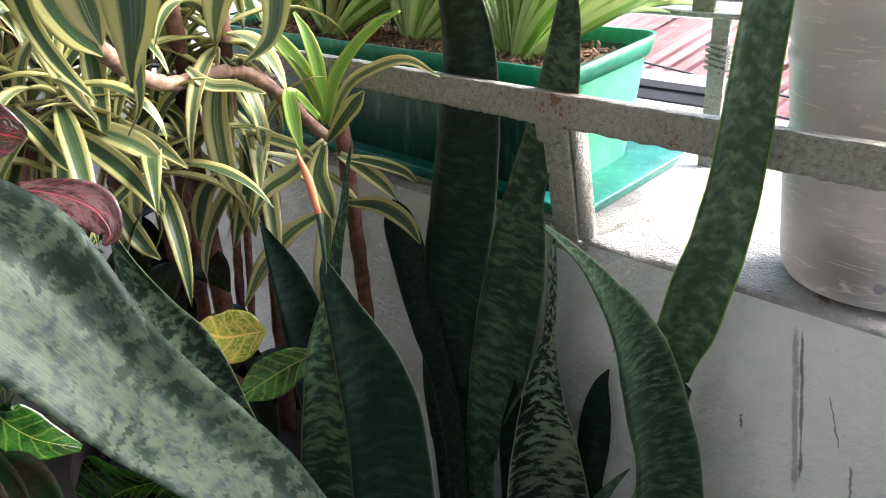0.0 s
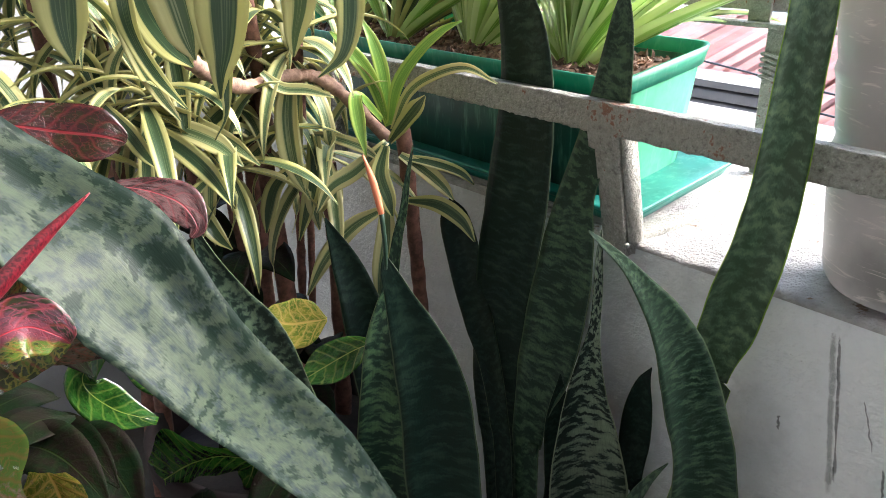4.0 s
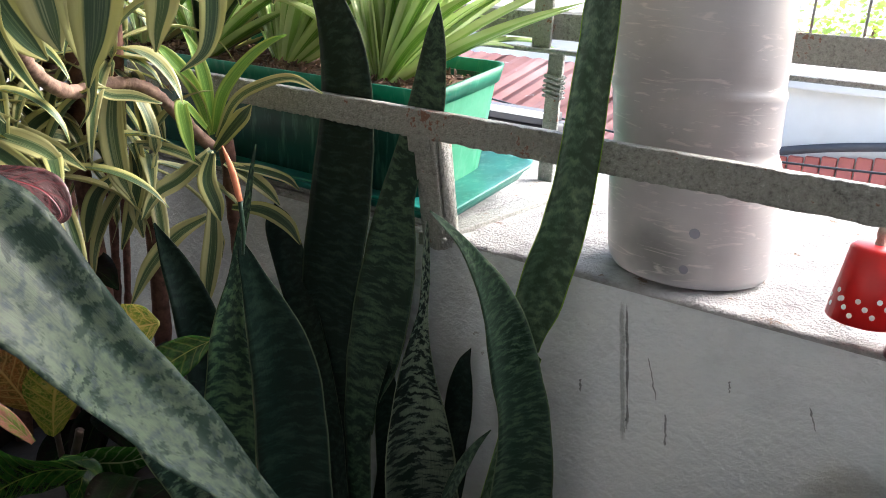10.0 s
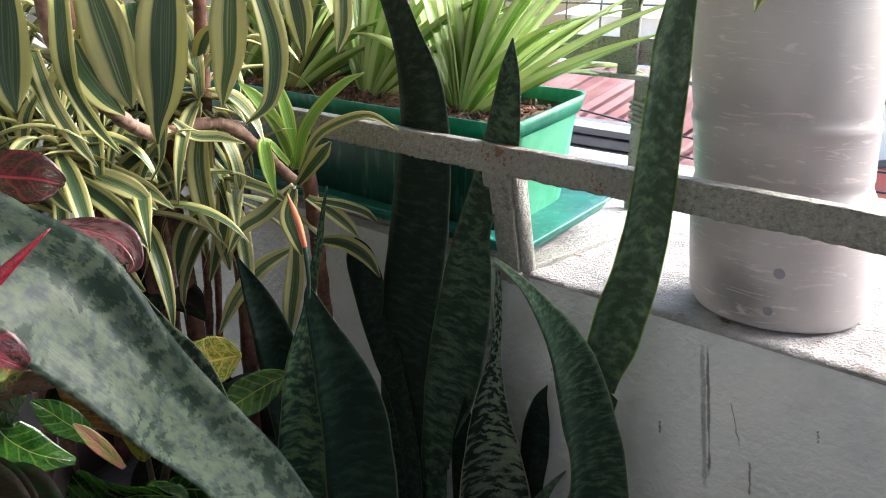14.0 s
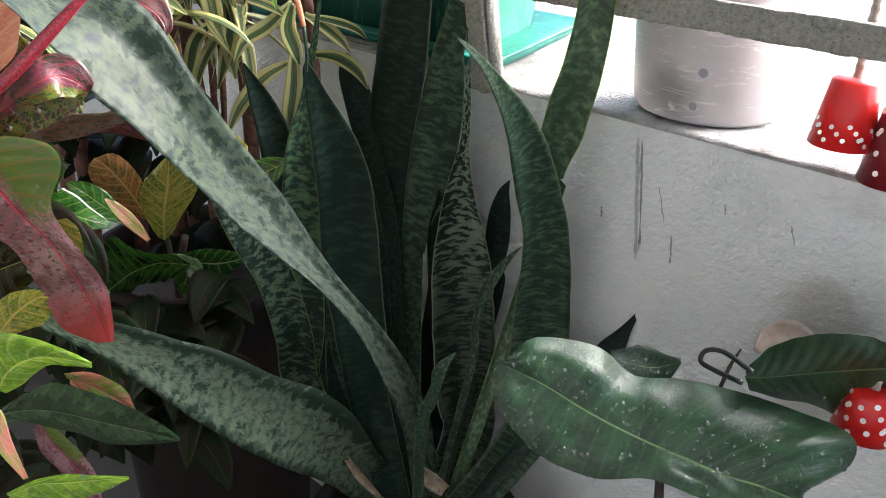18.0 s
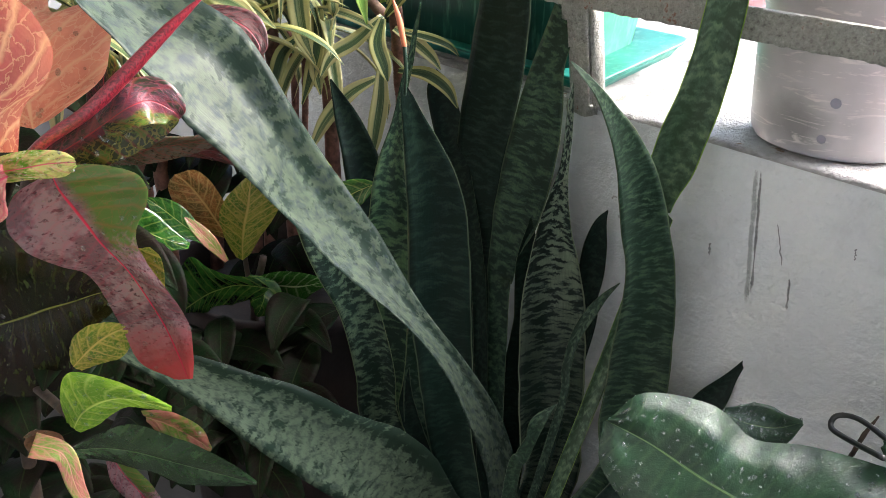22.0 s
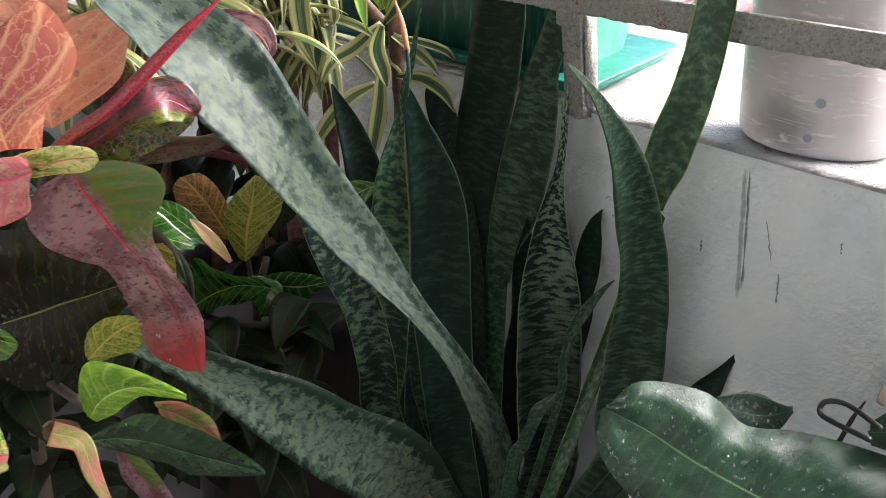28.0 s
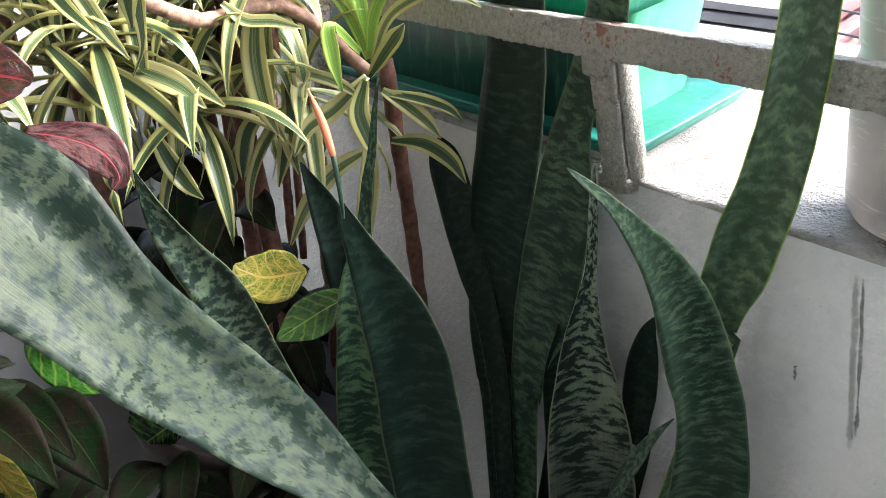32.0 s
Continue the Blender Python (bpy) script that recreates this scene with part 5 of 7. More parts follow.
    'r14': [(0.293, 0.56, 1.277, 0.0045), (0.287, 0.56, 1.247, 0.0154), (0.278, 0.555, 1.223, 0.0118), (0.272, 0.55, 1.209, 0.0014)],
    'r15': [(0.192, 0.56, 1.264, 0.0035), (0.189, 0.56, 1.239, 0.0099), (0.185, 0.56, 1.22, 0.0072), (0.184, 0.56, 1.211, 0.0014)],
    'm1': [(-0.289, 0.84, 1.047, 0.0054), (-0.321, 0.83, 1.058, 0.0185), (-0.354, 0.82, 1.055, 0.0176), (-0.387, 0.81, 1.036, 0.0026)],
    'm2': [(-0.381, 0.78, 1.029, 0.0126), (-0.334, 0.77, 1.026, 0.0225), (-0.289, 0.76, 1.013, 0.0237), (-0.259, 0.75, 0.993, 0.0025)],
    'm3': [(-0.279, 0.84, 1.045, 0.0094), (-0.304, 0.82, 1.031, 0.0211), (-0.325, 0.81, 1.009, 0.0157), (-0.335, 0.8, 0.999, 0.002)],
    'm4': [(-0.229, 0.83, 1.065, 0.0199), (-0.231, 0.82, 1.027, 0.0278), (-0.224, 0.81, 0.982, 0.024), (-0.213, 0.81, 0.949, 0.0027)],
    'm5': [(-0.231, 0.9, 0.992, 0.0072), (-0.196, 0.88, 0.994, 0.0142), (-0.16, 0.87, 0.985, 0.0134), (-0.136, 0.86, 0.972, 0.0021)],
    'm6': [(-0.464, 0.75, 1.141, 0.0059), (-0.438, 0.75, 1.121, 0.0142), (-0.417, 0.75, 1.093, 0.0155), (-0.404, 0.75, 1.065, 0.0024)],
    'm8': [(-0.255, 0.86, 1.005, 0.0097), (-0.281, 0.85, 0.978, 0.0207), (-0.306, 0.84, 0.965, 0.0178), (-0.327, 0.83, 0.962, 0.002)],
    'm9': [(-0.239, 0.86, 0.963, 0.0098), (-0.258, 0.85, 0.943, 0.0195), (-0.268, 0.85, 0.914, 0.0197), (-0.273, 0.85, 0.885, 0.0028)],
    'm10': [(-0.217, 0.88, 0.995, 0.0142), (-0.215, 0.87, 0.954, 0.0227), (-0.216, 0.86, 0.92, 0.0213), (-0.212, 0.86, 0.888, 0.0029)],
    'm11': [(-0.371, 0.76, 1.115, 0.0084), (-0.381, 0.75, 1.094, 0.0155), (-0.388, 0.75, 1.07, 0.0145), (-0.385, 0.75, 1.054, 0.0018)],
    'n1': [(-0.385, 0.76, 1.039, 0.0074), (-0.336, 0.75, 1.019, 0.02), (-0.294, 0.74, 0.99, 0.0211), (-0.264, 0.73, 0.954, 0.0021)],
    'n2': [(-0.388, 0.8, 1.039, 0.0067), (-0.335, 0.79, 1.03, 0.0176), (-0.283, 0.78, 1.01, 0.0186), (-0.248, 0.77, 0.989, 0.0022)],
    'n3': [(-0.343, 0.8, 0.959, 0.008), (-0.324, 0.79, 0.926, 0.0207), (-0.307, 0.785, 0.903, 0.0173), (-0.29, 0.78, 0.89, 0.0023)],
    'n4': [(-0.346, 0.7, 1.158, 0.012), (-0.334, 0.7, 1.111, 0.0161), (-0.316, 0.7, 1.075, 0.0135), (-0.298, 0.7, 1.049, 0.0019)],
    'n5': [(-0.227, 0.86, 1.055, 0.0082), (-0.232, 0.85, 1.015, 0.0236), (-0.232, 0.84, 0.969, 0.0214), (-0.213, 0.83, 0.935, 0.003)],
    'n6': [(-0.222, 0.88, 0.997, 0.0074), (-0.217, 0.87, 0.955, 0.0197), (-0.225, 0.86, 0.913, 0.0174), (-0.237, 0.86, 0.873, 0.0025)],
    'n7': [(-0.271, 0.84, 0.999, 0.0059), (-0.289, 0.83, 1.013, 0.0162), (-0.318, 0.82, 1.012, 0.016), (-0.342, 0.81, 0.999, 0.0023)],
    'n8': [(-0.382, 0.72, 1.057, 0.01), (-0.361, 0.72, 1.032, 0.0182), (-0.347, 0.72, 1.011, 0.0143), (-0.336, 0.72, 0.997, 0.0021)],
    'n9': [(-0.186, 0.9, 0.953, 0.0076), (-0.205, 0.89, 0.923, 0.0191), (-0.213, 0.88, 0.913, 0.0165), (-0.224, 0.88, 0.893, 0.0026)],
    'n10': [(-0.249, 0.8, 1.08, 0.0065), (-0.229, 0.8, 1.064, 0.0142), (-0.202, 0.8, 1.062, 0.0142), (-0.174, 0.8, 1.056, 0.0022)],
    'mid': [(0.119, 0.376, 0.744, 0.001), (0.158, 0.366, 0.729, 0.001), (0.202, 0.352, 0.707, 0.001), (0.244, 0.338, 0.691, 0.001), (0.285, 0.322, 0.68, 0.001), (0.329, 0.305, 0.67, 0.001), (0.355, 0.295, 0.668, 0.001), (0.393, 0.285, 0.658, 0.001)],
    'up': [(0.122, 0.376, 0.747, 0.001), (0.152, 0.388, 0.767, 0.001), (0.214, 0.39, 0.756, 0.001), (0.252, 0.382, 0.729, 0.001), (0.302, 0.378, 0.728, 0.001), (0.379, 0.36, 0.717, 0.001), (0.446, 0.33, 0.704, 0.001), (0.446, 0.312, 0.679, 0.001), (0.396, 0.295, 0.663, 0.001)],
    'lo': [(0.116, 0.376, 0.741, 0.001), (0.117, 0.362, 0.705, 0.001), (0.156, 0.344, 0.664, 0.001), (0.209, 0.326, 0.65, 0.001), (0.258, 0.312, 0.661, 0.001), (0.303, 0.297, 0.652, 0.001), (0.354, 0.284, 0.642, 0.001), (0.398, 0.275, 0.641, 0.001)],
}
LOBED = {
    'salmon': ([(-0.337, 0.294, 0.988), (-0.341, 0.296, 1.003), (-0.344, 0.298, 1.015), (-0.346, 0.299, 1.023), (-0.348, 0.3, 1.032), (-0.35, 0.302, 1.042), (-0.351, 0.304, 1.055), (-0.353, 0.307, 1.074), (-0.355, 0.309, 1.089), (-0.358, 0.31, 1.098)],
        [(-0.352, 0.293, 0.982), (-0.378, 0.293, 0.986), (-0.418, 0.294, 0.992), (-0.436, 0.298, 1.017), (-0.417, 0.303, 1.05), (-0.39, 0.304, 1.058), (-0.37, 0.303, 1.05), (-0.381, 0.305, 1.067), (-0.378, 0.308, 1.084), (-0.362, 0.31, 1.097)],
        [(-0.313, 0.294, 0.99), (-0.307, 0.298, 1.018), (-0.29, 0.301, 1.036), (-0.284, 0.304, 1.057), (-0.295, 0.307, 1.078), (-0.31, 0.309, 1.087), (-0.327, 0.307, 1.074), (-0.344, 0.303, 1.052), (-0.344, 0.307, 1.078), (-0.348, 0.31, 1.095)]),
    'orange': ([(-0.347, 0.38, 0.978), (-0.348, 0.381, 0.994), (-0.349, 0.383, 1.011), (-0.349, 0.385, 1.031), (-0.349, 0.387, 1.047), (-0.349, 0.388, 1.064), (-0.349, 0.39, 1.082), (-0.349, 0.392, 1.101), (-0.35, 0.394, 1.121)],
        [(-0.36, 0.38, 0.98), (-0.386, 0.382, 0.997), (-0.392, 0.384, 1.019), (-0.395, 0.386, 1.038), (-0.395, 0.388, 1.062), (-0.388, 0.39, 1.081), (-0.382, 0.391, 1.095), (-0.371, 0.393, 1.109), (-0.356, 0.394, 1.12)],
        [(-0.331, 0.381, 0.987), (-0.294, 0.384, 1.016), (-0.282, 0.386, 1.043), (-0.282, 0.389, 1.07), (-0.303, 0.389, 1.07), (-0.324, 0.388, 1.065), (-0.326, 0.39, 1.083), (-0.329, 0.392, 1.104), (-0.339, 0.394, 1.121)]),
    'pink': ([(-0.312, 0.275, 0.98), (-0.328, 0.278, 0.973), (-0.353, 0.282, 0.966), (-0.379, 0.286, 0.958), (-0.41, 0.291, 0.949), (-0.448, 0.296, 0.938)],
        [(-0.312, 0.27, 0.989), (-0.322, 0.269, 0.992), (-0.346, 0.272, 0.986), (-0.368, 0.272, 0.985), (-0.393, 0.272, 0.987), (-0.437, 0.287, 0.956)],
        [(-0.322, 0.285, 0.96), (-0.331, 0.295, 0.94), (-0.363, 0.303, 0.924), (-0.394, 0.307, 0.915), (-0.427, 0.309, 0.911), (-0.455, 0.305, 0.919)]),
    'varied': ([(-0.346, 0.291, 0.972), (-0.328, 0.288, 0.977), (-0.308, 0.285, 0.982), (-0.288, 0.281, 0.988), (-0.275, 0.28, 0.99), (-0.268, 0.279, 0.991)],
        [(-0.344, 0.286, 0.979), (-0.324, 0.28, 0.989), (-0.303, 0.276, 0.997), (-0.284, 0.274, 1.0), (-0.272, 0.274, 0.999), (-0.268, 0.278, 0.994)],
        [(-0.345, 0.293, 0.969), (-0.328, 0.293, 0.968), (-0.307, 0.291, 0.972), (-0.29, 0.289, 0.975), (-0.278, 0.287, 0.979), (-0.269, 0.282, 0.987)]),
    'drooping': ([(-0.304, 0.315, 0.968), (-0.302, 0.318, 0.955), (-0.297, 0.322, 0.942), (-0.29, 0.326, 0.926), (-0.282, 0.33, 0.908), (-0.269, 0.336, 0.886), (-0.26, 0.342, 0.862), (-0.251, 0.351, 0.83), (-0.245, 0.359, 0.797), (-0.242, 0.367, 0.767)],
        [(-0.313, 0.316, 0.964), (-0.337, 0.32, 0.947), (-0.35, 0.327, 0.92), (-0.342, 0.333, 0.898), (-0.32, 0.337, 0.885), (-0.301, 0.339, 0.877), (-0.292, 0.344, 0.856), (-0.288, 0.351, 0.83), (-0.279, 0.362, 0.786), (-0.254, 0.367, 0.766)],
        [(-0.295, 0.313, 0.975), (-0.265, 0.312, 0.978), (-0.242, 0.314, 0.971), (-0.239, 0.319, 0.953), (-0.255, 0.327, 0.92), (-0.253, 0.334, 0.893), (-0.24, 0.342, 0.864), (-0.232, 0.349, 0.837), (-0.231, 0.357, 0.807), (-0.238, 0.367, 0.768)]),
    'spotted': ([(-0.334, 0.333, 0.956), (-0.309, 0.337, 0.974), (-0.286, 0.34, 0.989), (-0.263, 0.343, 1.005), (-0.241, 0.345, 1.015), (-0.225, 0.344, 1.012), (-0.22, 0.344, 1.008)],
        [(-0.337, 0.334, 0.96), (-0.316, 0.338, 0.982), (-0.292, 0.343, 1.004), (-0.265, 0.347, 1.023), (-0.242, 0.348, 1.031), (-0.226, 0.346, 1.02), (-0.22, 0.344, 1.01)],
        [(-0.326, 0.332, 0.952), (-0.301, 0.333, 0.956), (-0.274, 0.335, 0.967), (-0.25, 0.338, 0.979), (-0.231, 0.34, 0.991), (-0.222, 0.342, 1.001), (-0.22, 0.343, 1.007)]),
    'shaded': ([(-0.421, 0.381, 0.795), (-0.401, 0.378, 0.804), (-0.379, 0.375, 0.814), (-0.357, 0.372, 0.825), (-0.333, 0.369, 0.835), (-0.31, 0.365, 0.846), (-0.292, 0.363, 0.852)],
        [(-0.425, 0.369, 0.834), (-0.416, 0.355, 0.881), (-0.378, 0.348, 0.904), (-0.343, 0.347, 0.907), (-0.314, 0.353, 0.887), (-0.298, 0.359, 0.866), (-0.291, 0.363, 0.855)],
        [(-0.45, 0.389, 0.768), (-0.443, 0.4, 0.729), (-0.414, 0.406, 0.711), (-0.374, 0.401, 0.726), (-0.344, 0.389, 0.768), (-0.323, 0.378, 0.804), (-0.294, 0.369, 0.832)]),
    'lime': ([(-0.312, 0.301, 0.76), (-0.299, 0.293, 0.781), (-0.281, 0.286, 0.797), (-0.263, 0.284, 0.804), (-0.245, 0.284, 0.802), (-0.227, 0.287, 0.795)],
        [(-0.315, 0.298, 0.768), (-0.308, 0.284, 0.802), (-0.294, 0.273, 0.831), (-0.264, 0.273, 0.829), (-0.242, 0.279, 0.815), (-0.226, 0.286, 0.798)],
        [(-0.308, 0.303, 0.755), (-0.29, 0.298, 0.768), (-0.275, 0.292, 0.783), (-0.26, 0.288, 0.794), (-0.245, 0.288, 0.793), (-0.227, 0.288, 0.792)]),
    'wet': ([(-0.334, 0.335, 0.71), (-0.304, 0.33, 0.718), (-0.278, 0.333, 0.713), (-0.25, 0.345, 0.694), (-0.22, 0.355, 0.677), (-0.188, 0.365, 0.659)],
        [(-0.327, 0.328, 0.722), (-0.294, 0.31, 0.752), (-0.261, 0.3, 0.769), (-0.233, 0.313, 0.746), (-0.207, 0.331, 0.717), (-0.187, 0.362, 0.664)],
        [(-0.333, 0.341, 0.699), (-0.307, 0.349, 0.687), (-0.283, 0.357, 0.673), (-0.257, 0.37, 0.651), (-0.223, 0.372, 0.648), (-0.189, 0.368, 0.655)]),
    'yellow': ([(-0.436, 0.223, 0.748), (-0.409, 0.22, 0.758), (-0.387, 0.216, 0.77), (-0.365, 0.212, 0.782), (-0.345, 0.21, 0.789), (-0.326, 0.208, 0.795)],
        [(-0.411, 0.202, 0.817), (-0.376, 0.187, 0.867), (-0.352, 0.184, 0.877), (-0.333, 0.189, 0.859), (-0.323, 0.198, 0.83), (-0.325, 0.207, 0.799)],
        [(-0.471, 0.26, 0.625), (-0.425, 0.256, 0.638), (-0.384, 0.237, 0.7), (-0.365, 0.227, 0.732), (-0.361, 0.22, 0.757), (-0.332, 0.214, 0.777)]),
    'olive': ([(-0.341, 0.369, 0.771), (-0.323, 0.362, 0.792), (-0.308, 0.358, 0.807), (-0.293, 0.355, 0.818), (-0.28, 0.353, 0.824)],
        [(-0.34, 0.364, 0.788), (-0.331, 0.357, 0.808), (-0.314, 0.353, 0.823), (-0.296, 0.352, 0.828), (-0.28, 0.352, 0.826)],
        [(-0.335, 0.37, 0.767), (-0.314, 0.367, 0.778), (-0.297, 0.364, 0.786), (-0.286, 0.36, 0.8), (-0.28, 0.354, 0.82)]),
    'grey': ([(-0.336, 0.449, 0.927), (-0.306, 0.443, 0.94), (-0.277, 0.438, 0.948), (-0.248, 0.435, 0.955), (-0.22, 0.431, 0.963), (-0.204, 0.434, 0.957)],
        [(-0.335, 0.447, 0.931), (-0.304, 0.435, 0.954), (-0.274, 0.433, 0.96), (-0.244, 0.432, 0.962), (-0.22, 0.428, 0.97), (-0.204, 0.431, 0.963)],
        [(-0.332, 0.45, 0.925), (-0.303, 0.448, 0.928), (-0.275, 0.446, 0.933), (-0.244, 0.44, 0.945), (-0.22, 0.435, 0.955), (-0.205, 0.436, 0.954)]),
    'redback': ([(-0.264, 0.45, 0.938), (-0.247, 0.448, 0.943), (-0.23, 0.447, 0.945), (-0.214, 0.45, 0.939), (-0.196, 0.455, 0.929)],
        [(-0.264, 0.45, 0.94), (-0.242, 0.443, 0.953), (-0.223, 0.439, 0.961), (-0.208, 0.445, 0.95), (-0.196, 0.454, 0.93)],
        [(-0.263, 0.451, 0.937), (-0.248, 0.451, 0.937), (-0.231, 0.452, 0.935), (-0.215, 0.454, 0.93), (-0.197, 0.456, 0.927)]),
    'fan': ([(-0.297, 0.743, 0.694), (-0.294, 0.738, 0.722), (-0.289, 0.732, 0.749), (-0.282, 0.727, 0.775), (-0.277, 0.722, 0.8), (-0.272, 0.717, 0.825)],
        [(-0.305, 0.742, 0.699), (-0.316, 0.736, 0.73), (-0.319, 0.73, 0.761), (-0.309, 0.725, 0.785), (-0.291, 0.721, 0.807), (-0.272, 0.717, 0.826)],
        [(-0.286, 0.741, 0.704), (-0.269, 0.735, 0.734), (-0.248, 0.729, 0.767), (-0.239, 0.723, 0.797), (-0.252, 0.719, 0.817), (-0.271, 0.717, 0.826)]),
    'amber': ([(-0.317, 0.758, 0.718), (-0.33, 0.753, 0.743), (-0.342, 0.748, 0.769), (-0.354, 0.744, 0.789), (-0.365, 0.741, 0.803), (-0.373, 0.74, 0.81)],
        [(-0.33, 0.758, 0.718), (-0.354, 0.755, 0.733), (-0.375, 0.751, 0.754), (-0.385, 0.746, 0.78), (-0.383, 0.743, 0.797), (-0.375, 0.74, 0.809)],
        [(-0.309, 0.756, 0.73), (-0.314, 0.75, 0.761), (-0.322, 0.745, 0.786), (-0.335, 0.741, 0.807), (-0.351, 0.739, 0.817), (-0.372, 0.74, 0.81)]),
    'maple': ([(-0.25, 0.688, 0.685), (-0.27, 0.686, 0.688), (-0.29, 0.686, 0.688), (-0.312, 0.691, 0.678), (-0.335, 0.698, 0.663), (-0.371, 0.715, 0.63)],
        [(-0.253, 0.68, 0.701), (-0.273, 0.677, 0.705), (-0.299, 0.676, 0.708), (-0.32, 0.671, 0.718), (-0.339, 0.664, 0.733), (-0.375, 0.695, 0.67)],
        [(-0.264, 0.698, 0.664), (-0.283, 0.7, 0.659), (-0.306, 0.705, 0.649), (-0.326, 0.709, 0.643), (-0.344, 0.718, 0.625), (-0.372, 0.727, 0.606)]),
    'veined': ([(-0.284, 0.728, 0.664), (-0.262, 0.726, 0.669), (-0.244, 0.725, 0.67), (-0.225, 0.725, 0.67), (-0.205, 0.722, 0.675), (-0.184, 0.719, 0.683)],
        [(-0.277, 0.72, 0.681), (-0.258, 0.714, 0.692), (-0.238, 0.711, 0.698), (-0.22, 0.711, 0.698), (-0.202, 0.712, 0.695), (-0.184, 0.716, 0.687)],
        [(-0.285, 0.737, 0.646), (-0.272, 0.744, 0.631), (-0.255, 0.752, 0.615), (-0.238, 0.762, 0.596), (-0.216, 0.739, 0.643), (-0.185, 0.722, 0.676)]),
    'round': ([(-0.29, 0.402, 0.871), (-0.29, 0.407, 0.858), (-0.292, 0.413, 0.842), (-0.294, 0.419, 0.827), (-0.299, 0.427, 0.808), (-0.319, 0.442, 0.77)],
        [(-0.304, 0.402, 0.871), (-0.32, 0.413, 0.843), (-0.324, 0.421, 0.822), (-0.301, 0.423, 0.818), (-0.313, 0.429, 0.802), (-0.324, 0.442, 0.77)],
        [(-0.276, 0.4, 0.874), (-0.269, 0.406, 0.861), (-0.272, 0.415, 0.837), (-0.28, 0.424, 0.814), (-0.299, 0.434, 0.789), (-0.319, 0.443, 0.768)]),
    'gold': ([(-0.399, 0.373, 1.021), (-0.408, 0.377, 1.039), (-0.416, 0.38, 1.057), (-0.424, 0.384, 1.075), (-0.431, 0.388, 1.093), (-0.437, 0.391, 1.108)],
        [(-0.414, 0.373, 1.02), (-0.432, 0.376, 1.034), (-0.444, 0.379, 1.049), (-0.45, 0.383, 1.07), (-0.451, 0.387, 1.088), (-0.44, 0.391, 1.108)],
        [(-0.386, 0.375, 1.031), (-0.39, 0.379, 1.049), (-0.396, 0.382, 1.067), (-0.405, 0.386, 1.085), (-0.416, 0.389, 1.1), (-0.435, 0.391, 1.109)]),
    'under': ([(-0.364, 0.339, 0.962), (-0.379, 0.334, 0.975), (-0.396, 0.332, 0.985), (-0.414, 0.329, 0.993), (-0.441, 0.328, 0.998)],
        [(-0.368, 0.335, 0.973), (-0.382, 0.33, 0.991), (-0.397, 0.326, 1.002), (-0.414, 0.325, 1.007), (-0.44, 0.327, 1.001)],
        [(-0.363, 0.34, 0.957), (-0.379, 0.339, 0.961), (-0.4, 0.338, 0.963), (-0.422, 0.336, 0.969), (-0.443, 0.329, 0.993)]),
    'crumpled': ([(-0.315, 0.294, 0.741), (-0.321, 0.29, 0.754), (-0.328, 0.288, 0.76), (-0.336, 0.287, 0.763), (-0.345, 0.289, 0.757)],
        [(-0.315, 0.29, 0.752), (-0.317, 0.287, 0.764), (-0.326, 0.285, 0.769), (-0.336, 0.285, 0.768), (-0.346, 0.288, 0.759)],
        [(-0.318, 0.297, 0.731), (-0.328, 0.294, 0.74), (-0.335, 0.294, 0.74), (-0.346, 0.294, 0.74), (-0.348, 0.291, 0.751)]),
    'backing': ([(-0.278, 0.356, 0.733), (-0.266, 0.36, 0.726), (-0.256, 0.369, 0.712), (-0.245, 0.38, 0.693), (-0.236, 0.392, 0.673)],
        [(-0.278, 0.349, 0.745), (-0.258, 0.348, 0.747), (-0.243, 0.354, 0.737), (-0.234, 0.369, 0.711), (-0.235, 0.389, 0.678)],
        [(-0.28, 0.366, 0.717), (-0.275, 0.376, 0.699), (-0.266, 0.388, 0.68), (-0.254, 0.394, 0.669), (-0.238, 0.395, 0.668)]),
    'sprout': ([(-0.314, 0.284, 0.661), (-0.283, 0.276, 0.681), (-0.259, 0.274, 0.685), (-0.23, 0.272, 0.69), (-0.204, 0.27, 0.694)],
        [(-0.315, 0.282, 0.665), (-0.281, 0.272, 0.69), (-0.254, 0.268, 0.699), (-0.229, 0.269, 0.697), (-0.204, 0.27, 0.695)],
        [(-0.311, 0.287, 0.651), (-0.288, 0.285, 0.659), (-0.262, 0.285, 0.656), (-0.234, 0.28, 0.669), (-0.204, 0.271, 0.692)]),
    'bud': ([(-0.43, 0.324, 0.821), (-0.411, 0.325, 0.817), (-0.391, 0.326, 0.814), (-0.377, 0.328, 0.808)],
        [(-0.425, 0.322, 0.828), (-0.407, 0.321, 0.83), (-0.385, 0.322, 0.827), (-0.376, 0.327, 0.811)],
        [(-0.428, 0.327, 0.811), (-0.416, 0.329, 0.802), (-0.395, 0.333, 0.79), (-0.379, 0.329, 0.803)]),
    'blush': ([(-0.346, 0.419, 0.635), (-0.34, 0.429, 0.602), (-0.33, 0.44, 0.568), (-0.323, 0.45, 0.532), (-0.317, 0.464, 0.488)],
        [(-0.354, 0.422, 0.625), (-0.356, 0.434, 0.586), (-0.347, 0.445, 0.551), (-0.338, 0.456, 0.514), (-0.321, 0.464, 0.485)],
        [(-0.336, 0.419, 0.636), (-0.323, 0.427, 0.609), (-0.314, 0.436, 0.58), (-0.309, 0.448, 0.542), (-0.313, 0.462, 0.494)]),
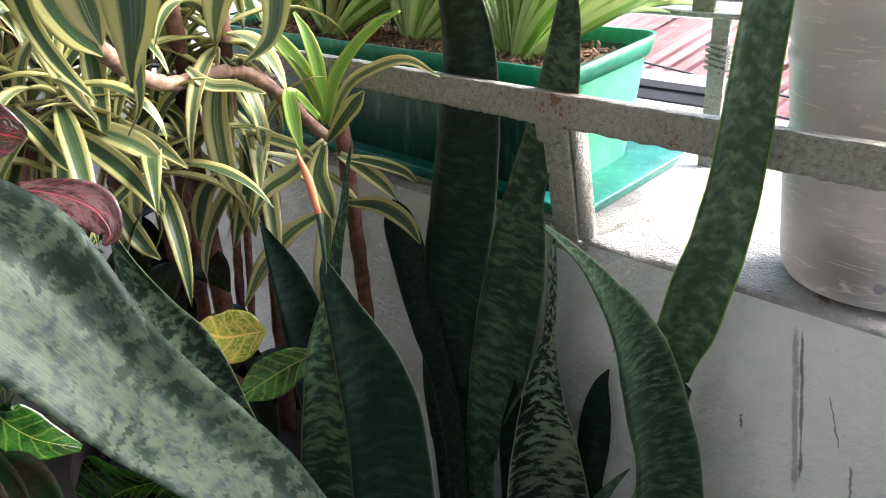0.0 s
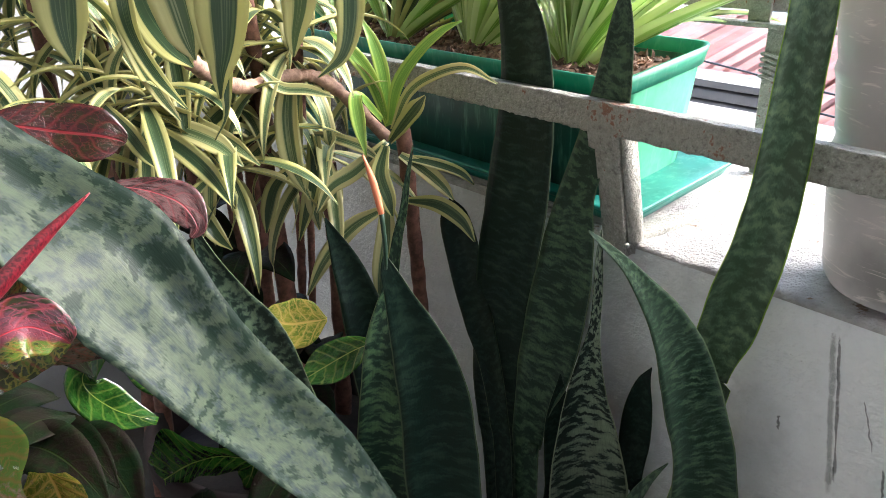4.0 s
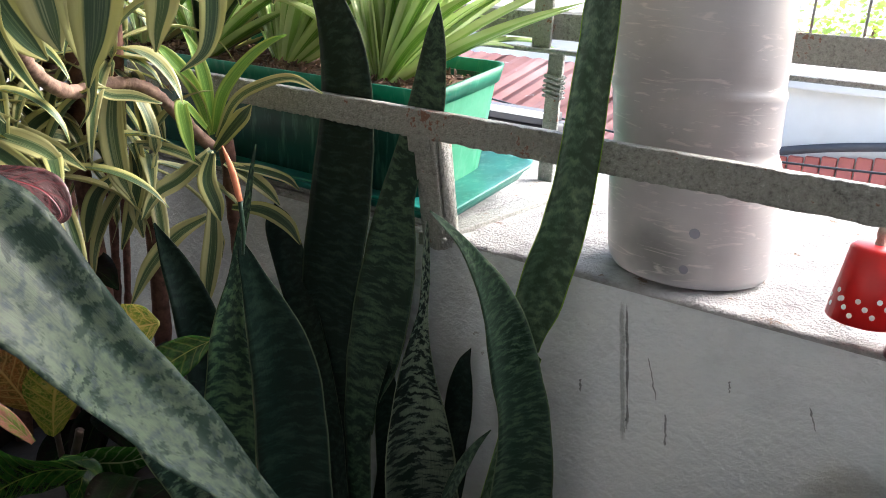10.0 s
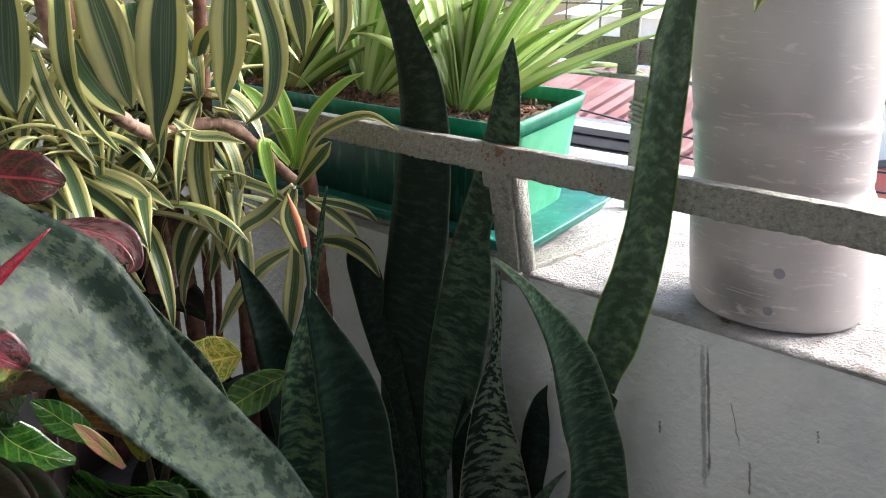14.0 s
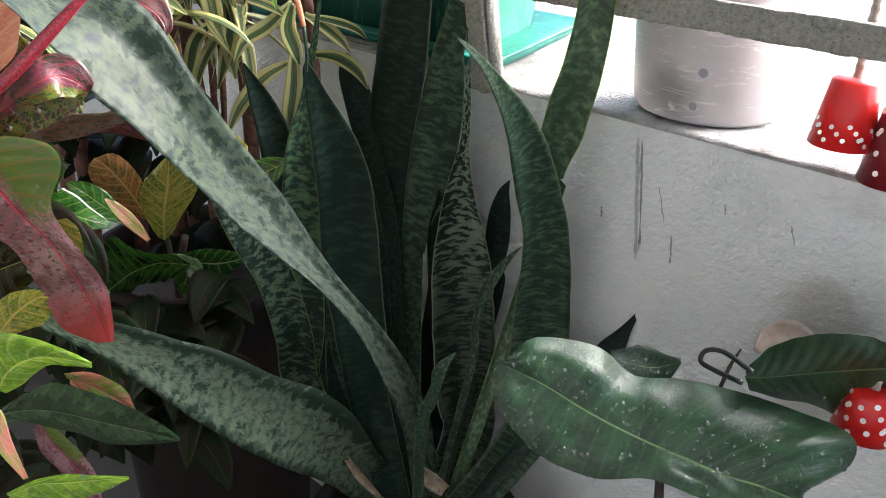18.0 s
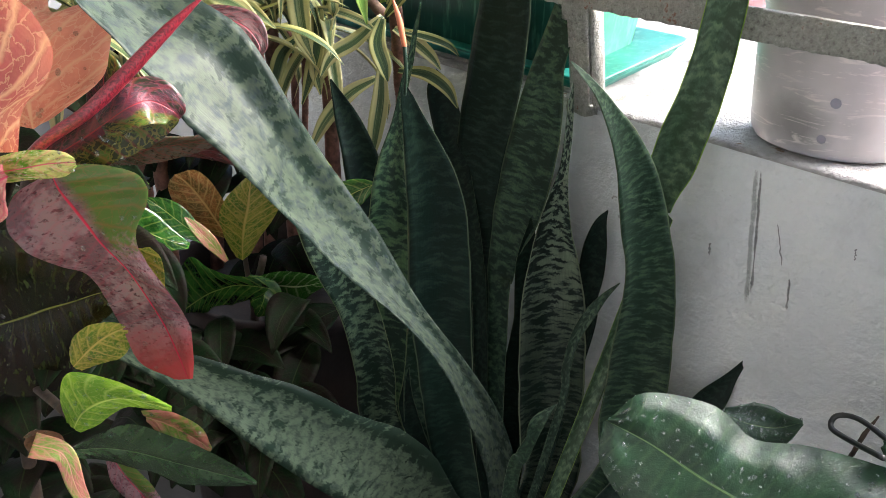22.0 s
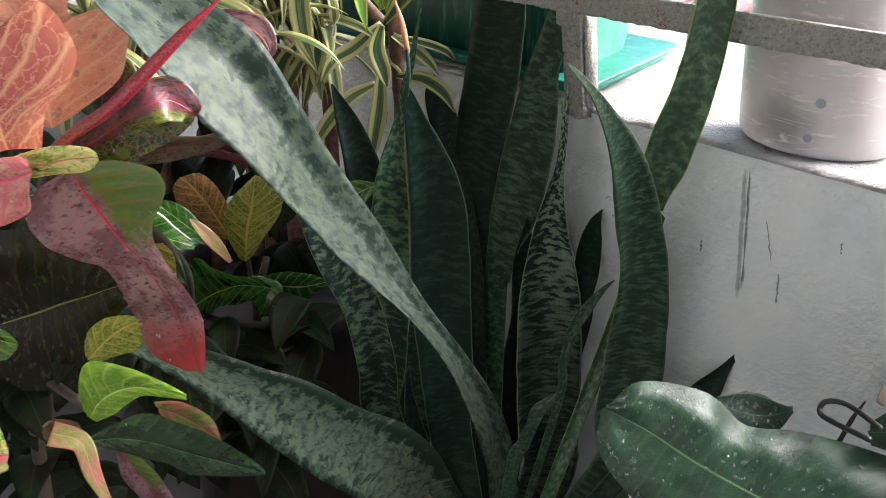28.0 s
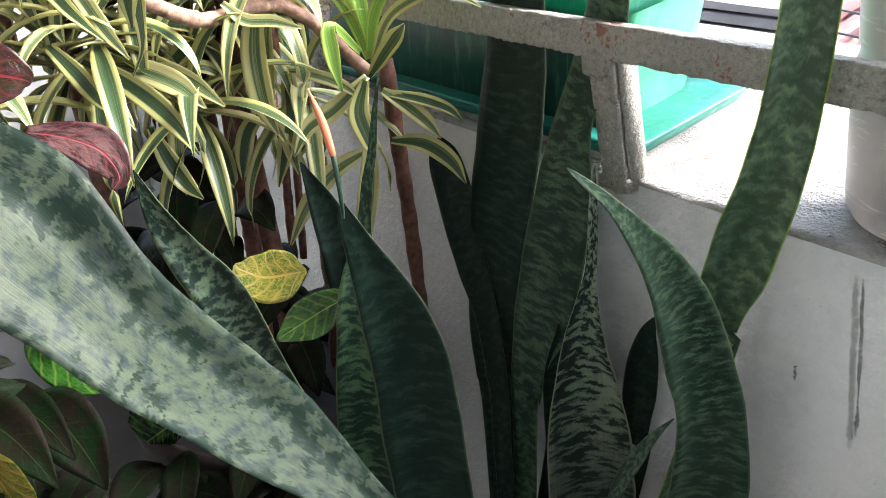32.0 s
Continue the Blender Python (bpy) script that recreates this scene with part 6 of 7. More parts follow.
    'mottled': ([(0.356, 0.372, 0.736), (0.385, 0.372, 0.737), (0.415, 0.368, 0.744), (0.451, 0.364, 0.751), (0.498, 0.361, 0.757)],
        [(0.35, 0.363, 0.753), (0.359, 0.347, 0.786), (0.386, 0.337, 0.806), (0.428, 0.336, 0.808), (0.477, 0.344, 0.792)],
        [(0.369, 0.383, 0.714), (0.407, 0.39, 0.699), (0.446, 0.395, 0.689), (0.505, 0.412, 0.657), (0.53, 0.389, 0.702)]),
}


def lobed_leaf(mid, left, right, n=44, m=12, fold=0.1, ripple=0.004, seed=0):
    """A lobed leaf: a sheet from the midrib out to both margins, folded along the midrib, quilted between its veins, with a thin back."""
    bm = bmesh.new()
    uvl = bm.loops.layers.uv.verify()
    ribs = [Vector(q) for q in spline(mid, n)]
    span = sum((b2 - a).length for a, b2 in zip(ribs, ribs[1:]))
    edges = ([Vector(q) for q in spline(left, n)], [Vector(q) for q in spline(right, n)])
    toward = Vector((0.05, -0.75, 0.6)).normalized()
    rows, along = [], 0.0
    for i in range(n + 1):
        if i:
            along += (ribs[i] - ribs[i - 1]).length
        d = edges[1][i] - edges[0][i]
        up = (ribs[min(i + 1, n)] - ribs[max(i - 1, 0)]).cross(d)
        up = up.normalized() if up.length > 1e-9 else toward
        if up.dot(toward) < 0:
            up = -up
        up = (up + toward).normalized()
        row = []
        for j in range(-m, m + 1):
            f = abs(j) / m
            e = edges[0][i] if j < 0 else edges[1][i]
            side = 1 if j > 0 else -1
            w = (e - ribs[i]).length
            lift = fold * w * f * (1.0 - 0.75 * f)
            quilt = 0.0019 * abs(math.sin(math.pi * (along - f * 0.018) * 75.0)) * math.sin(math.pi * min(1.0, f * 1.05)) * min(1.0, w / 0.02)
            wave = ripple * f * f * noise.noise((along * 30 + seed, side * 3.0, f)) * min(1.0, w / 0.012)
            edge = 0.03 * noise.noise((along * 90, seed, side)) if abs(j) == m else 0.0
            row.append((ribs[i] + (e - ribs[i]) * (f + edge) + up * (lift + quilt + wave), j / m))
        rows.append((row, up, along))
    for off in (0.0004, -0.0004):
        vs = [[bm.verts.new(p + up * off) for p, u in row] for row, up, v in rows]
        for i in range(n):
            for j in range(2 * m):
                q = [(i, j), (i + 1, j), (i + 1, j + 1), (i, j + 1)]
                a, c, d = (vs[q[k][0]][q[k][1]].co for k in (0, 1, 3))
                facing = (c - a).cross(d - a).dot(rows[i][1])
                if (facing < 0) == (off > 0):
                    q = q[::-1]
                fc = bm.faces.new([vs[k][h] for k, h in q])
                for lp, (k, h) in zip(fc.loops, q):
                    lp[uvl].uv = (rows[k][0][h][1], rows[k][2])
    return bm


front = thing("croton", "bushy croton with salmon, dull red and dark leaves, wet", "plant")
back = thing("croton", "small croton with yellow-veined green leaves", "plant")
broad = thing("philodendron", "broad glossy green leaves with raindrops", "plant")
FRONT = [
    (('c5b',), CRO_PURPLE, ""), (('c12',), CRO_PINKGREEN, ""), (('c14',), CRO_DARKRED, ""), (('c15',), CRO_MOTTLE, ""), (('c16',), CRO_PURPLE, ""),
]
BACK = [(('b3',), CRO_GREEN, ""), (('b4',), CRO_PINKGREEN, ""), (('b6',), CRO_GREEN, ""), (('b8',), CRO_YELLOW, ""), (('b9',), CRO_GREEN, ""), (('b10',), CRO_GREEN, "")]
FRONT_LOBED = [
    ('salmon', CRO_SALMON, "salmon-red lobed leaf"), ('orange', CRO_ORANGE, "pale orange lobed leaf"), ('pink', CRO_PINK, "pale pink leaf"),
    ('varied', CRO_VARI, "yellow-green and pink leaf"), ('drooping', CRO_RED, "drooping dull red leaf with a green lobe"),
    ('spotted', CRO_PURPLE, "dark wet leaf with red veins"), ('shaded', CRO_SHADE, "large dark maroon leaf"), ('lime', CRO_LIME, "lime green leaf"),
    ('wet', CRO_WET, "wet dark green leaf"), ('yellow', CRO_CELLS, "yellow leaf with pink veins"), ('olive', CRO_YELLOW, "olive yellow leaf"),
    ('gold', CRO_GOLD, "golden yellow leaf"), ('under', CRO_NETTED, "dark wet leaf with a yellow vein net"), ('crumpled', BROWNED, "shrivelled brown leaf"), ('backing', CRO_PINKGREEN, "pink-edged green leaf"),
    ('blush', CRO_RED, "dull pink leaf in the shade"), ('sprout', CRO_LIME, "low lime green leaf"), ('bud', CRO_GREEN, "dark green leaf"),
    ('grey', CRO_GREY, "dull grey-green leaf"), ('redback', CRO_REDBACK, "dark red underside of a leaf"), ('round', CRO_YELLOW, "small round yellow-veined leaf"),
]
BACK_LOBED = [('fan', CRO_YELLOW, "yellow-green leaf"), ('amber', CRO_AMBER, "amber leaf"), ('maple', CRO_GREEN, "green lobed leaf"), ('veined', CRO_VEINED, "green leaf with pale veins")]
BROADS = [(('q2',), BROAD, "")]
for owner, rows in ((front, FRONT), (back, BACK), (broad, BROADS)):
    for i, (keys, m_, lab) in enumerate(rows):
        bm = bmesh.new()
        for k in keys:
            blade(bm, LEAF[k], face=(0.1, -0.8, 0.5), channel=0.05, thick=0.0009, n=30, m=12, wave=0.1 if k in ("c8", "c7", "c16") else 0.04, seed=i + len(k))
        part("leaf", bm, m_, owner, lab)
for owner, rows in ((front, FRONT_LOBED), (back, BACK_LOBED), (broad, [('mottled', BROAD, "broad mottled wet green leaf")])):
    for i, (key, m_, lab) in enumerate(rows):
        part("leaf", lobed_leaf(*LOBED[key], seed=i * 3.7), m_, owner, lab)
part("rolled_leaf", tube(bmesh.new(), [(-0.33, 0.305, 0.968, 0.0022), (-0.298, 0.303, 0.996, 0.0042), (-0.268, 0.305, 1.017, 0.0048), (-0.245, 0.31, 1.039, 0.0052), (-0.215, 0.32, 1.07, 0.0038), (-0.189, 0.33, 1.0945, 0.0004)], 10, 30, ring=0.06, pitch=0.017), ROLL, front, "red rolled young leaf")
for pts in ([(-0.46, 0.46, 0.3, 0.008), (-0.45, 0.46, 0.7, 0.007), (-0.36, 0.39, 0.94, 0.006), (-0.3, 0.32, 0.968, 0.004)], [(-0.45, 0.46, 0.7, 0.005), (-0.33, 0.33, 0.75, 0.004)]):
    part("stem", tube(bmesh.new(), pts, 8), STEM, front)
for pts in ([(-0.3, 0.76, 0.3, 0.007), (-0.29, 0.76, 0.6, 0.006), (-0.27, 0.745, 0.7, 0.005)], [(-0.29, 0.76, 0.6, 0.004), (-0.3, 0.75, 0.74, 0.003)]):
    part("stem", tube(bmesh.new(), pts, 8), STEM, back)
def folded_leaf(mid, edges, n=40, m=10):
    """A broad leaf folded along its midrib: a curved sheet from the midrib out to each edge, closed with a thin back."""
    bm = bmesh.new()
    uvl = bm.loops.layers.uv.verify()
    mids = [Vector(r[:3]) for r in spline(mid, n)]
    for side, (edge, bulge) in zip((-1, 1), edges):
        ends = [Vector(r[:3]) for r in spline(edge, n)]
        rows = []
        for i in range(n + 1):
            d = ends[i] - mids[i]
            up = (mids[min(i + 1, n)] - mids[max(i - 1, 0)]).cross(d)
            up = up.normalized() * (1 if up.z > 0 else -1) if up.length > 1e-9 else Vector((0, 0, 1))
            row = []
            for j in range(m + 1):
                f = j / m
                lump = (0.004 * noise.noise((i * 0.2, f * 2.2, side)) + 0.0022 * math.sin(i * 0.95 - f * 3.0) * math.sin(math.pi * f) + 0.002 * noise.noise((i * 0.5, f * 6.0, side + 4))) * min(1.0, f * 2)
                row.append(mids[i] + d * f + up * (bulge * d.length * math.sin(math.pi * f) + lump))
            rows.append((row, up))
        for off in (0.0005, -0.0005):
            vs = [[bm.verts.new(p + up * off) for p in row] for row, up in rows]
            for i in range(n):
                for j in range(m):
                    q = (vs[i][j], vs[i + 1][j], vs[i + 1][j + 1], vs[i][j + 1])
                    fc = bm.faces.new(q if (side > 0) == (off > 0) else q[::-1])
                    for lp in fc.loops:
                        for a, b2 in ((i, j), (i + 1, j), (i + 1, j + 1), (i, j + 1)):
                            if vs[a][b2] is lp.vert:
                                lp[uvl].uv = (side * b2 / m, a / n * 0.3)
    return bm


big = part("leaf", folded_leaf(LEAF['mid'], ((LEAF['up'], 0.16), (LEAF['lo'], 0.05))), BROAD, broad, "large folded leaf covered in raindrops")
part("stem", tube(bmesh.new(), [(0.31, 0.36, 0.3, 0.006), (0.3, 0.385, 0.58, 0.005), (0.27, 0.375, 0.71, 0.004)], 8), STEM, broad)
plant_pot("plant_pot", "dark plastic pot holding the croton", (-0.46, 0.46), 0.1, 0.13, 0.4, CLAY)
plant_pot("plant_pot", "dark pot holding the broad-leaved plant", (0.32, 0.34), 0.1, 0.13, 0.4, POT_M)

rng = random.Random(11)


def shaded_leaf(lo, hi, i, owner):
    """One of the many leaves inside a bush, its near-black colour carrying the shade."""
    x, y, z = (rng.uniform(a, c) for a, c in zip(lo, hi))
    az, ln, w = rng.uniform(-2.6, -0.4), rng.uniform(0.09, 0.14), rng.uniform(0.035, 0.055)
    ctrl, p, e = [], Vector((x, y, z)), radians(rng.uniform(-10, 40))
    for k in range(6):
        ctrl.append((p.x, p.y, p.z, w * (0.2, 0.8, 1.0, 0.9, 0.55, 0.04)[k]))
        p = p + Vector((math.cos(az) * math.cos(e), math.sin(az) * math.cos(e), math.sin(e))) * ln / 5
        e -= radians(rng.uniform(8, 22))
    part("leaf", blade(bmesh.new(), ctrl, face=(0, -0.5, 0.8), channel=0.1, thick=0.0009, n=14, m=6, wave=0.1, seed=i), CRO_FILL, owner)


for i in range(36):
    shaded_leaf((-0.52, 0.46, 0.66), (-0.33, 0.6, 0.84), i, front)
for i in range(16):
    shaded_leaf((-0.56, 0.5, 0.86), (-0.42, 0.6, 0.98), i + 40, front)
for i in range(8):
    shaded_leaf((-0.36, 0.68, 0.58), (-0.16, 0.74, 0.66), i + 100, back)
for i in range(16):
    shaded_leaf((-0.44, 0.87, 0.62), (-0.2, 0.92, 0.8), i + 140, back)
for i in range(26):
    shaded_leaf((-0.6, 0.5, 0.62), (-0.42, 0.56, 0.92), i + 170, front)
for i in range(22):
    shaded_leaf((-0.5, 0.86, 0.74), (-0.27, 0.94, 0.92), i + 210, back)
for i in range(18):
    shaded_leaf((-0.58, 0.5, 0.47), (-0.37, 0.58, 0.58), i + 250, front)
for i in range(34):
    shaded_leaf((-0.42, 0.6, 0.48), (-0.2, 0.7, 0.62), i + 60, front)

m_, nt_, b_ = mat("rain_water", 0.02)
b_.inputs["Base Color"].default_value = (0.72, 0.78, 0.76, 1)
b_.inputs["Transmission Weight"].default_value, b_.inputs["IOR"].default_value = 0.9, 1.33
b_.inputs["Specular IOR Level"].default_value = 0.9
WATER = m_


bm = bmesh.new()
bmesh.ops.create_icosphere(bm, subdivisions=2, radius=1.0)
bm.verts.index_update()
DROP = ([v.co.copy() for v in bm.verts], [tuple(v.index for v in f.verts) for f in bm.faces])
bm.free()


def raindrops(owner, count, r0, r1, seed, up=0.1):
    """Water drops on the upper faces of a leaf, one joined mesh."""
    r = random.Random(seed)
    me = owner.data
    faces = [f for f in me.polygons if f.normal.z > up or f.normal.y < -0.5]
    area, acc = 0.0, []
    for f in faces:
        area += f.area
        acc.append(area)
    verts, polys = [], []
    for _ in range(count):
        k = r.random() * area
        f = faces[min(int(np.searchsorted(acc, k)), len(faces) - 1)]
        vs = [me.vertices[i].co for i in f.vertices][:3]
        a, c = r.random(), r.random()
        if a + c > 1:
            a, c = 1 - a, 1 - c
        p = vs[0] + (vs[1] - vs[0]) * a + (vs[2] - vs[0]) * c
        rad = r0 + (r1 - r0) * r.random() ** 3
        q = Matrix.Translation(p) @ f.normal.to_track_quat('Z', 'Y').to_matrix().to_4x4() @ Matrix.Diagonal((rad, rad * r.uniform(0.8, 1.5), rad * 0.6, 1))
        base = len(verts)
        verts += [q @ v for v in DROP[0]]
        polys += [tuple(base + i for i in poly) for poly in DROP[1]]
    drops = bpy.data.meshes.new("raindrops")
    drops.from_pydata(verts, [], polys)
    drops.materials.append(WATER)
    for poly in drops.polygons:
        poly.use_smooth = True
    ob = new("raindrops", drops)
    ob.parent = owner
    return tagged(ob, "clear raindrops", kind="stuff")


raindrops(big, 1700, 0.001, 0.0026, 5)
for i, ob in enumerate(o for o in broad.children if o.name.startswith("leaf") and o is not big):
    raindrops(ob, 160, 0.0008, 0.0024, 60 + i)
for i, ob in enumerate(o for o in front.children if o.name.startswith("leaf") and o.get("label", "")):
    raindrops(ob, 45, 0.0007, 0.0024, 20 + i)
raindrops([o for o in snake.children][0], 130, 0.0005, 0.0019, 3)
raindrops([o for o in snake.children][1], 60, 0.0006, 0.0016, 4)

# ---- dracaena ----
rng = random.Random(7)
dracaena = thing("dracaena", "variegated dracaena with yellow-edged arching leaves and brown canes", "plant")


def arch(base, az, rise, length, droop, w):
    """Control points of a leaf that leaves base at azimuth az, rise degrees up, and bends down by droop degrees."""
    p, out, e = Vector(base), [], radians(rise)
    steps = 7
    for i in range(steps + 1):
        f = i / steps
        prof = (0.35, 0.75, 0.97, 1.0, 0.92, 0.72, 0.4, 0.03)[i]
        out.append((p.x, p.y, p.z, w * prof))
        p = p + Vector((math.cos(az) * math.cos(e), math.sin(az) * math.cos(e), math.sin(e))) * (length / steps)
        e -= radians(droop) / steps * (0.5 + f)
    return out


def clear(ctrl):
    """False where a leaf would poke through the parapet."""
    for x, y, z, w in ctrl:
        if 0.714 * x + 0.70 * y > 0.59 and z < 1.1:
            return False
    return True


def rosette(owner, base, count, length, width, materials, rise=(75, -10), droop=60, turn=0.0, axis=0.02):
    for i in range(count):
        f = i / count
        az = turn + i * 2.39996 + rng.uniform(-0.25, 0.25)
        b = Vector(base) + Vector((0, 0, axis * (0.5 - f) * 2))
        ctrl = arch(b, az, rise[0] + (rise[1] - rise[0]) * f + rng.uniform(-10, 10), length * rng.uniform(0.75, 1.1), droop * rng.uniform(0.6, 1.4), width * rng.uniform(0.8, 1.15))
        if clear(ctrl):
            part("leaf", blade(bmesh.new(), ctrl, face=(-0.02, -0.05, 1.0), channel=0.2, thick=0.0008, n=14, m=6, wave=0.04, seed=i + 3), materials[i % len(materials)], owner)


def cane(owner, pts, r, material=BARK):
    part("cane", tube(bmesh.new(), [(*p, r) for p in pts], 9, 14 * (len(pts) - 1), ring=0.3, pitch=0.0085), material, owner)


MIXED = (DRAC, DRAC_PALE, DRAC, DRAC_PALE, DRAC_PALE)
cane(dracaena, [(-0.253, 0.50, 1.30), (-0.258, 0.53, 1.19), (-0.258, 0.6, 1.14), (-0.264, 0.68, 1.10), (-0.261, 0.78, 1.068), (-0.23, 0.85, 1.069), (-0.194, 0.87, 1.057), (-0.135, 0.9, 0.99)], 0.0075, BARK_PALE)
for k, (x0, y0, x1, y1, z1) in enumerate(((-0.404, 0.93, -0.39, 0.93, 1.05), (-0.33, 0.9, -0.33, 0.9, 1.03), (-0.25, 0.9, -0.295, 0.9, 1.06), (-0.095, 0.93, -0.12, 0.92, 1.0), (-0.22, 0.93, -0.215, 0.93, 0.95), (-0.317, 0.95, -0.325, 0.95, 1.1), (-0.44, 0.86, -0.45, 0.85, 1.15), (-0.5, 0.95, -0.52, 0.97, 1.1))):
    cane(dracaena, [(x0, y0, 0.35), ((x0 + x1) / 2 + 0.01, y0, 0.7), (x1, y1, z1)], 0.011 if k != 3 else 0.009)
cane(dracaena, [(-0.334, 1.0, 0.954), (-0.335, 1.0, 0.879), (-0.334, 1.0, 0.804), (-0.335, 1.0, 0.719)], 0.009)
cane(dracaena, [(-0.26, 1.0, 0.928), (-0.26, 1.0, 0.847), (-0.264, 1.0, 0.719)], 0.005)
cane(dracaena, [(-0.28, 1.0, 0.943), (-0.275, 1.0, 0.863), (-0.278, 1.0, 0.719)], 0.006)
for i, (key, ctrl) in enumerate((k, c) for k, c in LEAF.items() if k[0] in "grmn"):
    m_ = {"g": (DRAC, DRAC, DRAC_PALE), "r": (DRAC_LIME, DRAC_LIME, DRAC_LIME, DRAC_PALE, DRAC), "m": MIXED, "n": MIXED}[key[0]]
    if key in ("r7", "r8", "r9", "r10", "r11", "r12", "r13"):
        m_ = (DRAC_PALE, DRAC)
    if key in ("r1", "r2", "r3", "r4", "r5", "r6"):
        ctrl = [(*q[:3], q[3] * 0.75) for q in ctrl]
    part("leaf", blade(bmesh.new(), ctrl, face=(0.1 * math.sin(i * 2.4), -0.7, 0.55 + 0.2 * math.cos(i * 1.7)), channel=0.16, thick=0.0009, n=20, m=8, wave=0.05, seed=i), m_[i % len(m_)], dracaena)
for x, y, z in ((-0.39, 0.93, 1.06), (-0.33, 0.9, 1.02), (-0.295, 0.9, 1.07), (-0.215, 0.93, 0.97), (-0.325, 0.95, 1.14), (-0.45, 0.85, 1.12), (-0.52, 0.97, 1.1), (-0.24, 0.88, 1.1), (-0.42, 0.8, 1.02), (-0.36, 0.84, 1.12), (-0.48, 0.78, 1.2), (-0.3, 0.82, 0.98), (-0.55, 0.85, 1.2), (-0.4, 0.95, 1.22), (-0.27, 0.93, 1.2), (-0.52, 0.72, 1.12), (-0.45, 0.7, 1.0), (-0.36, 0.76, 1.06), (-0.58, 0.7, 1.0)):
    rosette(dracaena, (x, y, z), 18, 0.17, 0.02, MIXED, (70, -45), 95, rng.uniform(0, 6))
# Unseen upper crown, added so it shades the wall behind the plants.
for x, y, z in ((-0.34, 0.72, 1.56), (-0.5, 0.8, 1.6), (-0.2, 0.78, 1.6), (-0.42, 0.55, 1.62), (-0.6, 0.62, 1.58), (-0.24, 0.6, 1.64)):
    rosette(dracaena, (x, y, z), 18, 0.26, 0.034, MIXED, (70, 0), 40, rng.uniform(0, 6))
    cane(dracaena, [(x - 0.04, 0.9, 1.0), (x - 0.02, 0.5 * (y + 0.9), 1.35), (x, y, z)], 0.008)
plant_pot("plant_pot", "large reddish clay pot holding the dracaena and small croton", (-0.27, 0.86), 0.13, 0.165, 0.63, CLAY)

# ---- green planter with strap-leaved plants ----
planter = thing("planter", "rectangular green plastic planter with rim", "planter")


def tray_ring(bm, c0, size0, z0, size1, z1, t, closed=True):
    """Four tapering walls, thickness t, of a rectangular tub in the wall's axes."""
    def ring(sz, z, inset):
        a, b = sz[0] / 2 - inset, sz[1] / 2 - inset
        r = 0.02
        pts = []
        for sx, sy, a0 in ((1, 1, 0), (-1, 1, 90), (-1, -1, 180), (1, -1, 270)):
            for q in range(4):
                an = radians(a0 + 30 * q)
                pts.append((c0[0] + sx * (a - r) + r * math.cos(an), c0[1] + sy * (b - r) + r * math.sin(an), z))
        return [bm.verts.new(sc(*p)) for p in pts]
    rings = [ring(size0, z0, t), ring(size0, z0, 0), ring(size1, z1, 0), ring(size1, z1, t), ring(size0, z0 + t, t)]
    for a, b in zip(rings, rings[1:]):
        for k in range(16):
            bm.faces.new((a[k], a[(k + 1) % 16], b[(k + 1) % 16], b[k]))
    if closed:
        bm.faces.new(rings[0][::-1])
        bm.faces.new(rings[-1])
    return bm


PC = (-0.893, 0.752)


def tip_back(ob):
    """The planter stands on the sloping ledge, its front edge lower."""
    for v in ob.data.vertices:
        v.co.z += 0.17 * (Vector((0.714, 0.70, 0)).dot(v.co) - 0.675)


def end_panel():
    """A thin panel over the planter's end: daylight painted into its limy green."""
    bm = bmesh.new()
    rows = []
    for k in range(9):
        f = k / 8
        s0, w = PC[0] + 0.3605 + 0.015 * f, 0.056 + 0.004 * f
        rows.append([[bm.verts.new(sc(s0 + d - 0.003 * abs(q) ** 4, PC[1] + q * w, 0.938 + 0.113 * f)) for q in (-1, -0.8, -0.4, 0, 0.4, 0.8, 1)] for d in (0.0, 0.0025)])
    for (a, c), (a2, c2) in zip(rows, rows[1:]):
        for j in range(6):
            bm.faces.new((c[j], c[j + 1], c2[j + 1], c2[j]))
            bm.faces.new((a[j + 1], a[j], a2[j], a2[j + 1]))
        for j in (0, 6):
            bm.faces.new((a[j], c[j], c2[j], a2[j]))
    bmesh.ops.recalc_face_normals(bm, faces=bm.faces[:])
    return bm


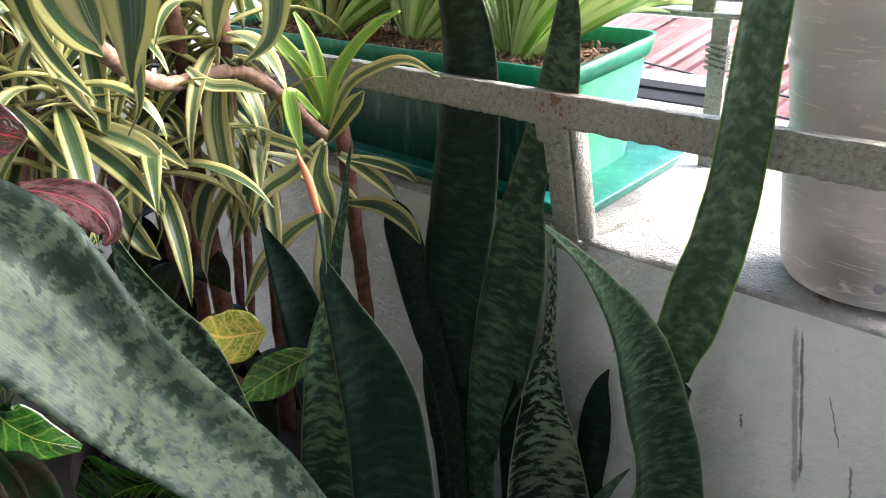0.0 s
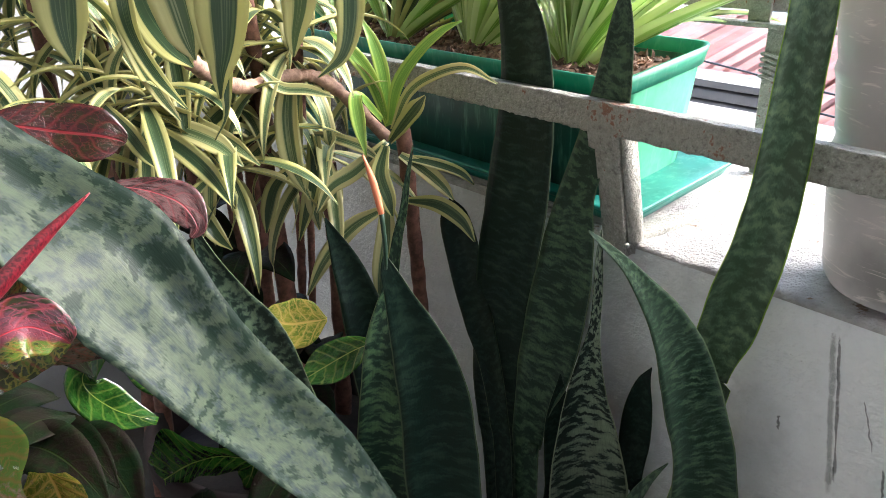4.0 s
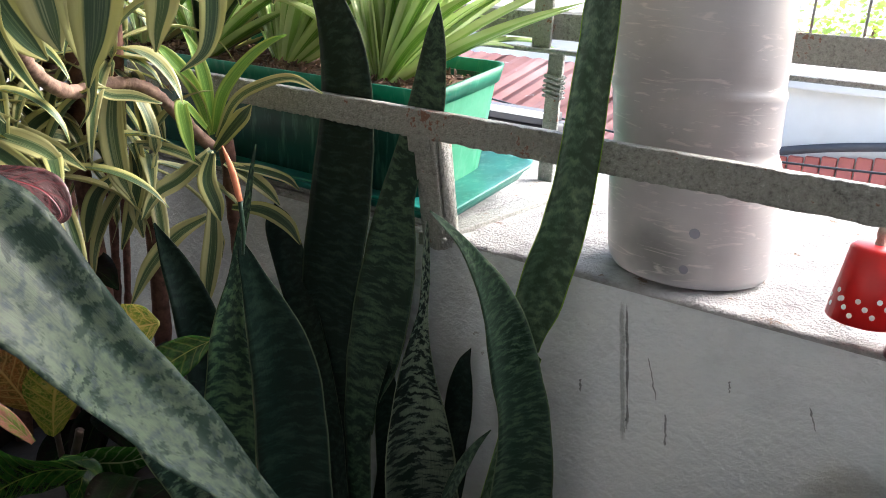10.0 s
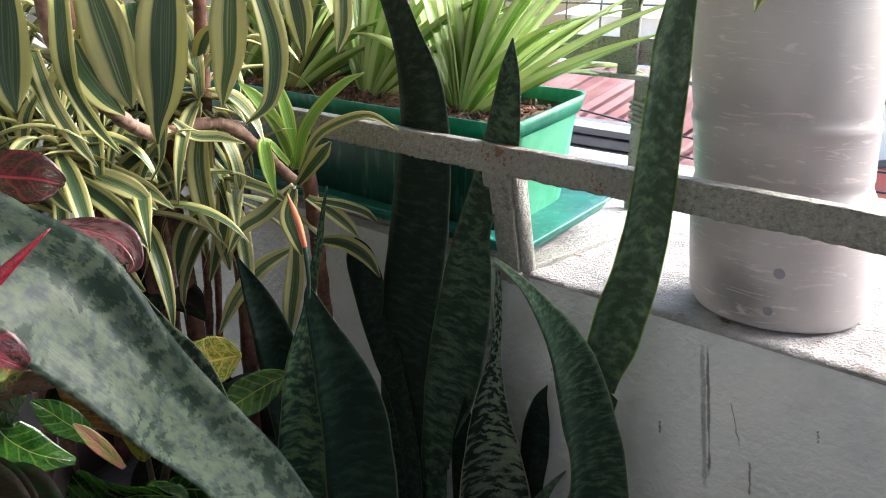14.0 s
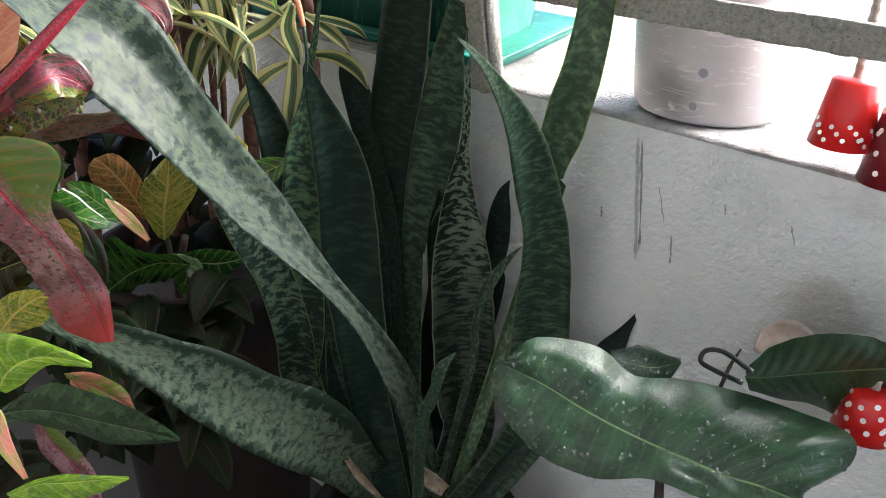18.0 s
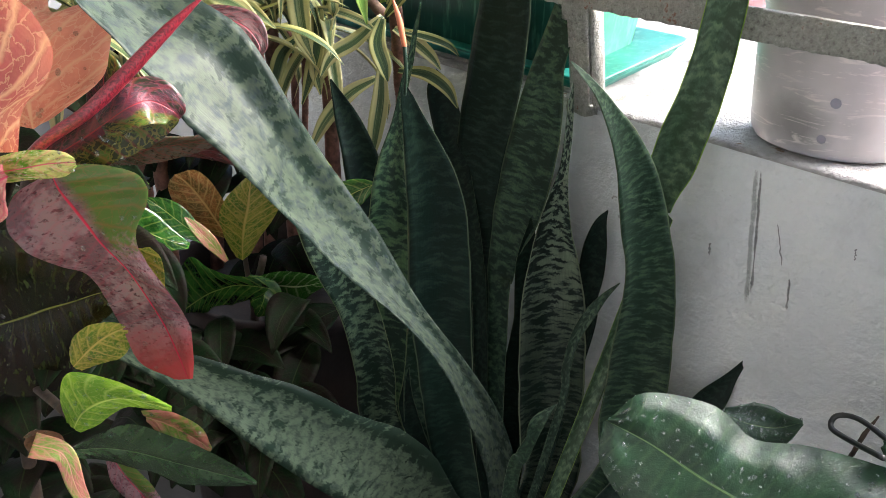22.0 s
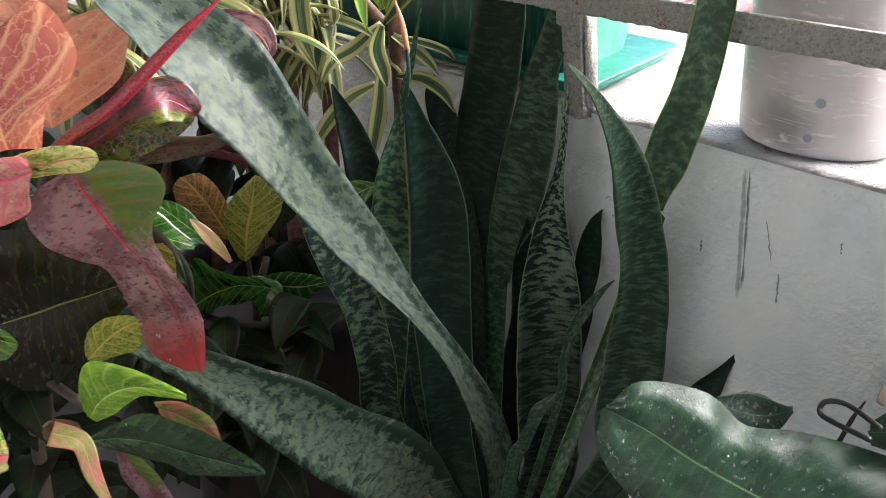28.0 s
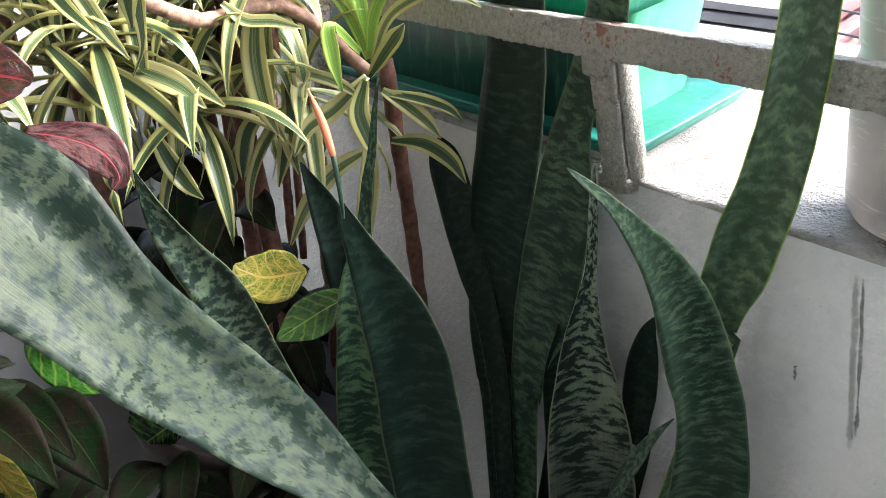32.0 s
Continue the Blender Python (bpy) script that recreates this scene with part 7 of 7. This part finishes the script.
for ob in (part("end_panel", end_panel(), GREENEND, planter, "mint green end coloured as lit, with limy marks"),
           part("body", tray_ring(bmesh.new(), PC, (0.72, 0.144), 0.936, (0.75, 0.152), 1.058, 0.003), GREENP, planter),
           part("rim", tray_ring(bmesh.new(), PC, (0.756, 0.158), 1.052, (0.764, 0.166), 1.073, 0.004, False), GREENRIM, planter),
           part("soil", box(bmesh.new(), (PC[0] - 0.355, PC[1] - 0.069, 0.942), (PC[0] + 0.345, PC[1] + 0.064, 1.054), 0.004, WALL), BARK_CHIP, planter)):
    tip_back(ob)
crumb_rng = random.Random(31)
verts, polys = [], []
for _ in range(900):
    q = Matrix.Translation(sc(PC[0] + crumb_rng.uniform(-0.34, 0.34), PC[1] + crumb_rng.uniform(-0.06, 0.06), 1.0535 + crumb_rng.uniform(0, 0.004))) @ Matrix.Rotation(crumb_rng.uniform(0, 6), 4, Vector((crumb_rng.uniform(-1, 1), crumb_rng.uniform(-1, 1), crumb_rng.uniform(-1, 1))).normalized()) @ Matrix.Diagonal((crumb_rng.uniform(0.003, 0.011), crumb_rng.uniform(0.002, 0.005), crumb_rng.uniform(0.002, 0.004), 1))
    base = len(verts)
    verts += [q @ Vector(c)  for c in ((-1, 0, 0), (1, 0.3, 0), (0.1, -1, 0.2), (-0.2, 1, -0.1), (0, 0.1, 1), (0.2, 0, -1))]
    polys += [tuple(base + k for k in f) for f in ((0, 2, 4), (2, 1, 4), (1, 3, 4), (3, 0, 4), (2, 0, 5), (1, 2, 5), (3, 1, 5), (0, 3, 5))]
chips = bpy.data.meshes.new("bark_mulch")
chips.from_pydata(verts, [], polys)
chips.materials.append(BARK_CHIP)
mulch = new("bark_mulch", chips)
mulch.parent = planter
tip_back(tagged(mulch, "loose brown bark crumbs", kind="stuff"))
tray = thing("planter_tray", "teal plastic drip tray under the planter", "tray")
tip_back(part("body", tray_ring(bmesh.new(), (PC[0], PC[1] + 0.012), (0.81, 0.19), 0.92, (0.83, 0.205), 0.938, 0.003), TEALP, tray))
tip_back(part("rim", tray_ring(bmesh.new(), (PC[0], PC[1] + 0.012), (0.832, 0.207), 0.9345, (0.838, 0.213), 0.9395, 0.004), TEALP, tray))
pad = thing("cement_pad", "rough cement strip on the ledge", "cement pad")
part("slab", box(bmesh.new(), (-1.1, 0.66, SILL), (-0.475, 0.97, 0.921), 0.005, WALL), LEDGE, pad)
strap = thing("strap_plant", "pale green strap-leaved plant in the planter", "plant")
for s0, c0, cnt, ln, mats in ((PC[0] + 0.235, 0.0, 34, 0.33, (SPIDER, STRAP_PALE, STRAP_PALE)), (PC[0] + 0.04, 0.01, 30, 0.3, (SPIDER, SPIDER, STRAP_PALE)), (PC[0] - 0.12, -0.01, 26, 0.28, (SPIDER, DRAC)), (PC[0] - 0.28, 0.0, 26, 0.28, (SPIDER, DRAC_PALE))):
    p0 = sc(s0, PC[1] + c0, 1.05)
    for i in range(cnt):
        az = i * 2.39996 + rng.uniform(-0.2, 0.2)
        if math.cos(az) * 0.714 + math.sin(az) * 0.70 < -0.12:
            az += math.pi
        ctrl = arch(p0, az, 86 - 62 * i / cnt, ln * rng.uniform(0.75, 1.15), 48 * rng.uniform(0.3, 1.5), 0.03)
        part("leaf", blade(bmesh.new(), ctrl, face=(0.02, 0.03, 1.0), channel=0.3, thick=0.001, n=14, m=6, seed=i), mats[i % len(mats)], strap)

# ---- milky plastic container ----
jar = thing("plastic_container", "milky translucent ribbed plastic container, scuffed at the base", "container")
CJ = (0.378, 0.674)
prof = [(0.0005, 0.0), (0.07, 0.0), (0.08, 0.004), (0.0845, 0.012), (0.086, 0.024), (0.0868, 0.118), (0.0855, 0.126), (0.0832, 0.131), (0.0822, 0.135), (0.0818, 0.139), (0.0832, 0.143), (0.083, 0.148), (0.0838, 0.168), (0.0846, 0.186), (0.0856, 0.189), (0.086, 0.193), (0.085, 0.197), (0.0838, 0.201), (0.0846, 0.207), (0.0868, 0.25), (0.089, 0.34), (0.09, 0.46), (0.086, 0.475), (0.05, 0.48), (0.0005, 0.48)]
part("body", lathe(bmesh.new(), [(r, SILL + 0.001 + z) for r, z in prof], CJ, 72), MILKY, jar)
for a, z, r in ((-1.97, 0.064, 0.0052), (-2.07, 0.026, 0.0045)):
    bm = bmesh.new()
    bmesh.ops.create_circle(bm, cap_ends=True, radius=r, segments=16)
    bmesh.ops.transform(bm, matrix=Matrix.Translation((CJ[0] + 0.0868 * math.cos(a), CJ[1] + 0.0868 * math.sin(a), SILL + z)) @ Vector((math.cos(a), math.sin(a), 0)).to_track_quat('Z', 'Y').to_matrix().to_4x4(), verts=bm.verts)
    part("drilled_hole", bm, HOLE, jar, "small dark drilled hole")
for ob in jar.children:
    for v in ob.data.vertices:
        v.co.x += 0.006 - 0.1 * (v.co.z - SILL)

# ---- red hanging tins ----
def red_bell(centre, top, h, paint=None, label="small red tin cup with white dots on a rope", dots=40, dr=0.0024, spread=0.3):
    b = thing("hanging_tin", label, "ornament", "red tins on ropes")
    x, y = centre
    part("cup", lathe(bmesh.new(), [(0.0005, top), (0.018, top), (0.022, top - 0.004), (0.031, top - h), (0.029, top - h), (0.02, top - 0.008), (0.0005, top - 0.007)], centre, 28), paint or REDPAINT, b)
    part("rope", tube(bmesh.new(), [(x, y, top - 0.002, 0.0042), (x + 0.004, y + 0.006, top + 0.1, 0.0042), (x + 0.006, y + 0.01, 1.4, 0.0042)], 8, 90, ring=0.35, pitch=0.009), ROPE, b)
    for i in range(dots):
        a, f = i * 2.39996, 0.1 + spread * ((i * 7) % dots) / dots
        r = 0.022 + (0.009) * (1 - f) + 0.0006
        bm = bmesh.new()
        bmesh.ops.create_circle(bm, cap_ends=True, radius=dr, segments=8)
        bmesh.ops.transform(bm, matrix=Matrix.Translation((x + r * math.cos(a), y + r * math.sin(a), top - h + f * h)) @ Vector((math.cos(a), math.sin(a), 0.25)).to_track_quat('Z', 'Y').to_matrix().to_4x4(), verts=bm.verts)
        part("dot", bm, WHITEDOT, b)
    return b


red_bell((0.447, 0.472), 1.008, 0.066)
red_bell((0.487, 0.44), 0.99, 0.075, MAROON, "maroon tin cup with white dots on a rope", 40, 0.003, 0.85)
red_bell((0.49, 0.372), 0.725, 0.05, None, "small red tin hanging low beside the wall", 40, 0.003, 0.85)
part("dry_leaf", blade(bmesh.new(), [(0.375, 0.4, 0.748, 0.006), (0.388, 0.402, 0.762, 0.024), (0.405, 0.4, 0.766, 0.03), (0.425, 0.4, 0.76, 0.022), (0.435, 0.4, 0.752, 0.003)], face=(0, -0.6, 0.8), channel=0.3, thick=0.0012, n=16, m=8, wave=0.15, seed=9), STONE, broad, "pale curled dry leaf")
hook = thing("wire_hook", "bent black wire hook by the wall", "hook")
part("wire", tube(bmesh.new(), [(0.325, 0.316, 0.768, 0.0025), (0.318, 0.36, 0.752, 0.0025), (0.312, 0.378, 0.75, 0.0025), (0.318, 0.384, 0.758, 0.0025), (0.33, 0.37, 0.765, 0.0025), (0.34, 0.33, 0.77, 0.0025)], 8, 30), WIRE, hook)

# ---- outside ----
ground = box(bmesh.new(), (-60, -60, -6.3), (60, 160, -6.0))
tagged(finish("ground", ground, GROUND_M, smooth=False), "hazy street ground far below", "ground", kind="structure")


def house(lo, hi, roof_z, wall_m, roof_m=None, label="far house with a red sheet roof"):
    h = thing("house", label, "house", "houses outside")
    part("wall", box(bmesh.new(), (lo[0], lo[1], -6.0), (hi[0], hi[1], roof_z), 0.0, WALL), wall_m, h, smooth=False)
    bm = bmesh.new()
    n = 60
    a = [bm.verts.new(sc(lo[0] - 0.1 + (hi[0] - lo[0] + 0.2) * i / n, lo[1] - 0.4, roof_z + 0.02 * (i % 2))) for i in range(n + 1)]
    c = [bm.verts.new(sc(lo[0] - 0.1 + (hi[0] - lo[0] + 0.2) * i / n, hi[1] + 0.3, roof_z + 1.2 + 0.02 * (i % 2))) for i in range(n + 1)]
    for i in range(n):
        bm.faces.new((a[i], a[i + 1], c[i + 1], c[i]))
    bmesh.ops.solidify(bm, geom=bm.faces[:], thickness=0.04)
    part("roof", bm, roof_m or ROOF_M, h, smooth=False)
    return h


house((-9, 5.0), (-2.6, 9.0), -0.9, FARWALL)
house((-9, 13.0), (6.0, 18.0), 0.8, FARWALL, FARWALL, "far pale house with a pale roof")
shop = thing("house", "white neighbouring building with a red corrugated shutter", "house", "houses outside")
part("wall", box(bmesh.new(), (-1.75, 5.0, -6.0), (3.0, 9.0, 0.78), 0.02, WALL), FARWALL, shop, smooth=False)
part("coping", box(bmesh.new(), (-1.85, 4.92, 0.72), (3.1, 5.3, 0.8), 0.01, WALL), FARWALL, shop, smooth=False)
for k in range(20):
    part("shutter_slat", box(bmesh.new(), (-1.36 + 0.09 * k, 4.955, -1.8), (-1.28 + 0.09 * k, 4.99, 0.3 + 0.012 * k), 0.008, WALL), SHUTTER, shop, "red shutter slat" if k == 0 else "")
part("eave", tube(bmesh.new(), [(*sc(-1.7, 4.9, 0.2), 0.02), (*sc(-1.3, 4.9, 0.32), 0.025), (*sc(-0.6, 4.9, 0.47), 0.025), (*sc(0.6, 4.9, 0.6), 0.025)], 8), DARKSHEET, shop, "dark sagging eave edge")
for k in range(3):
    wire = thing("cable", "thin black cable strung across the street", "cable", "cables outside")
    part("wire", tube(bmesh.new(), [(*sc(-3.0, 4.2, 0.55 - 0.12 * k), 0.006), (*sc(-1.2, 4.2, 0.42 - 0.1 * k), 0.006), (*sc(1.5, 4.2, 0.6 - 0.05 * k), 0.006)], 6, 20), WIRE, wire)
bush = thing("bush", "green leafy bush behind the white building", "bush")
verts, polys = [], []
for i in range(900):
    p = Vector((rng.gauss(-1.55, 0.55), 9.6 + rng.uniform(-0.3, 0.3), 0.7 + abs(rng.gauss(0, 0.38))))
    a, e, ln = rng.uniform(0, 6.28), rng.uniform(-0.6, 0.9), rng.uniform(0.05, 0.11)
    d = Vector((math.cos(a) * math.cos(e), math.sin(a) * math.cos(e), math.sin(e))) * ln
    w = d.cross(Vector((0.3, -0.5, 0.8))).normalized() * ln * 0.35
    base = len(verts)
    verts += [WALL @ q for q in (p, p + d * 0.5 + w, p + d, p + d * 0.5 - w)]
    polys.append((base, base + 1, base + 2, base + 3))
me = bpy.data.meshes.new("foliage")
me.from_pydata(verts, [], polys)
me.materials.append(CRO_LIME)
crown = new("foliage", me)
crown.parent = bush
tagged(crown, kind="stuff")
part("trunk", tube(bmesh.new(), [(*sc(-1.55, 9.6, -6.0), 0.08), (*sc(-1.5, 9.6, -1.0), 0.06), (*sc(-1.55, 9.6, 1.0), 0.02)], 8), BARK, bush)

awning = thing("awning", "dark corrugated sheet awning below the neighbouring roof", "awning")
for k in range(5):
    part("slat", box(bmesh.new(), (-1.95, 2.45 + 0.02 * k, 0.73 - 0.045 * k), (-1.35, 2.6 + 0.02 * k, 0.765 - 0.045 * k), 0.006, WALL), DARKSHEET, awning)
part("edge_pipe", tube(bmesh.new(), [(*sc(-2.0, 2.44, 0.8), 0.012), (*sc(-1.7, 2.42, 0.775), 0.012), (*sc(-1.3, 2.42, 0.77), 0.012)], 8), FARWALL, awning, "pale pipe along the edge")
for x in (-1.9, -1.4):
    part("post", box(bmesh.new(), (x, 2.62, -6.0), (x + 0.05, 2.68, 0.72), 0.004, WALL), DARKSHEET, awning)
twig = thing("twig", "thin dry brown twig beside the wire hook", "twig")
part("stem", tube(bmesh.new(), [(0.329, 0.39, 0.6, 0.003), (0.339, 0.385, 0.704, 0.0024), (0.339, 0.38, 0.723, 0.0022), (0.341, 0.376, 0.746, 0.002), (0.347, 0.374, 0.767, 0.0008)], 6, 20, ring=0.2, pitch=0.007), STEM, twig)
